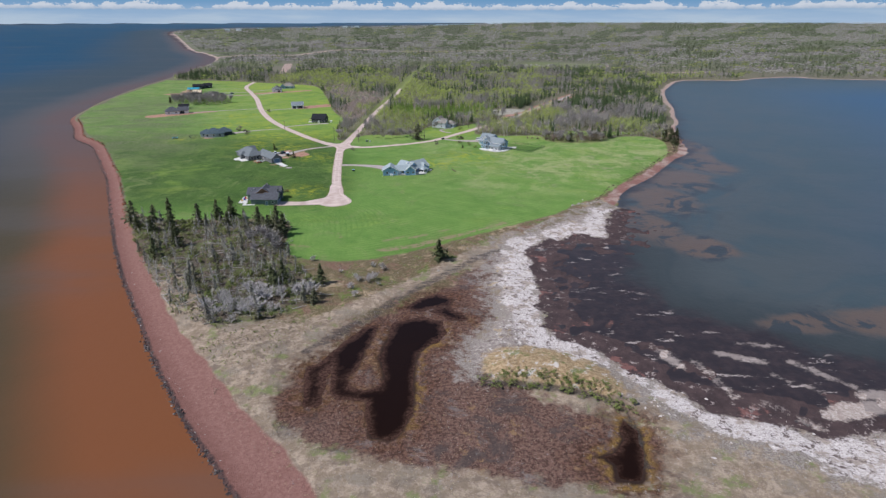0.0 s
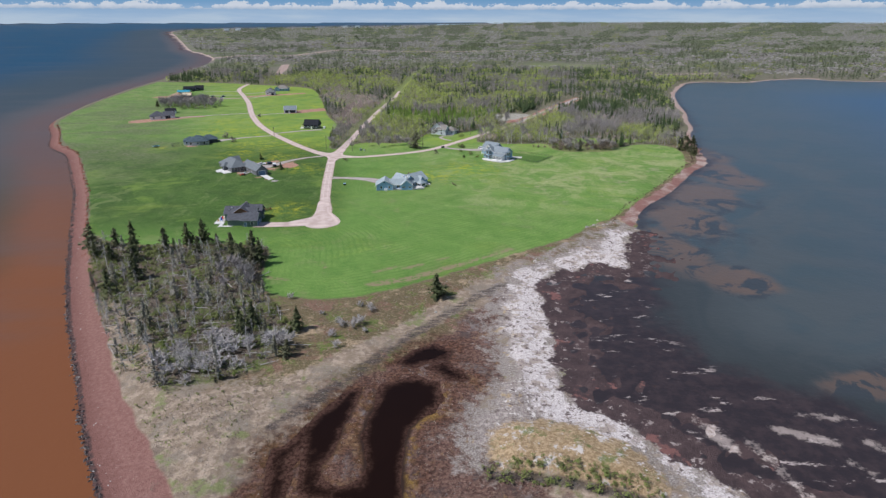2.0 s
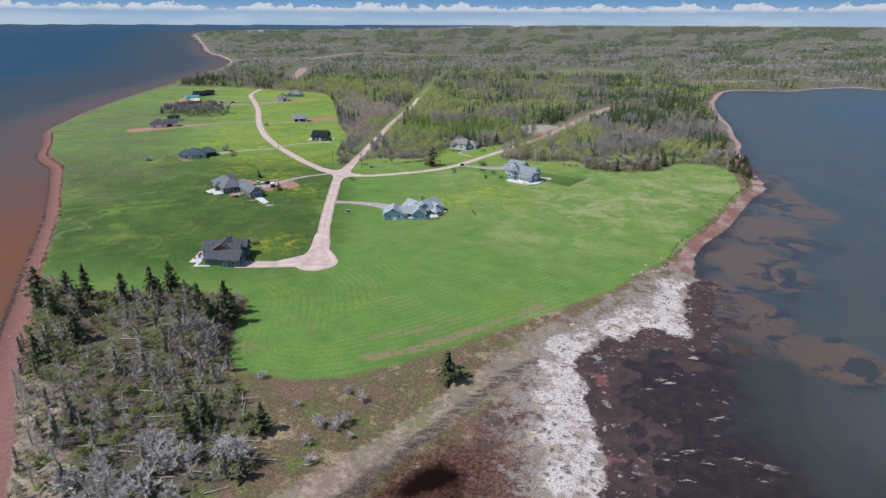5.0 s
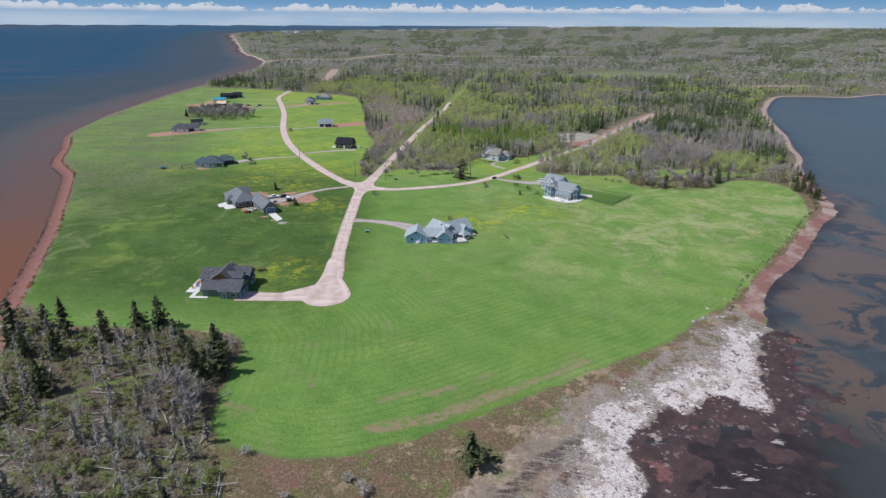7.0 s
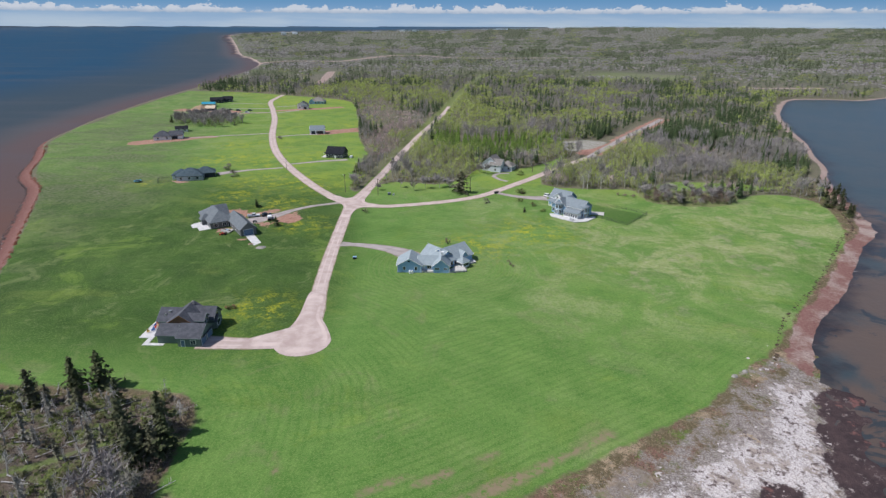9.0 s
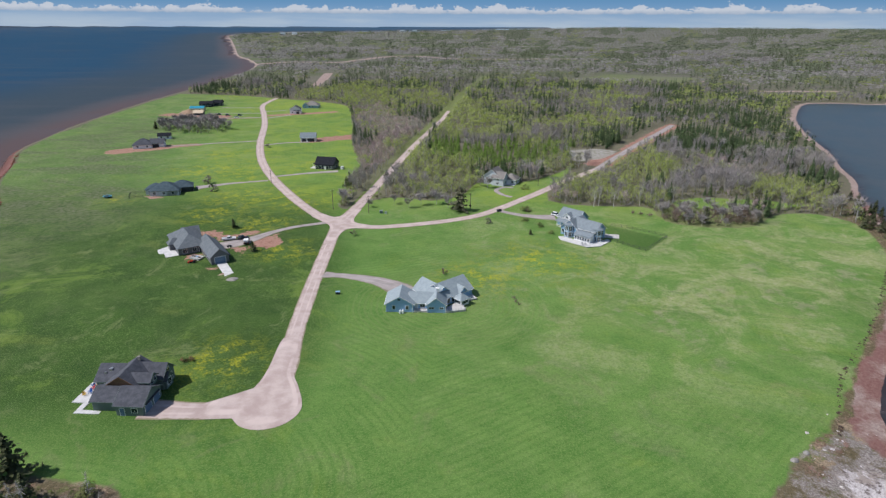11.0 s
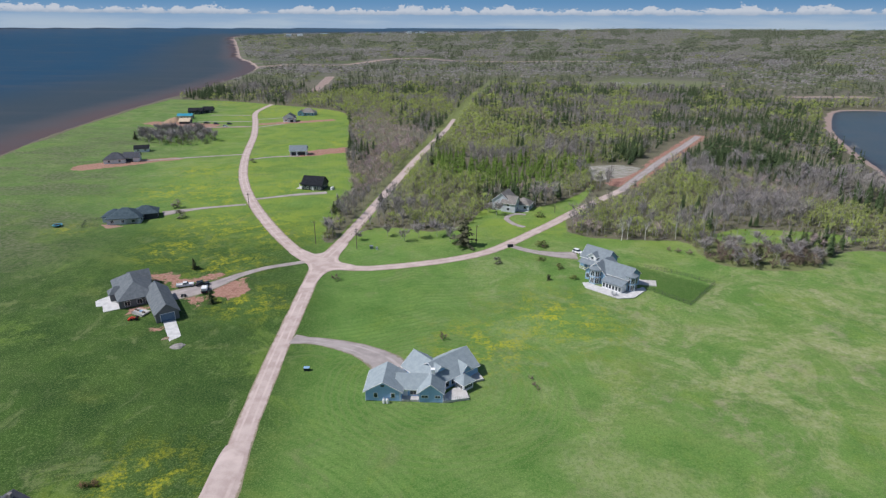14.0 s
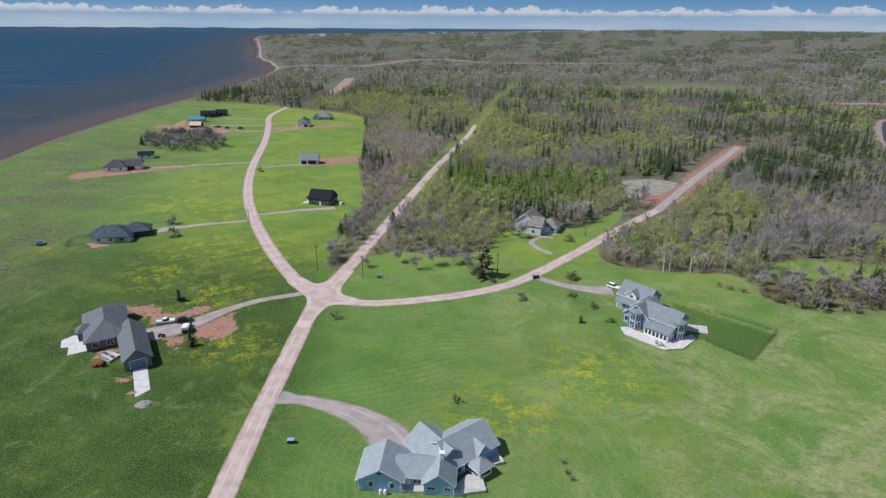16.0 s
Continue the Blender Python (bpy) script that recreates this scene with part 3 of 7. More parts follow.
POOLS = [[(-13.5, -89.9), (-5.6, -87.7), (0.4, -89.9), (0.5, -97), (-1.9, -101.9), (-6.9, -107.8), (-8, -115), (-8.2, -127.9), (-8.9, -135.8), (-11, -141.8), (-13.7, -144.6),
          (-18.2, -143.4), (-18.9, -137.3), (-19.7, -129.6), (-26.8, -127.6), (-28.6, -124.3), (-29.2, -115.2), (-31, -107), (-26, -98.9), (-22, -92.3), (-19.6, -91.7), (-20.2, -99.2),
          (-22, -106.9), (-23.4, -114.1), (-25.2, -118.1), (-25, -123.9), (-21.3, -125.6), (-16.8, -124.6), (-15.9, -118.7), (-17.6, -111.7), (-16.9, -105.8), (-15, -97.8)],
         [(-36.3, -113.5), (-33.5, -112.6), (-30.5, -107), (-29.5, -109.5), (-32.6, -116), (-31.7, -126.6), (-31.8, -131.2), (-34.8, -130.6), (-35.4, -124)],
         [(-10.1, -79.7), (-5.3, -73.7), (0.4, -71), (5, -74.3), (3.8, -78.4), (-2.7, -80.1), (-6.4, -81.9)], [(-1.6, -82.4), (2.7, -80), (9, -88.7), (4, -88.8)],
         [(39.5, -140.2), (42.4, -144), (41, -152), (37.6, -160.5), (32.4, -160), (33.3, -154.6), (30.5, -152.7), (35.7, -150.8), (38.2, -147)]]
SEAM = spline([(-38, -106), (-26.1, -91.2), (-14.5, -76.9), (-0.8, -59.8), (17.9, -39.1), (27, -31)], 4)
MOUND = spline([(10, -114), (18.7, -107), (33, -110), (44, -121), (43, -132), (36, -131), (24, -126), (12, -123)], 3)
GULLY = spline([(9, -124.5), (19, -125), (30, -129), (38, -133), (42, -139), (41, -147), (40, -156)], 3)
CRUST = spline([(88, 28), (70, 8), (58, -2), (44, -14), (32, -24), (22, -50), (20, -85), (11, -104), (8, -114), (18, -119), (34, -116), (47, -119),
                (50, -128), (56, -139), (64, -148), (78, -158), (110, -180), (140, -170), (104, -150), *SHORE], 3)
SOIL = [((-226, 352), (-250, 335), 9), ((-205, 364), (-228, 356), 5), ((-122, 385), (-92, 405), 9), ((-196, 520), (-140, 545), 6), ((-240, 505), (-300, 518), 9), ((-203, 503), (-240, 494), 2.6),
        ((90, 308), (120, 361), 5.5), ((120, 361), (150, 412), 6.5), ((150, 412), (190, 480), 6.5), ((86, 314), (98, 338), 6), ((-116, 150), (-112, 146), 4)]

PLOTS = [[(-119.4, 165.4), (-112.3, 167.2), (-99.7, 163.3), (-91.4, 169.3), (-89.5, 167.4), (-94.8, 160.9), (-99.1, 160.4), (-104.2, 154.8), (-107.3, 158.6), (-116.1, 161.7)], [(-90.3, 154.8), (-87.3, 160.7), (-82.4, 165.1), (-78.6, 157.8), (-77.5, 149.9), (-80.5, 146.3), (-85.8, 148.2)], [(-95.2, 147.3), (-91.9, 148.5), (-88.2, 141.5), (-88.8, 139.5)], [(-111.6, 136.8), (-105.7, 141.3), (-103.7, 138.1), (-106.1, 132.9)], [(-96.2, 124.9), (-88.6, 130.4), (-87.9, 129.5), (-95.0, 123.7)]]
PEN = [(61.6, 190.3), (88.6, 167.9), (74.7, 150.9), (63.9, 162.3)]


COPSE = [(-142, 24), (-125, 12), (-90, 11), (-66, 9), (-62, -6), (-60, -25), (-55, -37), (-42, -60), (-41, -72), (-46, -83), (-56, -88), (-67, -93), (-83, -82), (-100, -55), (-120, -21)]
DARK = spline([(54, -25), (72, -19), (82, -17), (84, -30), (76, -50), (73, -64), (76, -82), (90, -95), (103, -106), (121, -119), (190, -150), (190, -230), (150, -168), (104, -150), *SHORE[:18]], 5)
RUDDY = [(112, -97, 20, 8), (140, -97, 26, 12), (99, 2, 16, 36), (112, -32, 16, 12), (122, 40, 22, 34), (150, 75, 24, 34), (182, 125, 20, 40), (200, 175, 14, 40)]
BARS = [((59.8, -106.8), (61.6, -112), 0.7), ((61.6, -112), (63.4, -117.5), 1.3), ((68.6, -116.4), (70, -124), 1.0), ((70, -124), (71.6, -132.3), 0.7), ((77, -112.4), (87.2, -117.4), 1.1), ((94.9, -117.9), (99, -124), 0.9), ((99, -124), (104, -130), 0.8),
        ((85, -106.6), (96, -110), 0.6), ((90, -141), (112, -137), 2.2), ((104, -134), (130, -136), 2.0), ((78, -136), (84, -146), 0.8), ((86, -124), (94, -131), 0.5)]
BLOOM = [(-135, 315, 13), (-150, 345, 12), (-100, 290, 9), (-108, 283, 8), (-190, 600, 22), (-215, 590, 16), (-140, 600, 16), (-168, 280, 20), (-143, 278, 18), (-133, 290, 14), (-116, 223, 22), (-94, 229, 18), (-84, 216, 16), (-121, 191, 14), (-109, 298, 10), (-102, 306, 12), (-182, 215, 9), (-155, 290, 18), (-170, 330, 18), (-200, 600, 34), (-165, 615, 26), (-290, 680, 40), (-235, 640, 24), (-105, 430, 14), (-72, 145, 12), (-95, 180, 14), (-66, 60, 11), (-130, 262, 12), (-225, 560, 20), (5, 120, 14), (30, 140, 18)]
WORN = [((-20, -30), (-7, -26.5), 2.1), ((-5, -25), (12, -14), 1.9), ((12, -14), (34, 1), 1.4), ((-9, -17), (-2, -13), 0.9), ((4, -9), (9, -6), 0.7), ((-58, -22), (-50, -25), 0.8), ((-20, -20), (-10, -14), 0.8), ((-40, -8), (-38, -14), 0.9), ((-12.2, 84.8), (-10.6, 84.8), 0.5)]
CLEARING = np.array([(104, 222), (123, 234), (160, 231), (178, 222), (150, 215), (125, 214), (112, 215)], float)
THICKET = [(94, 207), (96, 194), (106, 185), (130, 185), (143, 196), (137, 208), (116, 213), (100, 214)]
GLADE = np.array([(74, 320), (96, 331), (112, 358), (98, 366), (76, 360)], float)
CREEK = spline([(-460, 1311), (-424, 1376), (-308, 1370), (-262, 1513), (-216, 1645), (-146, 1680), (-64, 1575), (42, 1545), (190, 1570), (340, 1580)], 20)


def capsules(px, py, rows):
    out = np.full(len(px), 99.0)
    for a, b, r in rows:
        d, _ = to_line(px, py, np.array([a, b], float))
        out = np.minimum(out, d - r)
    return out


def pools(px, py):
    out = np.full(len(px), 99.0)
    near = (np.abs(px) < 90) & (py > -200) & (py < -20)
    for ring in POOLS:
        d = to_ring(px[near], py[near], np.array(ring))
        out[near] = np.minimum(out[near], d + 0.3 * lumps(px[near], py[near], 8, 4) + 0.35 * lumps(px[near], py[near], 3.1, 14))
    return out


def beach_width(py):
    return 7.2 - 6.0 * blend(py, 285, 360) + 2.3 * blend(py, 30, -30) + 3.6 * blend(py, -70, -130)


def ground_z(px, py):
    px, py = np.atleast_1d(px).astype(float), np.atleast_1d(py).astype(float)
    ds, ss = to_line(px, py, SEA)
    db, sb = to_line(px, py, BAY)
    sea, bay = -ds * ss, db * sb  # positive on land
    spit = blend(py, 40, -70)
    shelf = beach_width(py)
    beach = np.where(sea < 0, -2.5 + sea * 0.12, -2.5 + 1.0 * blend(sea, 0, shelf))
    cliff = 1.5 * blend(sea, shelf - 1.5 - 3 * spit, shelf + 1.0 + 8 * spit)
    z = beach + cliff
    marsh = to_ring(px, py, MARSH)
    rough = 0.07 * lumps(px, py, 17, 41) + 0.06 * lumps(px, py, 6, 42)
    low = np.where(bay < 0, -1.06 + np.clip(bay, -60, 0) * (0.008 + 0.06 * blend(py, 10, 60)) + rough * blend(bay, 0, -4), -1.0 + 1.0 * blend(bay, 0, 16))
    z = np.minimum(z, low)
    z = np.minimum(z, -0.75 + np.clip(marsh, 0, 40) * 0.1)
    d = pools(px, py)
    z = np.minimum(z, np.where(d < 2.5, -0.75 - 0.42 * blend(d, 2.2, -2.4), 9))
    z = z + 0.9 * blend(to_ring(px, py, MOUND), 1.5, -5) * (1 + 0.3 * lumps(px, py, 7, 51))
    land = blend(np.minimum(sea, bay), 5, 60)
    z = z + land * (0.25 * lumps(px, py, 90, 7)) + (0.015 + 0.055 * blend(py, 10, -40)) * lumps(px, py, 11, 8) * blend(np.minimum(sea, bay), 0, 12)
    return z + far_rise(px, py), sea, bay, marsh


def mesh_object(name, verts, faces, material, parent=None, attrs=None, smooth=False):
    me = bpy.data.meshes.new(name)
    me.from_pydata(np.asarray(verts, float).tolist() if isinstance(verts, np.ndarray) else verts, [], faces.tolist() if isinstance(faces, np.ndarray) else faces)
    for key, values in (attrs or {}).items():
        a = me.attributes.new(key, "FLOAT", "POINT")
        a.data.foreach_set("value", np.asarray(values, np.float32))
    if smooth:
        me.shade_smooth()
    me.materials.append(material)
    ob = new(name, me)
    if parent:
        ob.parent = parent
    return ob


def axis(*spans):
    """Grid lines: (from, to, step) spans joined."""
    out = []
    for a, b, s in spans:
        out += list(np.arange(a, b, s))
    return np.array(out + [spans[-1][1]])


def grid(xs, ys):
    gx, gy = np.meshgrid(xs, ys)
    nx, ny = len(xs), len(ys)
    i = (np.arange(ny - 1)[:, None] * nx + np.arange(nx - 1)).ravel()
    return gx.ravel(), gy.ravel(), np.stack([i, i + 1, i + nx + 1, i + nx], 1)


def far_axis(a, b, n, power=2.2):
    return a + (b - a) * np.linspace(0, 1, n) ** power


# ---------------------------------------------------------------- ground, water, backdrop
def build_ground():
    xs = np.concatenate([-far_axis(430, 4700, 150, 1.6)[::-1], axis((-426, -150, 4), (-150, 130, 1.6), (130, 500, 5))[:-1], far_axis(500, 4700, 40)])
    ys = np.concatenate([-far_axis(200, 900, 10)[::-1], axis((-196, 60, 1.4), (60, 230, 2.2), (230, 760, 4.5), (760, 1250, 12), (1250, 2700, 15))[:-1], far_axis(2700, 4700, 24, 1.2)])
    px, py, faces = grid(xs, ys)
    keep = np.hypot(px, py) < 4760
    z, sea, bay, marsh = ground_z(px, py)
    lawn = to_ring(px, py, LAWN)
    crust = to_ring(px, py, CRUST)
    north = to_line(px, py, spline([(-54.3, 207.8), (-47.8, 274.6), (-36.6, 390.6), (-23.2, 501.9), (-6.8, 689.7), (35, 1022)], 12))[0]
    lawn = np.minimum(lawn, np.where(py < 290, north - 3.7, 99))
    lawn = np.minimum(lawn, to_ring(px, py, CLEARING))
    sand = sea - (beach_width(py) + 0.8 * lumps(px, py, 30, 31))
    straw = np.maximum(blend(py, -70, -105), blend(sea, 26, 14) * blend(py, -20, -60))
    straw = np.maximum(straw, 0.75 * blend(bay, 30, 20) * blend(py, -10, -40))
    straw = np.maximum(straw, np.exp(-((to_line(px, py, np.array([(-46, -98), (-32, -86), (-10, -66), (12, -42), (36, -14)], float))[0] / 5.0) ** 2)))
    heath = blend(py, 60, 10) * (px > -140) * blend(lawn, -5, 2)
    heath = np.maximum(heath, blend(bay, 26, 12) * blend(py, 260, 200))
    bloom = np.zeros(len(px))
    for x, y, r in BLOOM:
        bloom = np.maximum(bloom, np.exp(-((px - x) ** 2 + (py - y) ** 2) / r**2))
    dry = blend(px - 0.15 * py, -60, 60) * blend(py, 235, 150) * (0.15 + 0.85 * blend(py, 20, 110)) + 0.2 * blend(px, -120, -200) + 0.3 * blend(py, 140, 200) * blend(px, -60, -50) + 0.22 * blend(py, 230, 330) * blend(px, -60, -80)
    dry = dry * (1 - blend(to_ring(px, py, np.array(PEN)), 1, -1))
    lane = np.interp(py, [180, 195, 232, 276, 319, 376, 457, 524, 593], [-58, -72, -97, -121, -140, -160, -183, -205, -229])
    gold = blend(py, 190, 235) * np.maximum(blend(px - lane, -6, 4), blend(np.abs(px - lane + 18), 34, 8) * 0.6)
    sere = blend(py, 90, 200) * blend(px - np.minimum(lane, -95), -45, -95) * (1 - 0.6 * blend(py, 430, 520))
    creek = to_line(px, py, CREEK)[0] - 13
    bank = np.where((py > -5) & ((bay > -2.5) | (py > 62)), 16 * blend(py, 42, 5) + bay - (4.6 + 0.9 * lumps(px, py, 30, 33)) + 2.4 * blend(py, 185, 240) - (1.5 + 2 * lumps(px, py, 40, 36)) * blend(py, 260, 420), 99)
    bank = np.minimum(bank, np.minimum(creek, capsules(px, py, [((-620, 1500), (-476, 1290), 12), ((405, 790), (515, 797), 8), ((-222, 800), (-236, 915), 6), ((-236, 915), (-256, 1050), 8)])))
    mesh_object("ground", np.stack([px, py, z], 1), faces[keep[faces].all(1)], M["ground"], smooth=True, attrs={
        "d_bay": np.where(py < 62, bay + 14 * blend(py, 6, 58) + 2 * lumps(px, py, 14, 71) * blend(py, 0, 20), 99), "d_drab": bay - (10.5 + 7 * blend(py, -118, -145) + 2.5 * lumps(px, py, 24, 81)), "d_lawn": lawn, "d_marsh": marsh, "d_crust": crust, "d_soil": np.minimum(capsules(px, py, SOIL), np.min([to_ring(px, py, np.array(p)) for p in PLOTS], 0)), "d_mow": np.hypot(px + 5, py - 99), "d_sand": sand, "d_pool": pools(px, py),
        "d_bank": bank, "d_bare": capsules(px, py, WORN), "d_glade": to_ring(px, py, GLADE), "straw": straw, "gold": gold, "sere": sere, "heath": heath, "bloom": bloom, "dry": dry, "d_copse": to_ring(px, py, np.array(COPSE, float)), "lush": blend(px + 0.1 * (py - 100), -15, -70) * blend(py, -15, 70) * (1 - 0.8 * blend(py, 130, 310)) + 0.6 * blend(to_ring(px, py, np.array(PEN)), 1, -1), "fen": np.maximum(blend(to_ring(px, py, np.array([(150, 930), (330, 900), (420, 1010), (260, 1080)], float)), 5, -15), np.maximum(blend(north, 11, 7) * blend(py, 200, 420), 0.85 * blend(to_ring(px, py, np.array(THICKET, float)), 8, -2))),
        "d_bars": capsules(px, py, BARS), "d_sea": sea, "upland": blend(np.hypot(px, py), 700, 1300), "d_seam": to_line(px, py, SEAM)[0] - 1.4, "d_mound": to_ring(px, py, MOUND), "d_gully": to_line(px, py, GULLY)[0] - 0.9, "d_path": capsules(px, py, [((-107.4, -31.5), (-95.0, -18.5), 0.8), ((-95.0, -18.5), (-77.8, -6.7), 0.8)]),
        "d_wrack": np.abs(sea - 0.6) - 1.1 * blend(py, 330, 120)})
    tagged(bpy.data.objects["ground"], "grassy headland with red shore, marsh and woodland floor", "ground", kind="structure")


def build_water():
    xs = np.concatenate([-far_axis(60, 4700, 70, 2.0)[::-1], axis((-50, 130, 10)), [200, 600, 1300, 2600]])
    ys = np.concatenate([-far_axis(400, 1500, 10)[::-1], axis((-396, -56, 12))[:-1], -far_axis(40, 60, 2)[::-1], axis((-40, 800, 14))[:-1], far_axis(800, 4720, 60)])
    px, py, faces = grid(xs, ys)
    d, s = to_line(px, py, SEA)
    near = (d * s > -40) & (np.hypot(px, py) < 4770)
    z = -2.5 + far_rise(px, py)
    tagged(mesh_object("sea_water", np.stack([px, py, z], 1), faces[near[faces].all(1)], M["sea"], smooth=True, attrs={"d_shore": d * s}),
           "calm sea, rust-red with silt near the shore, dark blue far out", "sea", kind="structure")
    xs = np.concatenate([axis((20, 140, 1.5), (140, 200, 4), (200, 700, 14))[:-1], far_axis(700, 3000, 20)])
    ys = np.concatenate([-far_axis(170, 700, 12)[::-1], axis((-160, -95, 1.5), (-95, 820, 6))])
    px, py, faces = grid(xs, ys)
    d, s = to_line(px, py, BAY)
    near = (-d * s > -25)
    ruddy = np.zeros(len(px))
    for x, y, a, b in RUDDY:
        ruddy = np.maximum(ruddy, np.exp(-(((px - x) / a) ** 2 + ((py - y) / b) ** 2)))
    z = np.full(len(px), -1.15)
    tagged(mesh_object("bay_water", np.stack([px, py, z], 1), faces[near[faces].all(1)], M["bay"], smooth=True, attrs={"d_shore": -d * s, "bars": capsules(px, py, BARS), "deep": to_ring(px, py, DARK), "dark": np.minimum(to_ring(px, py, DARK), -d * s - 5.0 - 2.0 * lumps(px, py, 50, 2)), "ruddy": ruddy}),
           "shallow blue-grey bay with dark weed beds", "bay", kind="structure")
    px, py, faces = grid(axis((-45, 55, 1.25)), axis((-170, -55, 1.25)))
    wet = to_ring(px, py, MARSH) < 3
    tagged(mesh_object("marsh_pool", np.stack([px, py, np.full(len(px), -0.95)], 1), faces[wet[faces].all(1)], M["pond"], attrs={"d_shore": pools(px, py)}), "black-brown peaty pools in the marsh", "pool", kind="structure")


def build_backdrop():
    n = Nodes("far_sky")
    sep = n.node("ShaderNodeSeparateXYZ")
    n.put(sep.inputs[0], n.pos)
    h = sep.outputs["Z"]
    base = n.mix(n.step(h, 60.0, 260.0), (0.33, 0.45, 0.60), (0.13, 0.29, 0.50))
    haze = n.noise(0.0011, 5.0, 0.6, stretch=(1, 1, 9))
    base = n.mix(n.math("MULTIPLY", n.step(haze, 0.36, 0.66), n.step(h, 200.0, 70.0)), base, (0.42, 0.52, 0.62))
    puffs = n.noise(0.013, 7.0, 0.68, stretch=(1, 1, 1.8))
    groups = n.noise(0.0029, 5.0, 0.65, stretch=(1, 1, 0.2))
    crown = n.math("ADD", n.math("MULTIPLY", groups, 150.0), n.math("MULTIPLY", puffs, 150.0))
    top = n.step(n.math("SUBTRACT", n.math("ADD", crown, 45.0), h), 2.0, 12.0)
    foot = n.step(n.math("ADD", h, n.math("MULTIPLY", puffs, 30.0)), 162.0, 176.0)
    cloud = n.math("MULTIPLY", top, foot)
    lit = n.mix(n.step(n.math("ADD", h, n.math("MULTIPLY", puffs, 40.0)), 170.0, 205.0), (0.40, 0.46, 0.54), (0.7, 0.71, 0.73))
    col = n.mix(n.math("MULTIPLY", cloud, 0.7), base, lit)
    e = n.node("ShaderNodeEmission")
    n.put(e.inputs["Color"], col)
    n.tree.links.new(e.outputs[0], n.tree.nodes["Material Output"].inputs["Surface"])
    a = np.radians(np.linspace(-10, 190, 121))
    ring = np.stack([4740 * np.cos(a), 4740 * np.sin(a)], 1)
    verts = [(x, y, z) for z in (20.0, 700.0) for x, y in ring]
    k = len(ring)
    mesh_object("backdrop", verts, [(i, i + 1, k + i + 1, k + i) for i in range(k - 1)], n.mat)
    tagged(bpy.data.objects["backdrop"], "far blue sky with a line of small white clouds", "sky", kind="structure")


def ribbon(name, points, width, material, label, category, lift=0.06, step=4.0):
    """A road laid on the ground along a plan line, slightly crowned."""
    line = spline(points, step)
    way = np.gradient(line, axis=0)
    way /= np.hypot(way[:, 0], way[:, 1])[:, None]
    side = np.stack([-way[:, 1], way[:, 0]], 1)
    w = np.interp(np.linspace(0, 1, len(line)), np.linspace(0, 1, len(np.atleast_1d(width))), np.atleast_1d(width)) if np.ndim(width) else np.full(len(line), width)
    us = (-1.08, -0.85, -0.4, 0.0, 0.4, 0.85, 1.08)
    pts, across = [], []
    for u in us:
        jit = 0.06 * lumps(line[:, 0], line[:, 1], 8, int(u * 100) % 97)
        pts.append(line + side * (u / 2 * w * (1 + jit))[:, None])
        across.append(np.full(len(line), u))
    pts, n = np.vstack(pts), len(line)
    z = ground_z(pts[:, 0], pts[:, 1])[0] + lift + np.repeat([-0.02, 0.02, 0.05, 0.07, 0.05, 0.02, -0.02], n)
    faces = [(r * n + i, r * n + i + 1, (r + 1) * n + i + 1, (r + 1) * n + i) for r in range(len(us) - 1) for i in range(n - 1)]
    ob = mesh_object(name, np.c_[pts, z], faces, material, attrs={"across": np.concatenate(across)}, smooth=True)
    return tagged(ob, label, category, kind="structure")


build_ground()
build_water()
build_backdrop()
ribbon("road", [(-45.5, 42), (-47, 60), (-50, 78), (-53.6, 115.6), (-57, 160), (-58.5, 182)], 5.2, M["gravel"], "pale pink gravel lane running to a crossroads", "road")
ribbon("road", [(-58.5, 180), (-72.4, 194.9), (-97.3, 232.4), (-121.3, 276.3), (-140.3, 319.1), (-159.9, 376.5), (-182.6, 456.7), (-205, 523.6), (-228.7, 593.4), (-234, 660)], 5.4, M["gravel"], "pale pink gravel lane curving past the houses", "road", 0.13)
ribbon("road", [(-58.5, 180), (-54.3, 207.8), (-47.8, 274.6), (-36.6, 390.6), (-23.2, 501.9), (-19, 560)], [5.8, 5.2, 5.2, 5, 4.8, 4], M["gravel"], "straight gravel track into the woods", "road", 0.135)
ribbon("road", [(-58.5, 181), (-42.9, 176.4), (-28, 178.8), (-9.4, 185.6), (6.2, 195.3), (19.2, 209.8), (34.1, 229.2), (55.3, 259.8), (84.7, 298.5)], 5.0, M["gravel"], "pale pink gravel lane bending to the woods", "road", 0.075)
ribbon("road", [(84, 297), (120.1, 361.4), (150, 412), (190, 480)], [5, 5.2, 5.5, 5.5], M["drive"], "new road of red clay and grey gravel", "road", 0.08)
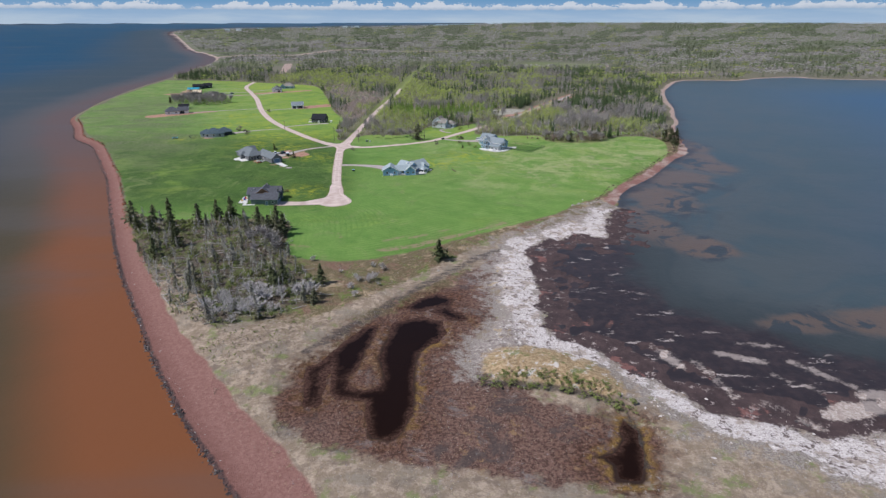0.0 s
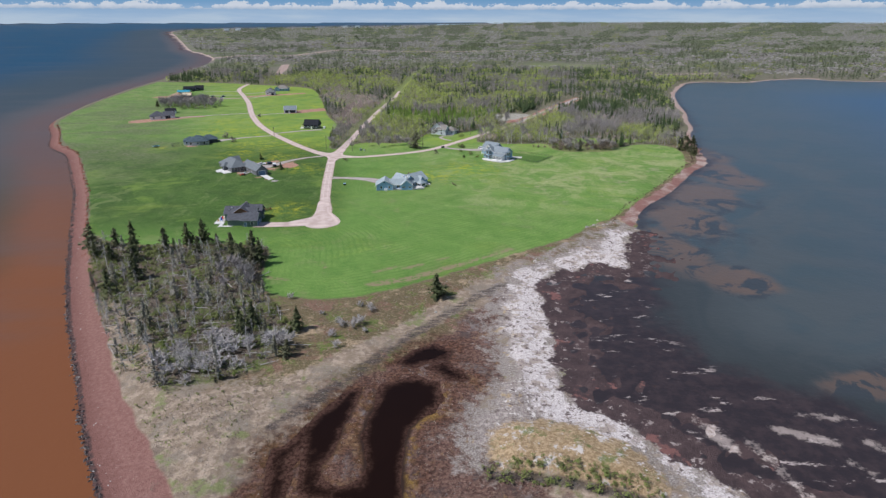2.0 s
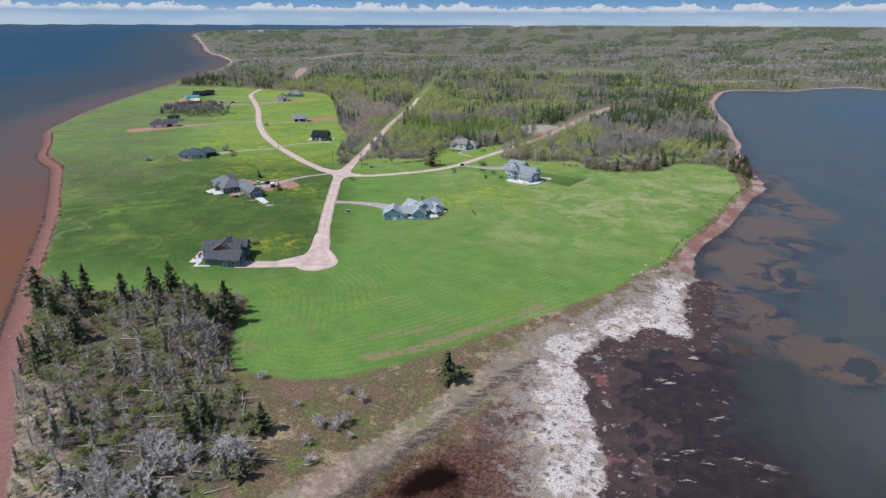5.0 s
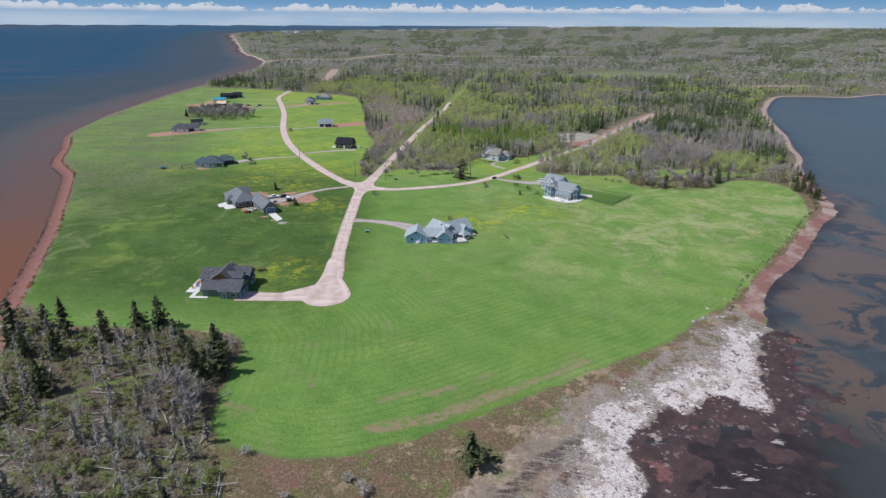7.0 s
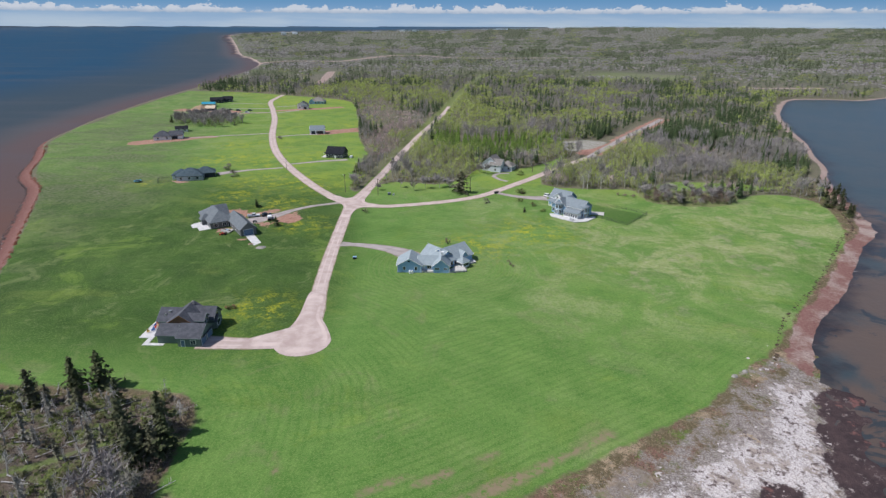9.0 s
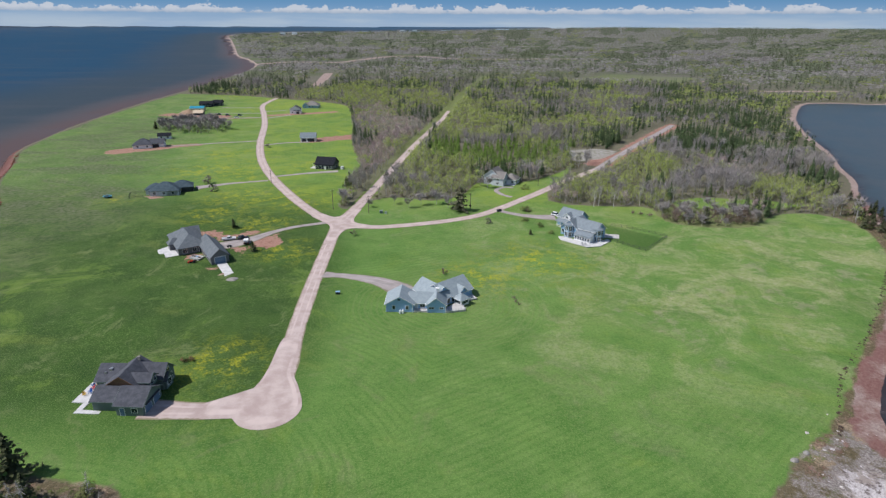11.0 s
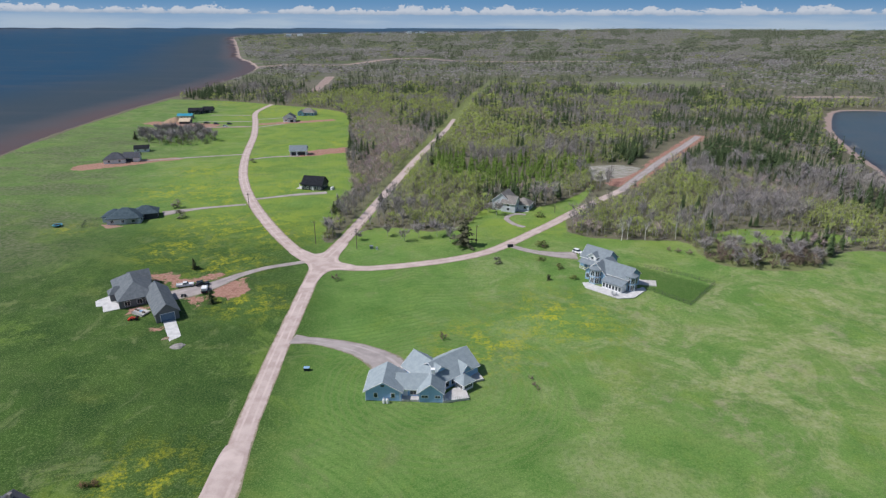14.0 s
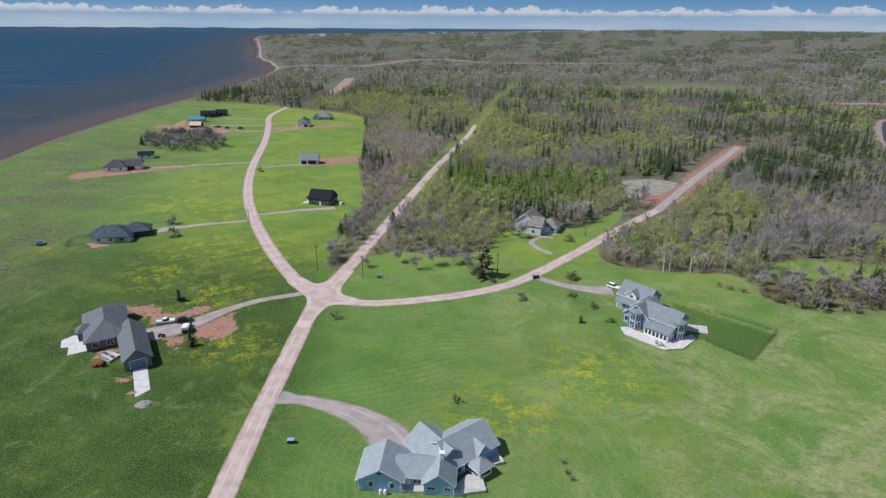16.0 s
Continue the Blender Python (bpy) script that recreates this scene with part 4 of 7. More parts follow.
for points, width in ([(-51.4, 121.1), (-47, 120.6), (-41.7, 119.9), (-30.8, 116), (-22, 109.6), (-17, 102), (-15.5, 99)], [6, 3.8, 4.2, 6.2, 9.5, 11, 9]), ([(-60, 184.5), (-66.5, 181), (-77.5, 175.1), (-85.5, 166.6), (-91, 157.6), (-97, 151.6), (-103, 147.5)], [3, 3, 3, 3.4, 6, 9, 8]), \
        ([(-116, 258), (-132, 251), (-143, 245), (-151, 240)], [3, 3, 4.2, 8]), ([(-119, 266), (-99.3, 275.7), (-88, 280), (-79.6, 283)], [3, 3, 4.4, 5.2]), ([(-223, 572), (-245, 571.5), (-268, 571)], 3), ([(-210, 534), (-235, 530), (-262, 527)], 3), ([(-200, 506), (-220, 500), (-240, 496)], 3.4), ([(-214, 546), (-197, 553), (-182, 566)], 2.8), ([(-197, 497), (-186, 510), (-177, 521)], [3, 3, 4.5]), ([(-162, 382), (-195.3, 369.1), (-226.3, 355.6)], 3), \
        ([(-153, 365), (-139.6, 373.7), (-122, 379)], 3), ([(16, 206), (22, 201), (28.4, 197.6), (36, 195.5), (44, 195)], [3.4, 3.4, 4, 6, 8]), ([(27.6, 248.7), (23.1, 249.8), (19.7, 247.1), (17.6, 241.6), (21.3, 233.1), (25.5, 229.3)], 2.6), ([(-58, 38.1), (-66, 37.6), (-76, 37.6)], [6.2, 6.4, 8]):
    ribbon("driveway", points, width, M["gravel"] if points[0] == (-58, 38.1) else M["drive"], "gravel driveway leading to a house", "driveway", 0.09)


def patch(name, corners, label, lift):
    """A gravel apron with rounded corners."""
    ring = spline([*corners, corners[0]], 1.5)[:-1]
    c = ring.mean(0)
    rows = [c + (ring - c) * k for k in (0.0, 0.35, 0.65, 0.88, 1.0)]
    pts = np.vstack(rows)
    n = len(ring)
    z = ground_z(pts[:, 0], pts[:, 1])[0] + lift + np.repeat([0.03, 0.03, 0.025, 0.015, -0.02], n)
    faces = [(r * n + i, r * n + (i + 1) % n, (r + 1) * n + (i + 1) % n, (r + 1) * n + i) for r in range(4) for i in range(n)]
    across = np.repeat([0.0, 0.1, 0.2, 0.5, 0.82], n)
    tagged(mesh_object(name, np.c_[pts, z], faces, M["gravel"], attrs={"across": across}, smooth=True), label, "road", kind="structure")


CIRCLE = [(-46.4 + 8.3 * math.cos(radians(a)), 39.4 + 8.3 * math.sin(radians(a))) for a in range(-150, 40, 25)]
patch("road", [*CIRCLE, (-41.2, 48.5), (-44.9, 57), (-47, 73), (-52.3, 73), (-51.7, 57), (-52.4, 48.5), (-55.2, 42.4), (-62, 41.1), (-62, 35), (-55.4, 35)], "round gravel turning circle at the lane's end", 0.14)
patch("road", [(-54.6, 155), (-54.4, 166), (-52, 173.6), (-44, 174.4), (-44, 179.2), (-50.5, 182.6), (-52.2, 190), (-51.6, 205), (-57, 205), (-58.2, 195), (-62.5, 190.6), (-70, 196), (-74, 192.4), (-66.5, 183.4), (-62, 178), (-59.6, 168), (-59.2, 155)], "broad gravel crossroads", 0.15)

# ---------------------------------------------------------------- building kit
def part(name, bm, material, parent, label=""):
    me = bpy.data.meshes.new(name)
    bm.to_mesh(me)
    bm.free()
    me.materials.append(material)
    ob = new(name, me)
    ob.parent = parent
    return tagged(ob, label)


def thing(name, m, label, category, group=""):
    ob = new(name)
    ob.matrix_world = m
    return tagged(ob, label, category, group)


def on_ground(x, y, lift=0.0):
    return float(ground_z(x, y)[0][0]) + lift


def box(bm, x0, x1, y0, y1, z0, z1, m=None, bevel=0.0):
    got = bmesh.ops.create_cube(bm, size=1, matrix=(m or Matrix()) @ Matrix.Translation(((x0 + x1) / 2, (y0 + y1) / 2, (z0 + z1) / 2)) @ Matrix.Diagonal((x1 - x0, y1 - y0, z1 - z0, 1)))
    if bevel:
        edges = list({e for v in got["verts"] for e in v.link_edges})
        bmesh.ops.bevel(bm, geom=edges, offset=bevel, segments=1, affect="EDGES")
    return bm


def boxes(*rows, m=None, bevel=0.0):
    bm = bmesh.new()
    for row in rows:
        box(bm, *row, m=m, bevel=bevel)
    return bm


def solid(verts, faces):
    bm = bmesh.new()
    vs = [bm.verts.new(v) for v in verts]
    for f in faces:
        bm.faces.new([vs[i] for i in f])
    bmesh.ops.recalc_face_normals(bm, faces=bm.faces)
    return bm


def slab(corners, thick):
    """A sloping slab below four or three corners."""
    n = len(corners)
    low = [(x, y, z - thick) for x, y, z in corners]
    return [*corners, *low], [tuple(range(n)), tuple(range(2 * n - 1, n - 1, -1)), *[(i, (i + 1) % n, n + (i + 1) % n, n + i) for i in range(n)]]


class Block:
    """One roofed block of a house, in the house's own axes: centre, size, turn, eave height, ridge height."""

    def __init__(self, house, x, y, w, d, eave, ridge, wall, roof, turn=0.0, hip=False, over=0.45, base=0.0, flat=False, trim="white"):
        self.house, self.m = house, pose(x, y, 0, 0, 0, turn)
        self.w, self.d, self.eave = w, d, eave
        a, b = w / 2, d / 2
        rise = ridge - eave
        inset = min(a, b) * 0.98 if hip else 0.0
        self.slope = rise / b
        # walls, with their gable tops
        v = [(-a, -b, base), (a, -b, base), (a, b, base), (-a, b, base), (-a, -b, eave), (a, -b, eave), (a, b, eave), (-a, b, eave)]
        f = [(0, 1, 5, 4), (1, 2, 6, 5), (2, 3, 7, 6), (3, 0, 4, 7)]
        if not hip and not flat:
            v += [(-a, 0, ridge - 0.05), (a, 0, ridge - 0.05)]
            f += [(5, 6, 9), (7, 4, 8), (4, 5, 9, 8), (6, 7, 8, 9)]
        else:
            f += [(4, 5, 6, 7)]
        part("wall", self.moved(solid(v, f)), wall, house)
        o = over
        drop = self.slope * o
        k = max(a - inset, 0.02)
        g = o if not hip else 0.0
        ri = ridge + 0.12
        ea = eave + 0.12 - drop
        planes = []
        if flat:
            planes = [[(-a - o, -b - o, eave + 0.1), (a + o, -b - o, eave + 0.1), (a + o, b + o, ridge), (-a - o, b + o, ridge)]]
        else:
            planes = [[(-a - o, -b - o, ea), (a + o, -b - o, ea), (k + g, 0, ri), (-k - g, 0, ri)], [(a + o, b + o, ea), (-a - o, b + o, ea), (-k - g, 0, ri), (k + g, 0, ri)]]
            if hip:
                planes += [[(a + o, -b - o, ea), (a + o, b + o, ea), (k, 0, ri)], [(-a - o, b + o, ea), (-a - o, -b - o, ea), (-k, 0, ri)]]
        vs, fs = [], []
        for p in planes:
            pv, pf = slab(p, 0.14)
            fs += [tuple(i + len(vs) for i in face) for face in pf]
            vs += pv
        self.roof = part("roof", self.moved(solid(vs, fs)), roof, house)
        # fascia boards along the eaves and rakes
        runs = [((-a - o, -b - o, ea), (a + o, -b - o, ea)), ((-a - o, b + o, ea), (a + o, b + o, ea))]
        if hip:
            runs += [((a + o, -b - o, ea), (a + o, b + o, ea)), ((-a - o, -b - o, ea), (-a - o, b + o, ea))]
        elif not flat:
            for s in (-1, 1):
                for t in (-1, 1):
                    runs.append(((s * (a + o), t * (b + o), ea), (s * (a + o), 0, ri)))
        if not flat:
            for p, q in runs:
                p, q = Vector(p), Vector(q)
                way = q - p
                turnm = way.to_track_quat("X", "Z").to_matrix().to_4x4()
                part("fascia", self.moved(boxes((0, way.length, -0.05, 0.05, -0.2, -0.02), m=Matrix.Translation(p) @ turnm)), M[trim], house)

    def moved(self, bm):
        bm.transform(self.m)
        return bm

    def side(self, which):
        """Where a wall stands: a pose whose x runs along it and whose y points out of it."""
        a, b = self.w / 2, self.d / 2
        return self.m @ {"s": pose(0, -b, 0, 0, 0, 180), "n": pose(0, b, 0), "e": pose(a, 0, 0, 0, 0, -90), "w": pose(-a, 0, 0, 0, 0, 90)}[which]

    def window(self, which, along, sill, w, h, panes=2, frame="white"):
        m = self.side(which) @ pose(along, 0, sill)
        win = part("window", boxes((-w / 2 - 0.1, w / 2 + 0.1, 0.0, 0.06, -0.1, h + 0.1), m=m), M[frame], self.house)
        for k in range(panes):
            part("pane", boxes((-w / 2 + w * k / panes + 0.03, -w / 2 + w * (k + 1) / panes - 0.03, 0.05, 0.075, 0, h), m=m), M["glass"], win)

    def door(self, which, along, w, h, material, name="door", rows=4):
        m = self.side(which) @ pose(along, 0, 0)
        door = part(name, boxes((-w / 2, w / 2, 0.0, 0.09, 0.02, h), m=m), material, self.house)
        part("door_frame", boxes((-w / 2 - 0.14, w / 2 + 0.14, 0, 0.06, 0, h + 0.14), m=m), M["white"], door)
        for k in range(1, rows if rows > 1 else 1):
            part("rail", boxes((-w / 2, w / 2, 0.09, 0.1, h * k / rows - 0.03, h * k / rows + 0.03), m=m), material, door)


def lathe(profile, k=8):
    """A turned solid from (radius, z) pairs."""
    v, f = [], []
    for r, z in profile:
        v += [(r * math.cos(6.2832 * i / k), r * math.sin(6.2832 * i / k), z) for i in range(k)]
    n = len(profile)
    for j in range(n - 1):
        f += [(j * k + i, j * k + (i + 1) % k, (j + 1) * k + (i + 1) % k, (j + 1) * k + i) for i in range(k)]
    f += [tuple(range(k))[::-1], tuple(range((n - 1) * k, n * k))]
    return solid(v, f)


def outline_slab(points, z0, z1):
    n = len(points)
    v = [(x, y, z1) for x, y in points] + [(x, y, z0) for x, y in points]
    return solid(v, [tuple(range(n)), tuple(range(2 * n - 1, n - 1, -1)), *[(i, (i + 1) % n, n + (i + 1) % n, n + i) for i in range(n)]])


M.update({
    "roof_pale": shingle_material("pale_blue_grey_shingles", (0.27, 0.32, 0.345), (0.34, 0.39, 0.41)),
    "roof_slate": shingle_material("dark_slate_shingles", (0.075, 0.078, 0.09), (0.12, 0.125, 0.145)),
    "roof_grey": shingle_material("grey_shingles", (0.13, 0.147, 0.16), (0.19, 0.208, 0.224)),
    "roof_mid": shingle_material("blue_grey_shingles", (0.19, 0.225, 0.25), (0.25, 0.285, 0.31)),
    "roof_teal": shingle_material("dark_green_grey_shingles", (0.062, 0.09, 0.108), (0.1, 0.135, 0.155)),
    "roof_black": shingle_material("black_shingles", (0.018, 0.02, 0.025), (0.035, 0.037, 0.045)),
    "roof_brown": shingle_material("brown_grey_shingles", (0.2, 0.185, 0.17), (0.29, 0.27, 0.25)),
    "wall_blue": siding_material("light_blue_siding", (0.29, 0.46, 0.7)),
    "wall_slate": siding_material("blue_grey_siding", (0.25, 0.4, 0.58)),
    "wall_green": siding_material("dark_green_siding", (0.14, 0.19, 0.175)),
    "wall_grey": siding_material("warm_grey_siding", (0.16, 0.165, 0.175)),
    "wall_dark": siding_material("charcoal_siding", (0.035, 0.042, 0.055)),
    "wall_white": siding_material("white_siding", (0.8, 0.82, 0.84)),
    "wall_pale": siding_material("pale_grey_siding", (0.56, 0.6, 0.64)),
    "cedar": plain("brown_cedar", (0.23, 0.13, 0.075), 0.8, scale=1.5),
    "garage": plain("blue_grey_door", (0.13, 0.2, 0.3), 0.5),
    "tarp": plain("teal_tarpaulin", (0.03, 0.27, 0.38), 0.45),
    "ply": plain("pale_plywood", (0.6, 0.49, 0.35), 0.8),
    "sandpile": plain("tan_sand", (0.36, 0.25, 0.16), 0.95, scale=0.6),
    "deck": plain("weathered_deck_boards", (0.5, 0.48, 0.46), 0.85, scale=0.8),
    "red": plain("red_paint", (0.5, 0.04, 0.02), 0.45),
    "yellow": plain("yellow_paint", (0.6, 0.36, 0.03), 0.45),
    "blue": plain("blue_paint", (0.03, 0.12, 0.42), 0.45),
    "car_white": plain("white_car_paint", (0.75, 0.75, 0.76), 0.25, spread=0.05),
    "car_dark": plain("dark_car_paint", (0.025, 0.035, 0.04), 0.25),
    "steel": plain("galvanised_steel", (0.45, 0.46, 0.47), 0.4, 0.7),
    "stone": plain("grey_boulder", (0.3, 0.28, 0.26), 0.9, spread=0.35, scale=1.2),
    "wire": plain("dark_fence_wire", (0.05, 0.06, 0.05), 0.6),
    "brick": plain("terracotta_pavers", (0.34, 0.2, 0.16), 0.85),
    "pole": plain("creosote_pole", (0.16, 0.13, 0.11), 0.9),
})


# ---------------------------------------------------------------- houses
def house_at(x, y, turn, label):
    return thing("house", pose(x, y, on_ground(x, y, 0.02), 0, 0, turn), label, "house", "houses of the hamlet")


def bay_tower(house, x, y, r, h, top, wall, roof, k=8, first=0, last=8):
    """A many-sided bay with two rows of tall windows and a pointed roof."""
    bm = lathe([(r, 0), (r, h)], k)
    bm.transform(pose(x, y, 0, 0, 0, 22.5))
    part("bay_wall", bm, wall, house)
    bm = lathe([(r + 0.35, h - 0.05), (r + 0.3, h + 0.12), (0.05, top)], k)
    bm.transform(pose(x, y, 0, 0, 0, 22.5))
    part("bay_roof", bm, roof, house)
    apothem = r * math.cos(math.pi / k)
    width = 2 * r * math.sin(math.pi / k)
    for i in range(first, last):
        for sill in (0.5, 3.1):
            m = pose(x, y, 0, 0, 0, 45 + i * 45) @ pose(apothem, 0, sill, 0, 0, -90)
            win = part("window", boxes((-width * 0.42, width * 0.42, 0, 0.06, -0.1, 2.0), m=m), M["white"], house)
            for s in (-1, 1):
                part("pane", boxes((s * width * 0.2 - width * 0.16, s * width * 0.2 + width * 0.16, 0.05, 0.075, 0, 1.9), m=m), M["glass"], win)


def blue_bungalow():
    h = house_at(-10, 98, 0.5, "light blue bungalow with pale grey shingle roofs and a corner deck")
    W, R = M["wall_blue"], M["roof_pale"]
    b = Block(h, -9.9, -1.9, 8.8, 9.0, 2.9, 5.5, W, R, 90)          # garage wing, gable to the south
    b.window("w", -2.4, 1.0, 0.9, 1.2, 1)
    b.window("w", 1.9, 1.0, 0.0 + 0.9, 1.2, 1)
    b.door("e", 0, 4.6, 2.3, M["white"], "garage_door")
    part("vent", boxes((-10.5, -9.6, -6.42, -6.36, 4.1, 4.6)), M["glass"], h, "dark louvred gable vent")
    c = Block(h, -3.0, -1.2, 7.5, 6.6, 2.7, 4.9, W, R)               # link
    c.window("s", -0.4, 0.9, 1.6, 1.2, 2)
    c.door("s", 1.6, 0.95, 2.05, M["white"])
    d = Block(h, 1.9, -2.3, 8.2, 6.0, 2.9, 5.3, W, R, 90)            # front gable
    d.window("w", -1.7, 1.3, 1.2, 0.6, 2)
    d.window("w", 1.5, 1.3, 1.6, 0.6, 2)
    e = Block(h, 5.6, 6.3, 12.5, 10.0, 2.9, 6.2, W, R, 43)           # main wing, turned
    for along in (-4.6, -2.4, 0.2):
        e.window("s", -along, 0.7, 1.3, 1.7, 2)
    e.window("e", 1.8, 0.9, 1.4, 1.4, 2)
    e.window("e", -1.8, 0.9, 1.4, 1.4, 2)
    f = Block(h, 0.3, 4.6, 10.5, 8.2, 2.9, 6.0, W, R, -47)           # entrance wing
    f.door("w", 0, 1.1, 2.1, M["white"])
    f.window("n", 2.0, 0.9, 1.5, 1.3, 2)
    s = Block(h, 10.0, 0.7, 3.4, 3.4, 2.4, 3.7, M["white"], R, 43, hip=True)
    for which in "sew":
        s.window(which, 0, 0.7, 2.6, 1.5, 4)
    g = Block(h, 9.2, 5.0, 4.0, 3.6, 2.9, 4.9, W, R, -47, over=0.35)   # small cross gable over the deck
    part("chimney", boxes((1.7, 2.6, -1.8, -0.9, 3.8, 6.3), (1.6, 2.7, -1.9, -0.8, 6.3, 6.45)), M["white"], h, "white boxed chimney")
    part("deck", outline_slab([(5.0, -6.6), (11.4, -4.9), (10.5, -1.0), (7.5, -0.6), (5.0, -4.0)], 0.0, 0.55), M["deck"], h, "grey boarded deck")
    part("deck", outline_slab([(-5.4, -6.3), (-1.2, -6.3), (-1.2, -4.4), (-5.4, -4.4)], 0.0, 0.5), M["deck"], h, "grey boarded deck")
    part("deck", outline_slab([(11.2, 2.2), (15.2, 4.0), (13.0, 9.0), (10.0, 6.0)], 0.0, 0.5), M["deck"], h, "grey boarded deck")
    rail = boxes(*[(5.0 + 6.4 * k / 12 - 0.04, 5.0 + 6.4 * k / 12 + 0.04, -6.6 + 1.7 * k / 12, -6.52 + 1.7 * k / 12, 0.55, 1.5) for k in range(13)])
    part("railing", rail, M["white"], h)
    for x in (-14.3, -5.7, -1.0, 4.9):
        part("downspout", boxes((x - 0.06, x + 0.06, -6.6, -6.48, 0.0, 2.8)), M["white"], h)


def dark_house():
    h = house_at(-82, 43, 0, "dark green two-storey house with charcoal shingle roofs and cedar gables")
    W, R = M["wall_green"], M["roof_slate"]
    b = Block(h, 4.3, -3.9, 6.6, 8.6, 3.0, 5.3, W, R, trim="wall_green")                 # garage, gable to the east
    b.door("e", 2.0, 2.8, 2.3, M["garage"], "garage_door")
    b.door("e", -2.0, 2.8, 2.3, M["garage"], "garage_door")
    b.window("s", -1.2, 1.0, 1.4, 1.1, 2)
    b.door("s", 1.8, 1.0, 2.05, M["garage"])
    part("awning", boxes((7.7, 8.2, -7.2, -0.6, 2.5, 2.62)), R, h)
    n = Block(h, -2.2, -3.0, 7.0, 7.0, 2.8, 4.6, W, R, trim="wall_green")
    n.window("w", 0, 0.9, 1.6, 1.3, 2)
    m = Block(h, -0.4, 2.4, 9.4, 9.0, 4.0, 7.0, M["cedar"], R, 90, trim="cedar")     # main block, gable to the south
    part("wall", boxes((-4.95, 4.15, -2.35, 7.15, 0.0, 3.7)), W, h)
    m.window("w", 0, 3.0, 1.6, 1.1, 2)
    w = Block(h, -4.6, 5.2, 9.0, 8.0, 3.3, 5.7, W, R, trim="wall_green")                 # west wing
    w.window("s", -2.2, 0.8, 1.8, 1.6, 2)
    w.window("s", 1.6, 0.8, 1.8, 1.6, 2)
    w.window("w", 0, 0.8, 2.2, 1.6, 3)
    e = Block(h, 4.0, 5.6, 6.4, 6.0, 3.6, 6.2, W, R, trim="wall_green")                  # east wing
    e.window("e", 1.3, 0.9, 1.0, 1.7, 1)
    e.window("e", -1.3, 0.9, 1.0, 1.7, 1)
    e.window("e", 0, 3.6, 1.2, 1.1, 2)
    d = Block(h, 3.6, 0.6, 4.8, 3.4, 5.0, 6.3, W, R, 0, base=3.0, trim="wall_green")     # dormer
    d.window("e", 0.8, 3.8, 0.9, 1.0, 1)
    d.window("e", -0.8, 3.8, 0.9, 1.0, 1)
    p = Block(h, 6.6, 4.6, 2.4, 3.2, 2.7, 4.2, W, R, trim="wall_green")
    p.window("e", 0, 0.8, 1.8, 1.6, 2)
    part("roof_vent", boxes((-6.6, -5.8, 3.4, 4.2, 4.2, 5.3)), M["steel"], h, "small metal roof vent")
    part("roof_vent", boxes((-7.4, -7.0, 2.6, 3.0, 3.8, 4.8)), M["steel"], h, "small metal roof vent")
    part("chimney", boxes((-0.2, 0.5, 5.6, 6.2, 6.0, 7.6)), M["stone"], h)
    part("patio", outline_slab([(-9.8, -8.0), (-3.6, -8.0), (-3.6, -6.9), (-8.4, -6.6), (-8.4, -1.4), (-9.1, -1.4), (-9.1, 8.0), (-12.8, 7.4), (-12.8, -3.8), (-9.8, -3.8)], 0.0, 0.18), M["concrete"], h, "pale concrete patio")
    for k, (x, y, col) in enumerate([(-11.2, 4.6, "red"), (-11.6, 3.3, "blue"), (-10.4, 3.4, "yellow"), (-10.8, 1.8, "red"), (-10.5, 0.2, "blue"), (-11.4, -0.9, "yellow")]):
        garden_chair(-82 + x, 43 + y, 200 + 40 * k, col)


def garden_chair(x, y, turn, col):
    """A slatted garden chair with a leaning fan back."""
    c = thing("garden_chair", pose(x, y, on_ground(x, y, 0.2), 0, 0, turn), f"{col} slatted garden chair on the patio", "chair", "patio chairs")
    mat = M[col]
    part("seat", boxes(*[(-0.3, 0.3, -0.3 + 0.12 * k, -0.2 + 0.12 * k, 0.36 - 0.02 * k, 0.39 - 0.02 * k) for k in range(5)]), mat, c)
    bm = boxes(*[(-0.32 + 0.13 * k, -0.21 + 0.13 * k, 0, 0.03, 0, 0.85 - 0.05 * abs(k - 2)) for k in range(5)])
    bm.transform(pose(0, 0.3, 0.3, -18))
    part("backrest", bm, mat, c)
    for s in (-1, 1):
        part("armrest", boxes((s * 0.38 - 0.06, s * 0.38 + 0.06, -0.35, 0.35, 0.55, 0.58)), mat, c)
        part("leg", boxes((s * 0.36 - 0.03, s * 0.36 + 0.03, -0.34, -0.26, 0, 0.55)), mat, c)
        part("leg", boxes((s * 0.36 - 0.03, s * 0.36 + 0.03, 0.26, 0.34, 0, 0.5)), mat, c)


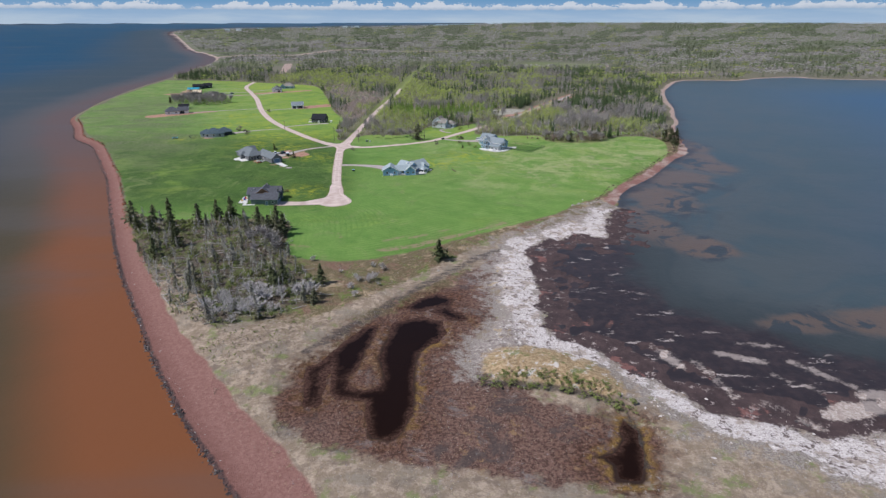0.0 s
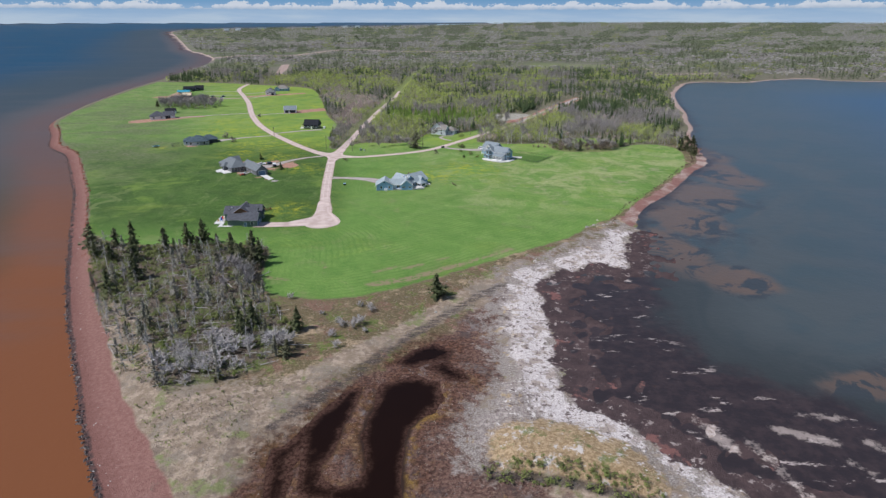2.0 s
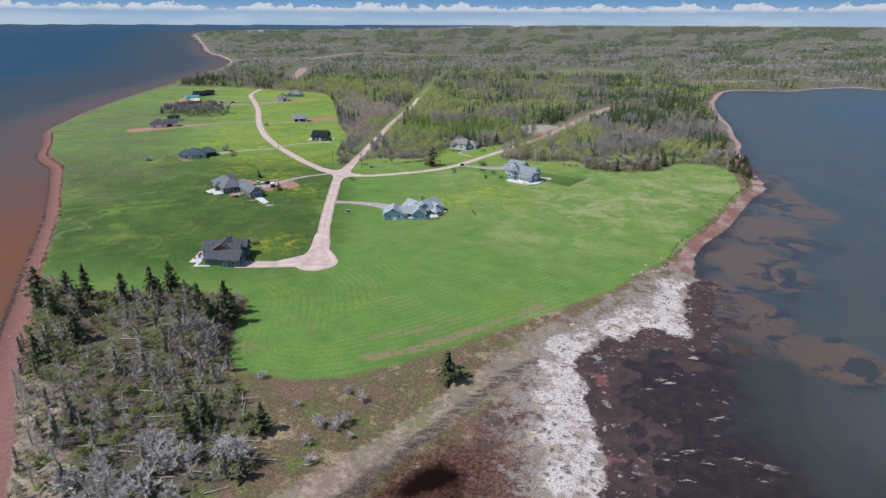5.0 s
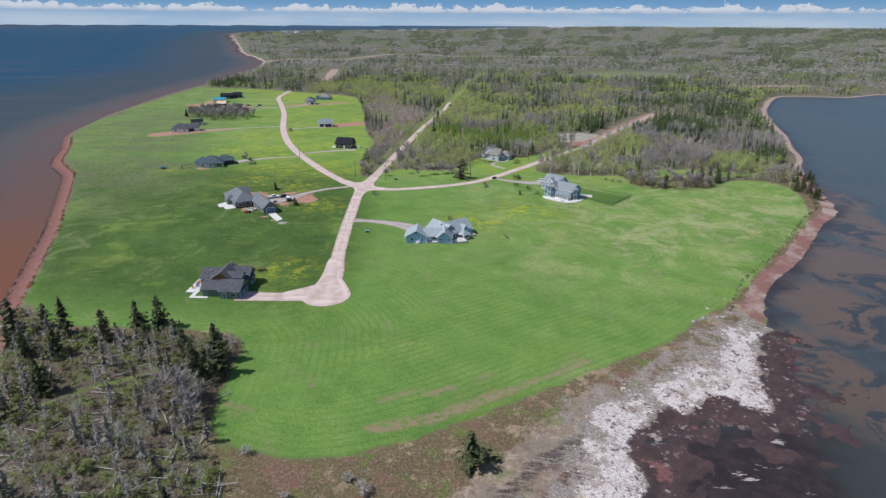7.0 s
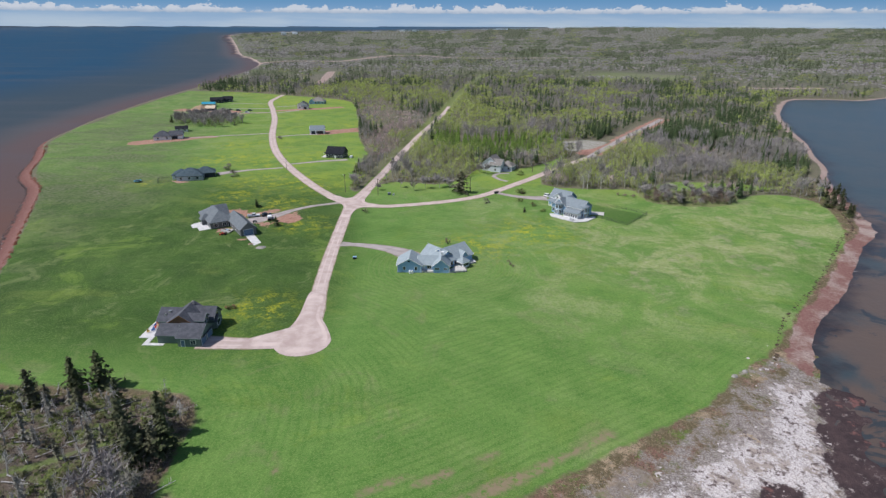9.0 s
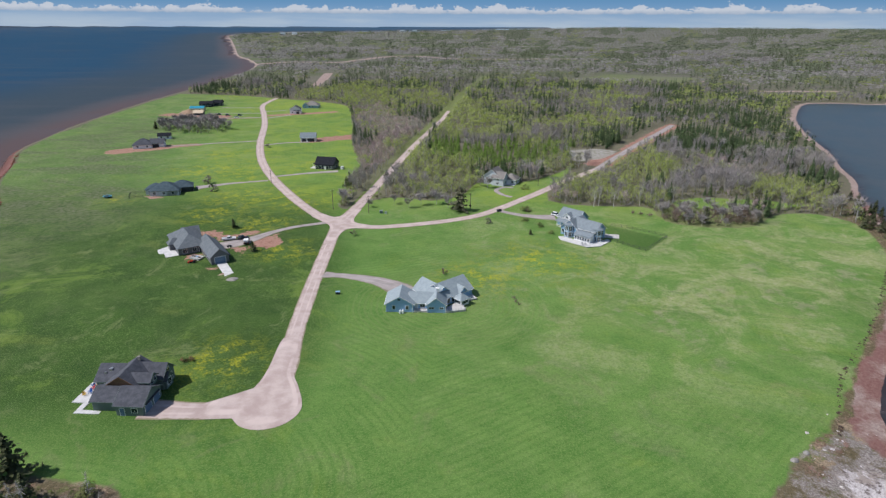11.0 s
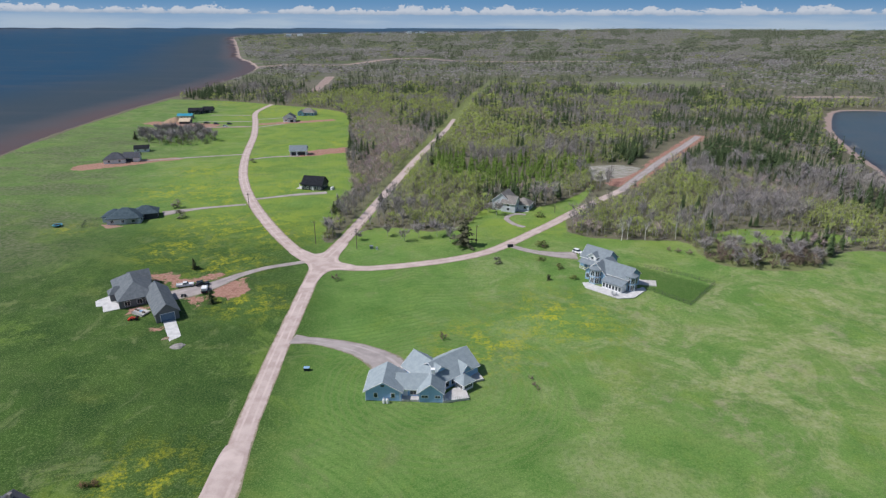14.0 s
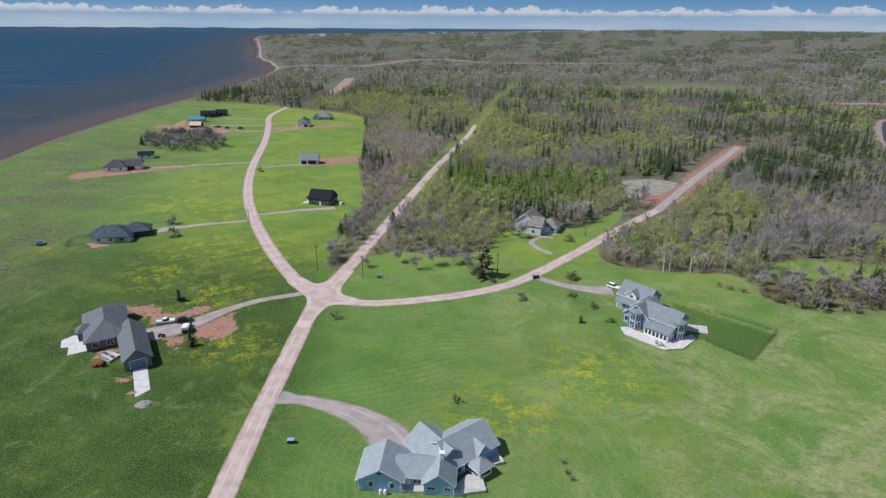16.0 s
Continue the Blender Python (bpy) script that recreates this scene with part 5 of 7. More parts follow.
def grey_house():
    h = house_at(-112, 145, -54, "grey hip-roofed house with a long garage wing and concrete apron")
    W, R = M["wall_grey"], M["roof_grey"]
    # the house's x runs to the south-east
    b = Block(h, 11.9, 6.1, 21.0, 6.8, 3.0, 5.8, W, R, trim="wall_grey")
    b.door("e", 0, 4.0, 2.6, M["garage"], "garage_door", 5)
    b.window("s", -3, 1.0, 1.2, 1.1, 2)
    b.window("s", 3, 1.0, 1.2, 1.1, 2)
    m = Block(h, -4.8, -0.2, 20.4, 11.2, 3.0, 6.5, W, R, hip=True, trim="wall_grey")
    m.window("e", 3.2, 0.7, 1.6, 1.5, 2)
    m.window("e", -0.5, 0.7, 1.6, 1.5, 2)
    m.door("e", -3.2, 1.8, 2.1, M["glass"], "patio_door", 1)
    m.window("s", -4, 0.9, 1.6, 1.4, 2)
    m.window("s", 3, 0.9, 1.6, 1.4, 2)
    q = Block(h, -4.0, -5.4, 4.6, 3.6, 3.0, 4.6, W, R, 90, hip=True, trim="wall_grey")
    q.window("w", 0, 0.8, 1.8, 1.6, 2)
    n = Block(h, -11.8, 2.6, 6.4, 6.2, 3.0, 5.9, W, R, 90, trim="wall_grey")
    n.window("e", 0, 0.9, 1.6, 1.4, 2)
    part("patio", outline_slab([(-19.3, -9.9), (-17.6, -5.6), (0, -5.6), (5.2, -3.7), (5, -10.7), (-0.1, -10.4), (-0.6, -12.3), (-8.2, -12), (-7.9, -10.2)], 0, 0.15), M["concrete"], h, "pale concrete patio")
    part("apron", outline_slab([(22.6, 4.5), (23.0, 8.1), (37.2, 7.4), (37.6, 3.8)], 0, 0.14), M["concrete"], h, "pale concrete apron")
    part("garden_deck", outline_slab([(8.5, -0.9), (12.6, 2.4), (15.2, -0.6), (11.0, -3.0)], 0, 0.5), M["deck"], h, "grey boarded deck with planters")
    for k in range(4):
        part("planter", boxes((-0.5, 0.5, -0.3, 0.3, 0.5, 0.95), m=pose(10 + 1.1 * k, -1.4 + 0.55 * k, 0, 0, 0, 38), bevel=0.04), M["wall_slate"] if k == 2 else M["bark"], h)
    rail = boxes(*[(11.0 + 4.2 * k / 9 - 0.05, 11.0 + 4.2 * k / 9 + 0.05, -3.0 + 2.4 * k / 9 - 0.05, -3.0 + 2.4 * k / 9 + 0.05, 0.5, 1.45) for k in range(10)])
    part("railing", rail, M["deck"], h)


def tower_house():
    h = house_at(50, 166, -43, "blue-grey two-storey house with white-framed bay towers and wide apron")
    W, R = M["wall_slate"], M["roof_mid"]
    a = Block(h, -4.6, 4.8, 10.0, 8.6, 3.8, 7.4, W, R, 90)
    a.window("w", 3.1, 1.0, 1.6, 1.5, 2)
    a.window("n", 0, 1.0, 1.6, 1.4, 2)
    b = Block(h, 1.6, 4.9, 12.0, 8.4, 4.6, 7.6, W, R)
    b.window("n", -3, 1.0, 1.6, 1.4, 2)
    b.window("n", 2, 1.0, 1.6, 1.4, 2)
    b.window("n", 2, 3.4, 1.4, 1.1, 2)
    v = Block(h, 3.6, -0.9, 7.6, 3.6, 2.7, 4.2, M["white"], R, 0, flat=True)
    for k in range(6):
        v.window("s", -3.1 + 1.24 * k, 0.7, 0.9, 1.5, 1)
    bay_tower(h, -4.6, -0.2, 2.3, 5.4, 6.3, W, R)
    bay_tower(h, 7.7, 3.0, 2.1, 5.4, 6.6, W, R)
    g = Block(h, -12.2, 14.0, 10.5, 8.8, 4.2, 7.6, W, R)
    g.door("w", 1.9, 2.7, 2.3, M["white"], "garage_door")
    g.door("w", -1.9, 2.7, 2.3, M["white"], "garage_door")
    g.window("e", 0, 3.8, 1.2, 1.2, 2)
    d = Block(h, -12.4, 10.6, 2.6, 3.4, 5.4, 6.6, M["white"], R, 90, base=3.6)
    d.window("w", 0, 4.2, 1.2, 0.9, 2)
    lk = Block(h, -7.0, 9.6, 7.0, 6.5, 3.2, 6.0, W, R, 90)
    pr = Block(h, -12.6, 8.2, 7.6, 2.6, 2.6, 3.9, W, R, 0, flat=True, base=2.45)
    for k in range(5):
        part("porch_post", boxes((-16.2 + 1.8 * k, -16.0 + 1.8 * k, 7.0, 7.2, 0, 2.5)), M["white"], h)
    part("porch_rail", boxes((-16.2, -8.8, 7.0, 7.1, 0.85, 0.95), (-16.2, -8.8, 7.0, 7.1, 0.2, 0.3)), M["white"], h)
    part("apron", outline_slab([(-7.2, -4.5), (-4.0, -7.3), (9.0, -6.9), (12.4, -2.2), (12.0, 6.4), (10.0, 8.0), (9.0, 4), (7, -2.8), (-6, -2.8)], 0, 0.25), M["concrete"], h, "pale paved terrace")
    part("terrace", outline_slab([(7.8, 9.2), (13.0, 12.0), (10.5, 16.5), (6.5, 13.5), (-1, 12.5), (-1, 9.2)], 0, 0.3), M["deck"], h, "weathered wooden terrace")
    for x, y, t in ((5.6, -5.6, 20), (7.6, -5.4, 80), (6.8, -6.2, 150)):
        m = h.matrix_world @ pose(x, y, 0.25, 0, 0, t)
        c = thing("lounge_chair", m, "dark metal lounge chair on the terrace", "chair", "terrace chairs")
        part("seat", boxes((-0.3, 0.3, -0.5, 0.4, 0.3, 0.36)), M["steel"], c)
        bm = boxes((-0.3, 0.3, 0, 0.05, 0, 0.7))
        bm.transform(pose(0, 0.38, 0.33, -25))
        part("backrest", bm, M["steel"], c)
        for sx in (-0.27, 0.27):
            for sy in (-0.45, 0.35):
                part("leg", boxes((sx - 0.03, sx + 0.03, sy - 0.03, sy + 0.03, 0, 0.3)), M["steel"], c)


def simple_house(x, y, turn, label, blocks, wall, roof, doors=(), pad=None, gap=3.6, trim="white"):
    """A plain house of a few roofed blocks with windows along its sunny sides."""
    h = house_at(x, y, turn, label)
    for bx, by, w, d, eave, ridge, t, hip in blocks:
        b = Block(h, bx, by, w, d, eave, ridge, M[wall], M[roof], t, hip, trim=trim)
        for which, run in (("s", w), ("e", d), ("w", d)):
            for k in range(max(1, int(run / gap))):
                b.window(which, (k + 0.5) * run / max(1, int(run / gap)) - run / 2, 0.9, 1.3, 1.3, 2)
        if eave > 4.2:
            for k in range(max(1, int(w / 3.6))):
                b.window("s", (k + 0.5) * w / max(1, int(w / 3.6)) - w / 2, 3.2, 1.2, 1.1, 2)
    for bx, by, t, w, hgt, col in doors:
        m = pose(bx, by, 0, 0, 0, t)
        part("garage_door", boxes((-w / 2, w / 2, -0.12, 0, 0.02, hgt), m=m, bevel=0.03), M[col], h)
    if pad:
        part("patio", outline_slab(pad[0], 0, 0.14), M[pad[1]], h, "small paved terrace")
    return h


blue_bungalow()
dark_house()
grey_house()
tower_house()
hip_house = simple_house(-163, 229, 14, "low pale bungalow with blue-green hip roofs and brick terrace", [(0, 0, 14, 12, 3, 6.4, 0, True), (-5.5, 2.5, 9, 9, 3, 5.4, 0, True), (4.5, -3.5, 6, 5, 3, 4.9, 0, True)], "wall_pale", "roof_teal",
             (), ([(-9.5, -5), (-2, -7.5), (1, -9.5), (-6, -12), (-12.5, -9.5)], "brick"), trim="roof_teal")
wing = Block(hip_house, 7.5, 4.6, 11, 9, 3, 5.8, M["wall_dark"], M["roof_teal"], 10, True, trim="roof_teal")
wing.door("e", 0, 4.5, 2.3, M["black"], "garage_door")
wing.window("s", 1.5, 0.9, 1.6, 1.3)
chalet = simple_house(-88.5, 292.5, -10, "small black-roofed chalet with white-framed gable porch", [(0, 0, 12, 9.4, 3.4, 7.2, 0, False)], "wall_dark", "roof_black", [(0.6, -4.74, 0, 1.1, 2.1, "white")], ([(-10.2, -3.5), (-6.1, -3.5), (-6.1, 2.2), (-10.2, 2.2)], "concrete"), 2.4, "black")
part("porch_roof", boxes((-8.4, -6.3, -3.2, 3.2, 3.0, 3.16)), M["roof_black"], chalet)
for y in (-3.0, 0.0, 3.0):
    part("post", boxes((-8.3, -8.1, y - 0.1, y + 0.1, 0.1, 3.0)), M["white"], chalet, "white porch post")
part("gable_frame", boxes((-6.12, -6.0, -2.2, -2.0, 3.4, 5.3), (-6.12, -6.0, -0.1, 0.1, 3.4, 6.6), (-6.12, -6.0, 2.0, 2.2, 3.4, 5.3), (-6.12, -6.0, -3.4, 3.4, 3.25, 3.45)), M["white"], chalet, "white-painted timber framing")
simple_house(-236, 352.5, 20, "long white bungalow with a dark hip roof on red soil", [(-3.6, -0.6, 13, 11, 3, 6.6, 0, True), (6.3, 1.2, 9.5, 8.5, 3, 5.9, 0, False)], "wall_white", "roof_slate", [(5.0, -3.07, 0, 4.4, 2.3, "wall_dark")], gap=6.5, trim="roof_slate")
simple_house(-241, 387.5, 24, "small white outbuilding with a black roof", [(0, 0, 9.5, 7, 2.7, 4.6, 0, False)], "wall_white", "roof_black", trim="black")
simple_house(-124, 385, 8, "grey gabled garage house with white side wall and dark doors", [(0, 0, 11.6, 8.4, 3.3, 6.4, 0, False)], "wall_white", "roof_mid", [(-3.2, -4.22, 0, 3.2, 2.5, "wall_dark"), (2.4, -4.22, 0, 5.0, 2.5, "wall_dark")])
simple_house(-176, 537, 6, "white gabled two-storey house with a dark roof", [(0, 0, 9.5, 10.5, 4.6, 7.6, 90, False), (2.5, -3, 7, 7, 2.8, 4.6, 0, False)], "wall_white", "roof_slate", [(3.0, -6.5, 0, 3.0, 2.3, "wall_dark")])
simple_house(-170, 582, 0, "grey house with a broad hip roof beside the woods", [(0, 0, 15, 11, 3.2, 7.0, 0, True), (-6, -4, 6, 6, 3.2, 5.6, 90, False)], "wall_slate", "roof_brown")
simple_house(-286, 582, 10, "long black house with several low gables", [(-2, 0, 14, 8, 3.4, 6.0, 0, False), (8.5, 8, 10, 8, 3.4, 6.2, 0, False), (1, -4, 5, 5, 3, 4.6, 90, False)], "wall_dark", "roof_black", trim="black")
simple_house(18, 259, -22, "two-storey pale house with taupe shingle gables", [(-1, 1, 10, 9.5, 5.0, 8.8, 90, False), (3.2, -2.0, 7, 7, 4.6, 7.6, 0, False), (8, 4.5, 8, 7.5, 3, 5.6, 0, True)], "wall_pale", "roof_brown", [(7.2, 0.7, 0, 3.6, 2.3, "white")],
             ([(4, -3), (12, -1.5), (12, 1.0), (5, 1.0)], "concrete"))


# ---------------------------------------------------------------- trees
class Shape:
    """Points and triangles of one tree, by material."""

    def __init__(self):
        self.parts = {}

    def add(self, key, verts, tris):
        v, f = self.parts.setdefault(key, ([], []))
        f += [tuple(i + len(v) for i in t) for t in tris]
        v += [tuple(p) for p in verts]

    def limb(self, key, p, q, r0, r1, k=4):
        p, q = np.array(p, float), np.array(q, float)
        way = q - p
        way /= np.linalg.norm(way) + 1e-9
        a = np.cross(way, (0.31, 0.52, 0.8))
        a /= np.linalg.norm(a) + 1e-9
        b = np.cross(way, a)
        ring = [(math.cos(6.2832 * i / k), math.sin(6.2832 * i / k)) for i in range(k)]
        v = [p + r0 * (c * a + s * b) for c, s in ring] + [q + r1 * (c * a + s * b) for c, s in ring]
        t = []
        for i in range(k):
            j = (i + 1) % k
            t += [(i, j, k + j), (i, k + j, k + i)]
        self.add(key, v, t)

    def leaf(self, key, c, n, size, rng, long=1.6):
        """One small leaf spray: a kite of two triangles."""
        n = n / (np.linalg.norm(n) + 1e-9)
        a = np.cross(n, rng.normal(size=3))
        a /= np.linalg.norm(a) + 1e-9
        b = np.cross(n, a)
        self.add(key, [c - a * size * long * 0.5, c + b * size * 0.5, c + a * size * long * 0.5, c - b * size * 0.5 + n * size * 0.2], [(0, 1, 2), (0, 2, 3)])


def spruce_shape(rng, tiers, blades, spread=0.2, bare=0.0, key="spruce"):
    """A conifer one metre high: a stem and tiers of drooping sprays."""
    s = Shape()
    s.limb("bark", (0, 0, 0), (0, 0, 0.97), 0.018, 0.003, 3)
    for i in range(tiers):
        u = (i + 0.5) / tiers
        z = 0.1 + 0.88 * u
        reach = (spread * (1 - u) ** 0.8 + 0.018) * (0.72 + 0.5 * rng.rand())
        n = max(3, int(blades * (1 - 0.55 * u)))
        a0 = rng.rand() * 6.28
        for j in range(n):
            if rng.rand() < bare:
                continue
            a = a0 + 6.2832 * j / n + rng.normal() * 0.2
            r = reach * (0.7 + 0.5 * rng.rand())
            dx, dy = math.cos(a), math.sin(a)
            wide = r * 0.48
            z = 0.1 + 0.88 * u + rng.uniform(-0.6, 0.6) * 0.88 / tiers
            top = z + 0.02 + 0.03 * rng.rand()
            tip = (dx * r, dy * r, z - 0.06 * (1 - u) - 0.03 * rng.rand())
            mid = (dx * r * 0.55, dy * r * 0.55, z + 0.005)
            s.add(key, [(0, 0, top + 0.03), (mid[0] - dy * wide, mid[1] + dx * wide, mid[2] - 0.025), tip, (mid[0] + dy * wide, mid[1] - dx * wide, mid[2] - 0.025)], [(0, 1, 2), (0, 2, 3)])
    s.add(key, [(0.02, 0, 0.9), (-0.012, 0.016, 0.9), (-0.012, -0.016, 0.9), (0, 0, 1.02)], [(0, 1, 3), (1, 2, 3), (2, 0, 3)])
    return s


def ragged_spruce(rng, branches, spread=0.2, bare=0.1, key="spruce", reach=0.1):
    """A wind-torn conifer one metre high: a stem, uneven branches and small hanging sprays."""
    s = Shape()
    lean = rng.normal(size=2) * 0.02
    s.limb("bark", (0, 0, 0), (lean[0], lean[1], 0.97), 0.02, 0.004, 5)
    side = rng.rand() * 6.28
    for i in range(branches):
        u = (i + rng.rand()) / branches
        z = reach + (0.97 - reach) * u
        a = i * 2.4 + rng.normal() * 0.4
        r = (spread * (1 - u) ** 0.75 + 0.02) * (0.35 + 0.95 * rng.rand()) * (1 + 0.3 * math.cos(a - side))
        if rng.rand() < bare:
            r *= 0.4
        p = np.array((lean[0] * z, lean[1] * z, z))
        q = p + np.array((math.cos(a) * r, math.sin(a) * r, -0.05 * (1 - u) + 0.02 * rng.normal()))
        s.limb("bark", p, q, 0.004, 0.001, 3)
        for k in range(4):
            f = (0.3, 0.55, 0.8, 1.0)[k]
            c = p + (q - p) * f + rng.normal(size=3) * 0.008
            s.leaf(key, c, np.array((math.cos(a) * 0.5 - 0.2, math.sin(a) * 0.5, 0.8)) + rng.normal(size=3) * 0.45, 0.035 + 0.25 * r * (1.1 - 0.5 * f), rng, 1.7)
    s.leaf(key, np.array((lean[0], lean[1], 0.97)), rng.normal(size=3), 0.03, rng, 2.0)
    return s


def broad_shape(rng, leaves, size, limbs, key="leaf", width=0.3, low=0.3, bark="bark"):
    """A round-crowned tree one metre high: stem, limbs and clumps of leaf sprays with gaps between."""
    s = Shape()
    if limbs:
        s.limb(bark, (0, 0, 0), (0.01, 0.0, 0.7), 0.016, 0.008, 4)
    clumps = []
    for i in range(limbs):
        a = 6.2832 * i / limbs + rng.rand()
        z = low + (0.95 - low) * (i + 0.5) / limbs
        r = width * (0.35 + 0.65 * math.sin(math.pi * min(1, (z - low) / (1 - low) * 0.8 + 0.15))) * (0.7 + 0.5 * rng.rand())
        q = np.array((math.cos(a) * r, math.sin(a) * r, z + 0.06 * rng.rand()))
        s.limb(bark, (0, 0, z * 0.62), q, 0.01, 0.003, 3)
        clumps.append(q)
    clumps.append(np.array((0, 0, 0.9)))
    for _ in range(leaves):
        c = clumps[rng.randint(len(clumps))]
        d = rng.normal(size=3) * np.array((1, 1, 0.75)) * width * 0.34
        s.leaf(key, c * 0.93 + d, d + np.array((-0.06, -0.02, 0.2)), size * (0.6 + 0.8 * rng.rand()), rng)
    return s


def bare_shape(rng, limbs, twigs, key="twig", bark="pale_bark", width=0.28, low=0.3, thick=0.010):
    """A leafless tree one metre high: stem, rising limbs and a haze of thin twigs."""
    s = Shape()
    lean = rng.normal(size=2) * 0.05
    s.limb(bark, (0, 0, 0), (lean[0], lean[1], 0.75), 0.016, 0.006, 3)
    ends = []
    for i in range(limbs):
        a = rng.rand() * 6.2832
        z = low + 0.45 * rng.rand()
        q = np.array((math.cos(a) * width * (0.5 + 0.6 * rng.rand()), math.sin(a) * width * (0.5 + 0.6 * rng.rand()), min(0.98, z + 0.2 + 0.25 * rng.rand())))
        p = np.array((lean[0] * z, lean[1] * z, z))
        s.limb(bark, p, q, 0.008, 0.002, 3)
        ends.append((p, q))
    ends.append((np.array((lean[0], lean[1], 0.5)), np.array((lean[0], lean[1], 0.97))))
    for _ in range(twigs):
        p, q = ends[rng.randint(len(ends))]
        c = p + (q - p) * (0.35 + 0.65 * rng.rand())
        d = rng.normal(size=3) * 0.09 + np.array((0, 0, 0.05)) + (q - p) * 0.12
        e = np.cross(d, np.array((-0.5, -0.2, 0.9)) + 0.6 * rng.normal(size=3))
        e *= thick / (np.linalg.norm(e) + 1e-9)
        s.add(key, [c - e, c + e, c + d * 1.6], [(0, 1, 2)])
    return s


def snag_shape(rng, stubs):
    """A dead conifer one metre high: a grey stem with broken side branches and fine dead twigs."""
    s = Shape()
    lean = rng.normal(size=2) * 0.08
    s.limb("grey_bark", (0, 0, 0), (lean[0], lean[1], 0.95), 0.02, 0.006, 4)
    for _ in range(stubs):
        z, a = 0.15 + 0.8 * rng.rand(), rng.rand() * 6.2832
        r = 0.24 * (1.1 - z) * (0.3 + rng.rand())
        p = np.array((lean[0] * z, lean[1] * z, z))
        q = p + np.array((math.cos(a) * r, math.sin(a) * r, -0.02 + 0.08 * rng.rand()))
        s.limb("grey_bark", p, q, 0.006, 0.002, 3)
        for _ in range(4):
            c = p + (q - p) * (0.3 + 0.7 * rng.rand())
            d = rng.normal(size=3) * 0.05 + (q - p) * 0.2
            e = np.cross(d, np.array((-0.5, -0.2, 0.9)) + 0.6 * rng.normal(size=3))
            e *= 0.006 / (np.linalg.norm(e) + 1e-9)
            s.add("snag_twig", [c - e, c + e, c + d * 1.5], [(0, 1, 2)])
    return s


M["snag_twig"] = leaf_material("grey_lichen_twigs", (0.3, 0.28, 0.26), (0.42, 0.395, 0.375), (0.3, 0.3, 0.24), 0.15)
# Flatter, greyer copies for far trees, with haze put into their colours
M["far_leaf"] = leaf_material("distant_leaves", (0.2, 0.235, 0.085), (0.28, 0.31, 0.125), (0.22, 0.22, 0.13), 0.35)
M["far_spruce"] = leaf_material("distant_conifers", (0.075, 0.1, 0.05), (0.115, 0.14, 0.075), (0.13, 0.145, 0.09), 0.2)
M["far_twig"] = leaf_material("distant_bare_crowns", (0.26, 0.24, 0.24), (0.34, 0.315, 0.315), (0.28, 0.265, 0.22), 0.0)


def stand(name, label, shapes, places, kind="stuff", category="trees"):
    """Many trees as one mesh: rows of (x, y, height, turn, shape index, breadth)."""
    rng = np.random.RandomState(len(places))
    places = np.asarray(places)
    ground = ground_z(places[:, 0], places[:, 1])[0]
    keys = sorted({k for s in shapes for k in s.parts})
    verts, faces, tint, slots, base = [], [], [], [], 0
    for index, s in enumerate(shapes):
        rows = places[:, 4] == index
        if not rows.any():
            continue
        p, g = places[rows], ground[rows]
        t = rng.rand(len(p))
        c, sn = np.cos(p[:, 3]), np.sin(p[:, 3])
        for key, (v, f) in s.parts.items():
            v, f = np.array(v), np.array(f)
            wide = p[:, 2] * p[:, 5]
            x = (v[None, :, 0] * c[:, None] - v[None, :, 1] * sn[:, None]) * wide[:, None] + p[:, 0:1]
            y = (v[None, :, 0] * sn[:, None] + v[None, :, 1] * c[:, None]) * wide[:, None] + p[:, 1:2]
            z = v[None, :, 2] * p[:, 2:3] + g[:, None] - 0.05
            verts.append(np.stack([x, y, z], -1).reshape(-1, 3))
            faces.append((f[None] + base + (np.arange(len(p)) * len(v))[:, None, None]).reshape(-1, 3))
            tint.append(np.repeat(t, len(v)))
            slots.append(np.full(len(p) * len(f), keys.index(key)))
            base += len(p) * len(v)
    v, f = np.vstack(verts), np.vstack(faces)
    me = bpy.data.meshes.new(name)
    me.vertices.add(len(v))
    me.vertices.foreach_set("co", v.ravel())
    me.loops.add(len(f) * 3)
    me.loops.foreach_set("vertex_index", f.ravel().astype(np.int32))
    me.polygons.add(len(f))
    me.polygons.foreach_set("loop_start", np.arange(0, len(f) * 3, 3, dtype=np.int32))
    for key in keys:
        me.materials.append(M[key])
    me.polygons.foreach_set("material_index", np.concatenate(slots).astype(np.int32))
    me.update(calc_edges=True)
    a = me.attributes.new("tint", "FLOAT", "POINT")
    a.data.foreach_set("value", np.concatenate(tint).astype(np.float32))
    return tagged(new(name, me), label, category, kind=kind)


def tree_thing(name, shape, x, y, height, turn, label, breadth=1.0, group="", category="tree", crown="crown"):
    """A single tree as a thing with its trunk and crown as parts."""
    t = thing(name, pose(x, y, on_ground(x, y, -0.05), 0, 0, turn) @ Matrix.Diagonal((1, 1, 1, 1)), label, category, group)
    for key, (v, f) in shape.parts.items():
        v = np.array(v) * (height * breadth, height * breadth, height)
        me = bpy.data.meshes.new("trunk" if "bark" in key else crown)
        me.from_pydata(v.tolist(), [], f)
        me.materials.append(M[key])
        a = me.attributes.new("tint", "FLOAT", "POINT")
        a.data.foreach_set("value", np.full(len(v), random.random(), np.float32))
        ob = new(me.name.split(".")[0], me)
        ob.parent = t
    return t


R = np.random.RandomState(11)


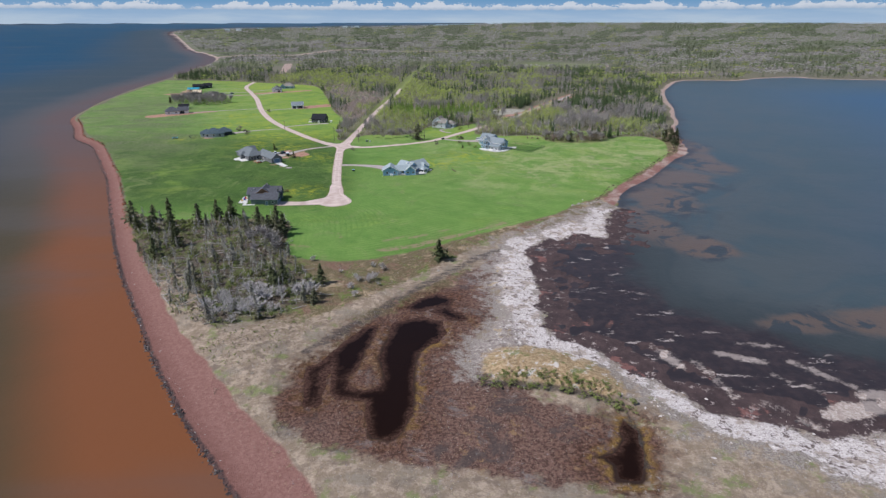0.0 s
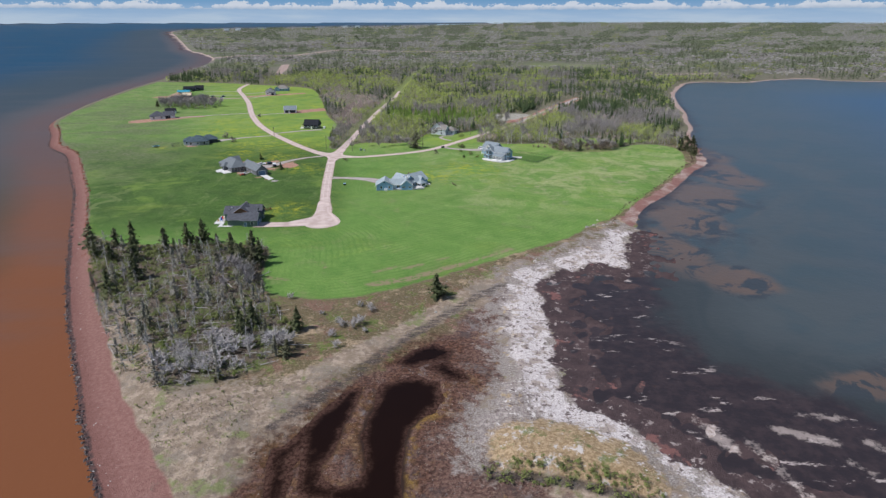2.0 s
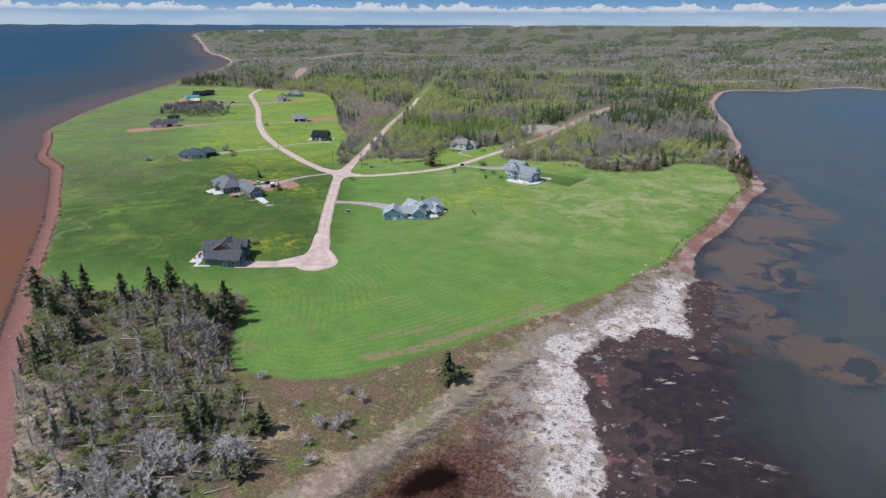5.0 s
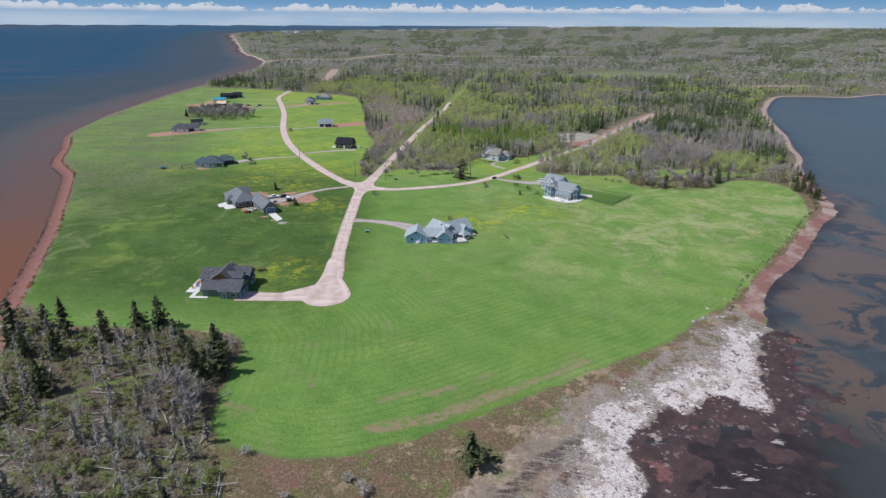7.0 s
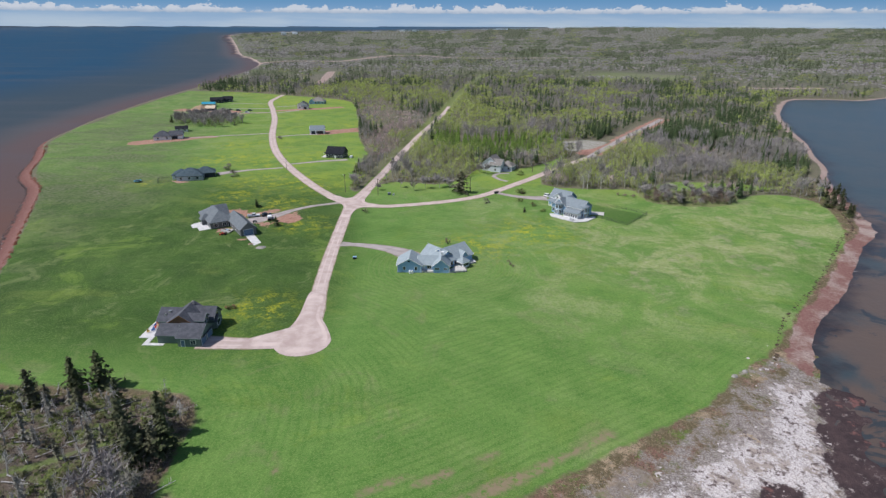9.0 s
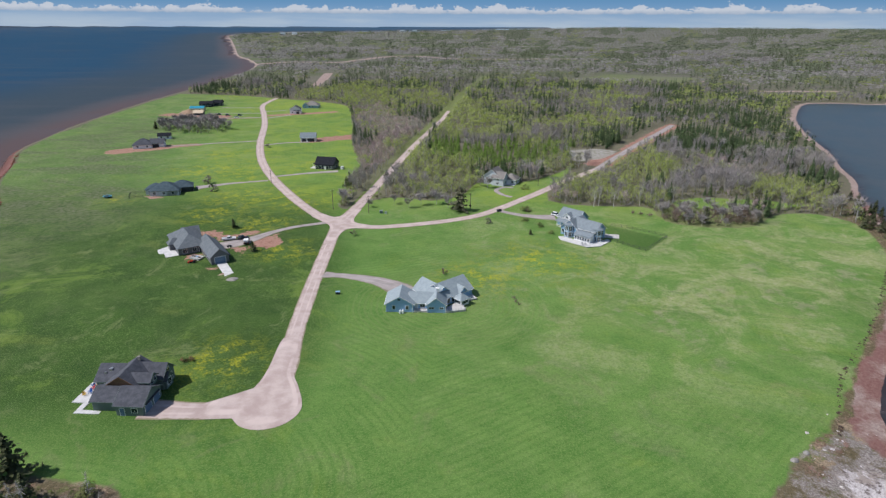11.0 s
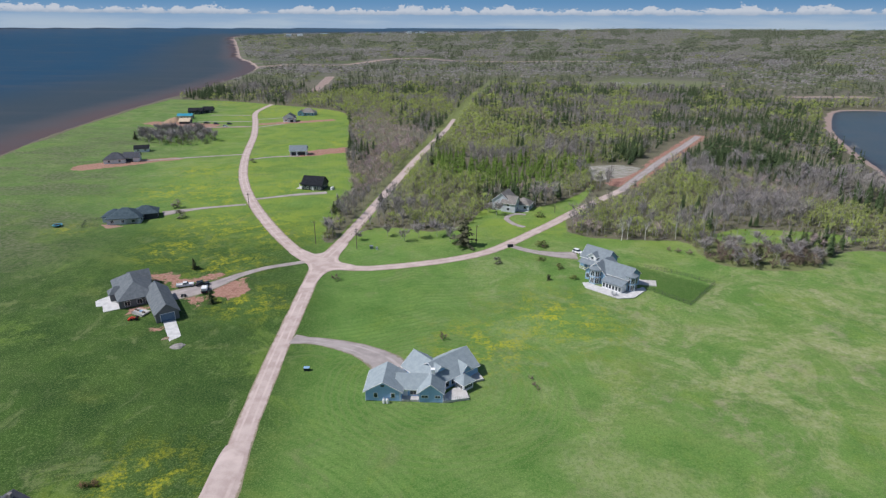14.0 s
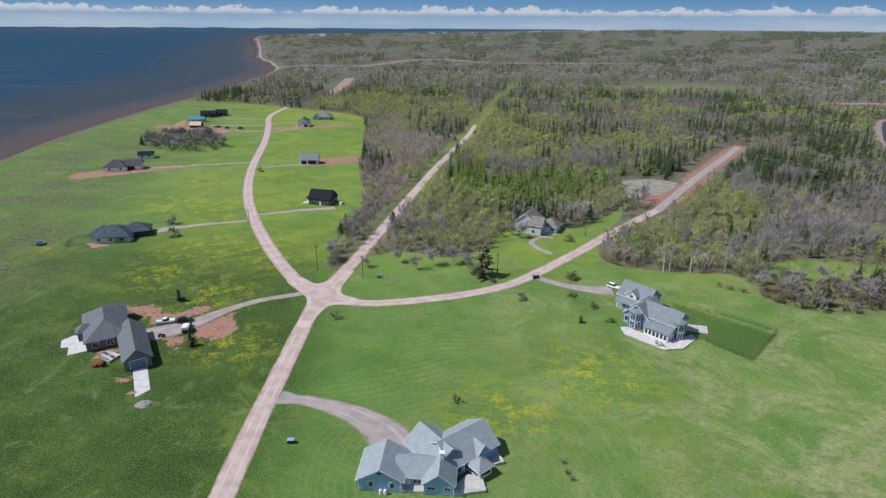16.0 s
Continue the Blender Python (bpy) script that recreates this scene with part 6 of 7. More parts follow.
def clear_of_roads(x, y):
    ok = np.ones(len(x), bool)
    for line, w in (([(-58.5, 182), (-54.3, 207.8), (-47.8, 274.6), (-36.6, 390.6), (-23.2, 501.9), (-6.8, 689.7), (35, 1022)], 5.9),
                    ([(34, 229), (55.3, 259.8), (84.7, 298.5), (120.1, 361.4), (150, 412), (190, 480)], 8.0)):
        d, _ = to_line(x, y, spline(line, 10))
        ok &= d > w
    d, _ = to_line(x, y, np.array([(95, 322), (185, 472)], float))
    ok &= d > 13
    ok &= to_ring(x, y, np.array([(72, 318), (96, 330), (112, 358), (98, 366), (76, 362)], float)) > 1
    d, _ = to_line(x, y, np.array([(-222, 800), (-236, 915), (-256, 1050)], float))
    ok &= d > 20
    d, _ = to_line(x, y, CREEK)
    ok &= (d > 20) & (to_line(x, y + 34, CREEK)[0] > 40)
    d, _ = to_line(x, y, np.array([(405, 790), (515, 797)], float))
    ok &= (d > 16) & (to_line(x, y + 34, np.array([(405, 790), (515, 797)], float))[0] > 36)
    return ok & (to_ring(x, y, np.array([(150, 930), (330, 900), (420, 1010), (260, 1080)], float)) > 0)


def scatter(x0, x1, y0, y1, gap):
    nx, ny = int((x1 - x0) / gap), int((y1 - y0) / gap)
    gx, gy = np.meshgrid(np.linspace(x0, x1, nx), np.linspace(y0, y1, ny))
    x, y = gx.ravel() + R.uniform(-0.5, 0.5, gx.size) * gap, gy.ravel() + R.uniform(-0.5, 0.5, gx.size) * gap
    return x, y


def wooded(x, y):
    ds, ss = to_line(x, y, SEA)
    db, sb = to_line(x, y, BAY)
    lawn = to_ring(x, y, LAWN)
    return (-ds * ss > 16) & (db * sb > 9 + 4 * (y < 260)) & (lawn > 0.4) & (y > 185) & (to_ring(x, y, CLEARING) > 0.5) & (to_ring(x, y, np.array(THICKET, float)) > 0) & clear_of_roads(x, y)


ZONES = [  # (x, y, half width, half depth, kind, weight): where one sort of tree prevails
    (25, 335, 42, 50, 4, 5.0), (-14, 368, 16, 34, 4, 3.6), (72, 370, 26, 34, 4, 3.0), (110, 280, 14, 16, 4, 2.4), (140, 330, 16, 20, 4, 2.3), (90, 520, 60, 30, 4, 1.7), (-60, 900, 260, 70, 4, 1.9), (150, 820, 300, 50, 4, 1.6),
    (-80, 470, 34, 80, 3, 2.3), (-62, 320, 16, 70, 0, -1.6), (-46, 300, 14, 80, 0, -1.8), (-18, 285, 18, 60, 0, -1.0), (-18, 280, 16, 50, 1, 0.9), (-100, 640, 40, 90, 3, 1.2), (-88, 530, 26, 60, 3, 1.0), (-126, 590, 10, 50, 1, 1.6), (-120, 545, 7, 40, 0, 2.2), (54, 230, 14, 14, 0, -1.8), (54, 230, 12, 12, 2, 0.8), (-62, 330, 16, 80, 3, 1.9), (-58, 420, 18, 60, 3, 1.6), (-96, 400, 8, 26, 0, 2.4), (175, 300, 44, 30, 3, 1.5), (120, 228, 60, 10, 3, 0.9), (60, 228, 16, 10, 3, 0.9), (130, 262, 50, 16, 2, 0.6), (80, 232, 30, 12, 1, 0.8), (200, 330, 36, 50, 2, 1.1), (96, 252, 10, 8, 0, 1.6), (-12, 226, 22, 10, 3, 0.8), (20, 283, 26, 9, 3, 1.3), (25, 300, 45, 22, 0, -1.6), (25, 312, 36, 14, 4, 1.6),
    (-56, 360, 9, 14, 1, 3.2), (-92, 450, 7, 14, 1, 3.0), (-70, 410, 8, 14, 1, 2.6), (-108, 505, 6, 22, 1, 2.6), (-66, 300, 6, 8, 1, 2.4), (-82, 405, 9, 22, 1, 1.4), (-53, 640, 70, 60, 1, 0.9), (4, 560, 18, 120, 1, 2.6), (-56, 560, 22, 70, 1, 0.8), (-32, 520, 7, 90, 0, 1.2), (-140, 700, 100, 40, 1, 1.2), (104, 286, 30, 26, 1, 1.3), (-20, 240, 26, 24, 1, 1.0), (90, 470, 60, 40, 1, 0.9), (160, 610, 60, 40, 1, 0.9),
    (96, 540, 50, 26, 0, 1.0), (-330, 742, 90, 26, 0, 1.6), (-280, 880, 120, 60, 0, 1.5), (-60, 940, 220, 50, 0, 1.2), (300, 790, 260, 40, 0, 1.2), (120, 395, 14, 40, 0, 1.3), (215, 260, 16, 40, 0, 1.4), (180, 420, 60, 60, 0, 0.8), (240, 560, 80, 80, 0, 0.8), (260, 420, 26, 90, 0, 0.9), (170, 440, 30, 40, 0, 0.7),
    (68, 630, 40, 30, 2, 1.5), (67, 385, 26, 12, 2, 1.7), (200, 345, 46, 50, 2, 1.2), (90, 730, 90, 40, 2, 1.1), (250, 620, 60, 50, 2, 1.0), (150, 1120, 500, 60, 2, 1.0), (-380, 1900, 300, 300, 2, 0.8)]


def kinds(x, y):
    """Which sort of tree grows where: 0 conifer, 1 in leaf, 2 bare grey, 3 bare brown, 4 young conifer."""
    r = np.hypot(x, y)
    far = r > 850
    u, v = np.where(far, 70 * x / r, x / 24), np.where(far, 28000 / r, y / 24)
    n = len(x)
    score = np.zeros((5, n))
    for k in range(3):
        score[k] = 1.3 * lumps(u, v, 7.0, 3 + k) + 1.0 * lumps(u, v, 2.6, 13 + k) + np.where(far, 0.16, 0.36) * R.normal(size=n)
    score[0] += 0.1
    score[0] += 0.45 * blend(r, 750, 1300) - 0.75 * blend(y, 330, 260) * (x > 40)
    score[1] += 0.25 - 0.45 * blend(r, 750, 1300)
    score[2] += 0.0 + 0.5 * blend(r, 750, 1300)
    score[3] = -0.7 + 0.4 * R.normal(size=n)
    score[4] = -2.2 + 0.4 * R.normal(size=n)
    for cx, cy, a, b, kind, w in ZONES:
        score[kind] += w * np.exp(-(((x - cx) / a) ** 2 + ((y - cy) / b) ** 2))
    return score.argmax(0)


def build_woods():
    def shapes(level):
        rng = np.random.RandomState(40 + level)
        if level == 0:
            return [spruce_shape(rng, 11, 8) for _ in range(4)] + [broad_shape(rng, 125, 0.05, 8, width=0.24, low=0.22, bark="pale_bark") for _ in range(4)] + [bare_shape(rng, 9, 105, thick=0.0095, width=0.23) for _ in range(4)] \
                + [bare_shape(rng, 9, 110, "brown_twig", thick=0.011, width=0.26) for _ in range(3)] + [spruce_shape(rng, 8, 7, 0.25, 0.0, "young_needles") for _ in range(2)]
        if level == 1:
            return [spruce_shape(rng, 7, 6) for _ in range(4)] + [broad_shape(rng, 40, 0.1, 2, bark="pale_bark") for _ in range(4)] + [bare_shape(rng, 4, 44, thick=0.015) for _ in range(4)] \
                + [bare_shape(rng, 4, 44, "brown_twig", thick=0.015) for _ in range(3)] + [spruce_shape(rng, 5, 6, 0.25, 0.0, "young_needles") for _ in range(2)]
        if level == 2:
            return [spruce_shape(rng, 4, 4, 0.24, key="far_spruce") for _ in range(4)] + [broad_shape(rng, 24, 0.12, 0, "far_leaf") for _ in range(4)] + [broad_shape(rng, 24, 0.115, 0, "far_twig") for _ in range(4)] \
                + [broad_shape(rng, 20, 0.15, 0, "brown_twig") for _ in range(3)] + [spruce_shape(rng, 4, 4, 0.25, 0.0, "young_needles") for _ in range(2)]
        return [broad_shape(rng, 12, 0.17, 0, "far_spruce", 0.42) for _ in range(4)] + [broad_shape(rng, 12, 0.17, 0, "far_leaf", width=0.45) for _ in range(4)] + [broad_shape(rng, 12, 0.17, 0, "far_twig", 0.45) for _ in range(4)] \
            + [broad_shape(rng, 10, 0.215, 0, "brown_twig", 0.45) for _ in range(3)] + [broad_shape(rng, 12, 0.17, 0, "far_spruce", 0.42) for _ in range(2)]

    for level, (x0, x1, y0, y1, gap, near, far) in enumerate([(-140, 240, 185, 480, 4.4, 0, 430), (-430, 520, 300, 1150, 6.2, 430, 900), (-1500, 1700, 560, 2100, 11.5, 900, 2100), (-1400, 3800, 1200, 4680, 18.5, 2100, 4690)]):
        x, y = scatter(x0, x1, y0, y1, gap)
        far_off = np.hypot(x, y)
        keep = (far_off >= near) & (far_off < far) & (np.abs(x) < 0.95 * y + 200)
        x, y = x[keep], y[keep]
        ok = wooded(x, y)
        x, y = x[ok], y[ok]
        kind = kinds(x, y)
        first, count = np.array([0, 4, 8, 12, 15]), np.array([4, 4, 4, 3, 2])
        index = first[kind] + (R.rand(len(x)) * count[kind]).astype(int)
        tall_by = np.array([12.5, 9.5, 10.5, 7.0, 9.0])[kind] * (0.6 + 0.55 * R.rand(len(x)))
        tall_by *= 0.85 + 0.2 * lumps(x, y, 70, 21)
        tall_by = np.clip(tall_by, 2.5, 13) * (1.0, 1.0, 0.85, 0.65)[level]
        wide = np.array([0.9, 1.05, 1.0, 1.15, 1.0])[kind] * (1.0, 1.1, 1.75, 2.6)[level] * (0.8 + 0.4 * R.rand(len(x)))
        stand("woodland", "mixed spring woodland of dark spruce, fresh green and bare grey trees", shapes(level), np.stack([x, y, tall_by, R.rand(len(x)) * 6.28, index, wide], 1))
        print("woodland", level, len(x))


build_woods()


# ---------------------------------------------------------------- single trees and shrubs
def templates(make, count, seed):
    rng = np.random.RandomState(seed)
    return [make(rng) for _ in range(count)]


SPRUCE = templates(lambda r: ragged_spruce(r, 120, 0.24, 0.3, "torn_needles"), 6, 3)
THIN_SPRUCE = templates(lambda r: ragged_spruce(r, 70, 0.17, 0.35, "old_needles", 0.2), 4, 4)
BARE = templates(lambda r: bare_shape(r, 12, 230, width=0.34, thick=0.017), 4, 5)
BUSH = templates(lambda r: bare_shape(r, 16, 420, "silver_twig", "grey_bark", 0.6, 0.05, 0.024), 4, 6)
BROWN = templates(lambda r: bare_shape(r, 14, 380, "dark_twig", "bark", 0.6, 0.05, 0.014), 3, 16)
BROWN_TREE = templates(lambda r: bare_shape(r, 12, 220, "brown_twig", "bark", 0.32, 0.2, 0.016), 3, 15)
SHRUB = templates(lambda r: broad_shape(r, 150, 0.13, 8, "shrub_leaf", 0.5, 0.1), 3, 7)
SNAG = templates(lambda r: snag_shape(r, 26), 6, 8)
M["torn_needles"] = leaf_material("wind_torn_spruce_needles", (0.055, 0.07, 0.034), (0.115, 0.13, 0.062), (0.17, 0.16, 0.11), 0.25)
M["old_needles"] = leaf_material("grey_green_lichened_needles", (0.15, 0.15, 0.1), (0.25, 0.24, 0.18), (0.32, 0.3, 0.27), 0.2)
M["silver_twig"] = leaf_material("silver_grey_twigs", (0.4, 0.375, 0.37), (0.52, 0.495, 0.49), (0.42, 0.39, 0.37), 0.0)
M["dark_twig"] = leaf_material("dark_brown_twigs", (0.18, 0.135, 0.11), (0.27, 0.205, 0.17), (0.22, 0.19, 0.12), 0.0)
M["shrub_leaf"] = leaf_material("shrub_leaves", (0.13, 0.17, 0.05), (0.21, 0.245, 0.08), (0.16, 0.14, 0.085), 0.3)
M["red_leaf"] = leaf_material("russet_leaves", (0.2, 0.1, 0.06), (0.26, 0.15, 0.09), (0.18, 0.13, 0.07), 0.2)
KEPT = {}


def grow(kind, pool, x, y, height, label, breadth=1.0, group="", category="tree", index=None):
    """A tree of one of the pool's shapes; repeats share their meshes."""
    i = R.randint(len(pool)) if index is None else index
    key = (kind, i)
    turn = R.rand() * 360
    m = pose(x, y, on_ground(x, y, -0.05), 0, 0, turn)
    if key not in KEPT:
        KEPT[key] = tree_thing(kind, pool[i], 0, 0, 1.0, 0, label, 1.0, group, category, "crown" if category == "tree" else "foliage")
        ob = KEPT[key]
        ob.matrix_basis = m @ Matrix.Diagonal((height * breadth, height * breadth, height, 1))
        return ob
    ob = copy_thing(KEPT[key], m)
    ob.matrix_basis = m @ Matrix.Diagonal((height * breadth, height * breadth, height, 1))
    return tagged(ob, label, category, group)


def inside_ring(ring, count, gap):
    """Random places within a plan outline, kept apart."""
    ring = np.array(ring, float)
    lo, hi = ring.min(0), ring.max(0)
    out = []
    for _ in range(count * 30):
        p = lo + R.rand(2) * (hi - lo)
        if inside(p[:1], p[1:], ring)[0] and all((p[0] - q[0]) ** 2 + (p[1] - q[1]) ** 2 > gap * gap for q in out):
            out.append(p)
            if len(out) == count:
                break
    return out


for x, y, h in [(-134, 10, 11), (-117, 9, 12), (-103, 6, 10.5), (-97, 12.4, 10), (-91, 14, 11), (-73, -7, 12.5), (-67, -4, 12), (-62.8, -9, 10), (-68, -14, 11), (-71, -10, 9), (-65, -11, 8.5), (-109, -31, 9), (-104, -21, 10), (-53.5, -59, 8.5),
                (-55, -65.5, 7.5), (-57, -61, 7.5), (-40, -61, 7.5), (-126, 13, 8), (-112, -3, 9), (-120, -4, 8), (-128, 1, 7), (-40, -76, 5.5), (-84, 8, 7), (-90, 4, 7.5)]:
    grow("spruce_tree", SPRUCE, x, y, h, "dark green spruce at the edge of the wind-torn copse", 1.05 + 0.3 * R.rand(), "copse spruces")
for x, y in inside_ring(COPSE, 60, 3.4):
    grow("lichened_spruce", THIN_SPRUCE, x, y, 4.5 + 4 * R.rand(), "half-dead spruce grey with lichen in the copse", 1.0, "dying spruces")
for x, y in [*inside_ring(COPSE, 105, 2.4), *inside_ring([(-112, -34), (-84, -28), (-58, -40), (-46, -60), (-60, -88), (-74, -93), (-92, -64)], 45, 2.4)]:
    grow("dead_snag", SNAG, x, y, 3.5 + 4.5 * R.rand() ** 1.3, "bare grey dead spruce standing in the copse", 1.0 + 0.25 * R.rand(), "standing dead trees")
for x, y in inside_ring([(-70, -14), (-62, -20), (-60, -34), (-68, -36), (-74, -24)], 9, 2.5):
    grow("bare_birch", BARE, x, y, 5 + 2.5 * R.rand(), "slender leafless birch beside the meadow", 1.0, "copse birches")
for x, y in inside_ring([(-64, -62), (-45, -66), (-50, -80), (-66, -90), (-78, -76)], 22, 3.0):
    grow("grey_bush", BUSH, x, y, 2.0 + 1.8 * R.rand(), "dense grey leafless bush on the heath", 1.0 + 0.4 * R.rand(), "grey bushes", "bush")
for x, y, h in [(-42, -71.5, 5.6), (-45, -70, 4.6), (-51.6, -71, 3.4), (-61.4, -69.5, 3.2), (-71, -72.7, 3.4), (-22.5, -47, 1.8), (-18.8, -50.2, 2.4), (-27.3, -60, 2.6), (-23.6, -60.9, 2.8), (-21.8, -58.6, 2.9), (-29.1, -66.1, 2.2), (-27.2, -72.4, 2.0), (-46, -40, 2.0), (-34, -52, 1.4), (-20, -64, 1.5)]:
    grow("grey_bush", BUSH, x, y, h, "rounded silver-grey leafless bush on the heath", 1.0, "grey bushes", "bush")
for x, y in inside_ring(COPSE, 95, 2.8):
    grow("green_shrub", SHRUB, x, y, 1.0 + 1.6 * R.rand(), "low olive-green shrub among the dead trees", 1.1, "copse shrubs", "bush")

# fallen trunks
rng_log = np.random.RandomState(9)
for x, y in [*inside_ring(COPSE, 120, 1.8), (-48, -70), (-44, -69)]:
    length = 3.5 + 5.5 * rng_log.rand()
    s = Shape()
    s.limb("grey_bark", (0, 0, 0.25), (length, 0, 0.4 + 0.5 * rng_log.rand()), 0.16, 0.05, 6)
    log = thing("fallen_log", pose(x, y, on_ground(x, y), 0, 0, -20 + 70 * rng_log.rand() + 90 * (rng_log.rand() < 0.25)), "weathered grey fallen trunk in the copse", "log", "fallen trunks")
    v, f = s.parts["grey_bark"]
    mesh_object("trunk", [tuple(map(float, p)) for p in v], f, M["grey_bark"], log)
    for k in range(6):
        t = Shape()
        u = length * (0.3 + 0.65 * rng_log.rand())
        a = rng_log.rand() * 3.1
        t.limb("b", (u, 0, 0.35), (u + 0.4, math.cos(a) * (0.5 + rng_log.rand()), 0.35 + math.sin(a) * (0.5 + rng_log.rand())), 0.05, 0.015, 3)
        v, f = t.parts["b"]
        mesh_object("branch", [tuple(map(float, p)) for p in v], f, M["grey_bark"], log)

grow("spruce_tree", SPRUCE, 2.2, -41.0, 8.4, "single bushy spruce between meadow and marsh", 1.75, index=1)
grow("spruce_tree", SPRUCE, -2.0, 204, 12.0, "tall dark spruce on the lawn by the lane", 1.6, index=2)
for x, y, h, b in [(-45, 257, 8, 1.4), (-66, 251, 8, 1.2), (-67, 246, 6, 1.2), (-104, 171.5, 4.6, 1.3), (-85.7, 143, 4.6, 1.4), (29.6, 169.5, 2.6, 1.6), (113, 190, 8, 1.4), (187, 172, 7, 1.3), (190, 182, 6, 1.3), (184, 186, 6.5, 1.2), (141, 210, 7, 1.2), (146, 213, 7.5, 1.2)]:
    grow("spruce_tree", SPRUCE, x, y, h, "spruce standing alone on the open grass", b, "lawn spruces")
for x, y, h in [(-8, 207, 6), (-14, 214, 6.5), (-28, 208, 5), (-22, 212, 6), (-62, 214, 6), (-64, 222, 5), (-48, 209, 4), (13, 248, 6.5), (9, 252, 5), (-36, 214, 4.5)]:
    grow("bare_tree", BARE, x, y, h, "spreading leafless tree on the lawn", 1.4, "lawn trees")
for x, y, h, b in [(31, 205, 2.4, 2.0), (29, 189.5, 1.4, 2.2), (35, 181, 2.0, 1.4), (39, 171, 1.8, 1.2), (106, 196, 2.5, 2.0), (60, 262, 2.5, 1.6), (34, 246, 2.4, 1.6)]:
    grow("garden_shrub", SHRUB, x, y, h, "rounded dark olive garden shrub on grass", b, "garden shrubs", "bush")
ROUND = templates(lambda r: broad_shape(r, 260, 0.1, 10, "old_needles", 0.42, 0.1), 3, 27)
for x, y, h, b in [(-139, 233, 4.4, 1.0), (-148.7, 250.5, 4.4, 1.0), (-147.5, 356.5, 3.2, 1.1), (11.3, 184, 2.8, 1.1)]:
    grow("garden_conifer", ROUND, x, y, h, "rounded dark conifer standing on mown grass", b, "garden conifers", index=int(h * 10) % 3)
for x, y, h in [(-48, 164.4, 2.6), (-6.8, 123.3, 2.2), (31.5, 203, 2.0), (86, 201, 2.0), (90, 199, 2.2), (83, 203, 1.8), (100, 192, 3.0), (106, 188, 3.0), (118, 187, 3.5), (111, 192, 4.0), (124, 190, 4), (129, 193, 4), (96, 196, 2.4)]:
    grow("brown_bush", BROWN, x, y, h, "brown leafless bush on the grass", 1.1, "brown bushes", "bush")
for x, y in ((-75.9, 59.1), (-74.2, 59.6)):
    s = broad_shape(np.random.RandomState(int(-x * 10)), 90, 0.2, 6, "red_leaf", 0.6, 0.08)
    tree_thing("ornamental_shrub", s, x, y, 1.3, 0, "tawny ornamental shrub by the dark house", 1.0, "ornamental shrubs", "bush", "foliage")
M["birch_bark"] = plain("white_birch_bark", (0.6, 0.58, 0.55), 0.85, spread=0.3, scale=1.5)
BIRCH = templates(lambda r: bare_shape(r, 7, 60, "twig", "birch_bark", 0.22, 0.35, 0.008), 4, 61)
for x, y in [(66.4, 214.8), (69.1, 216.1), (76.4, 214.8), (90.2, 217.3), (103.5, 222.8), (108.3, 222.3), (95.8, 217.9)]:
    grow("pale_birch", BIRCH, x, y, 9.5 + 2.5 * R.rand(), "tall leafless birch with white limbs at the wood's edge", 1.1, "edge birches")
for x, y in inside_ring(THICKET, 26, 3.0):
    grow("bare_tree", BROWN_TREE, x, y, 3.5 + 2.5 * R.rand(), "leafless brown tree in a thicket on the grass", 1.3, "thicket trees")
for x, y in inside_ring(THICKET, 34, 2.6):
    grow("brown_bush", BROWN, x, y, 2.4 + 2.6 * R.rand(), "tall brown leafless bush in a thicket on the grass", 0.9, "brown bushes", "bush")
GROVE = np.array([(-272, 440), (-266, 426), (-240, 413), (-213, 406), (-204, 430), (-212, 455), (-240, 470), (-266, 462)], float)
LEAFY = templates(lambda r: broad_shape(r, 90, 0.06, 9, "leaf", 0.26, 0.2, "pale_bark"), 3, 28)
for x, y in inside_ring(GROVE, 66, 3.9):
    grow("bare_tree", (BROWN_TREE, BIRCH, LEAFY, BROWN_TREE)[int(R.rand() * 4)], x, y, 5.5 + 3.5 * R.rand(), "slender spring tree in the grove among the houses", 1.15, "grove trees")
for x, y in [(-273, 436), (-270, 431), (-236, 468), (-232, 466)]:
    grow("spruce_tree", SPRUCE, x, y, 6.5, "spruce at the rim of the grove", 1.2, "lawn spruces")

# low growth that nobody could count
rng_low = np.random.RandomState(21)
low_shapes = [broad_shape(rng_low, 30, 0.15, 0, "shrub_leaf", 0.6, 0.1) for _ in range(3)] + [bare_shape(rng_low, 3, 44, "twig", "pale_bark", 0.7, 0.05, 0.02) for _ in range(3)] + [bare_shape(rng_low, 2, 26, "straw_blade", "bark", 0.7, 0.02, 0.02) for _ in range(2)] + [bare_shape(rng_low, 3, 44, "dark_twig", "bark", 0.7, 0.05, 0.02) for _ in range(2)]
M["straw_blade"] = leaf_material("dry_grass_blades", (0.34, 0.27, 0.17), (0.47, 0.39, 0.26), (0.24, 0.22, 0.11), 0.1)
for s in low_shapes[6:8]:
    s.parts.pop("bark", None)
rows = []
EDGE = LAWN[(LAWN[:, 1] > 186) & (LAWN[:, 0] > -140) & (LAWN[:, 1] < 600)]
for k in range(2600):
    p = EDGE[rng_low.randint(len(EDGE))] + rng_low.normal(size=2) * 3.2
    if to_ring(p[:1], p[1:], LAWN)[0] > 0.2 and clear_of_roads(p[:1], p[1:])[0]:
        rows.append(np.array([[*p, 0.6 + 2.0 * rng_low.rand() ** 2, rng_low.rand() * 6.28, (0, 1, 8, 9, 8, 3, 9)[rng_low.randint(7)], 0.9 + 0.6 * rng_low.rand()]]))
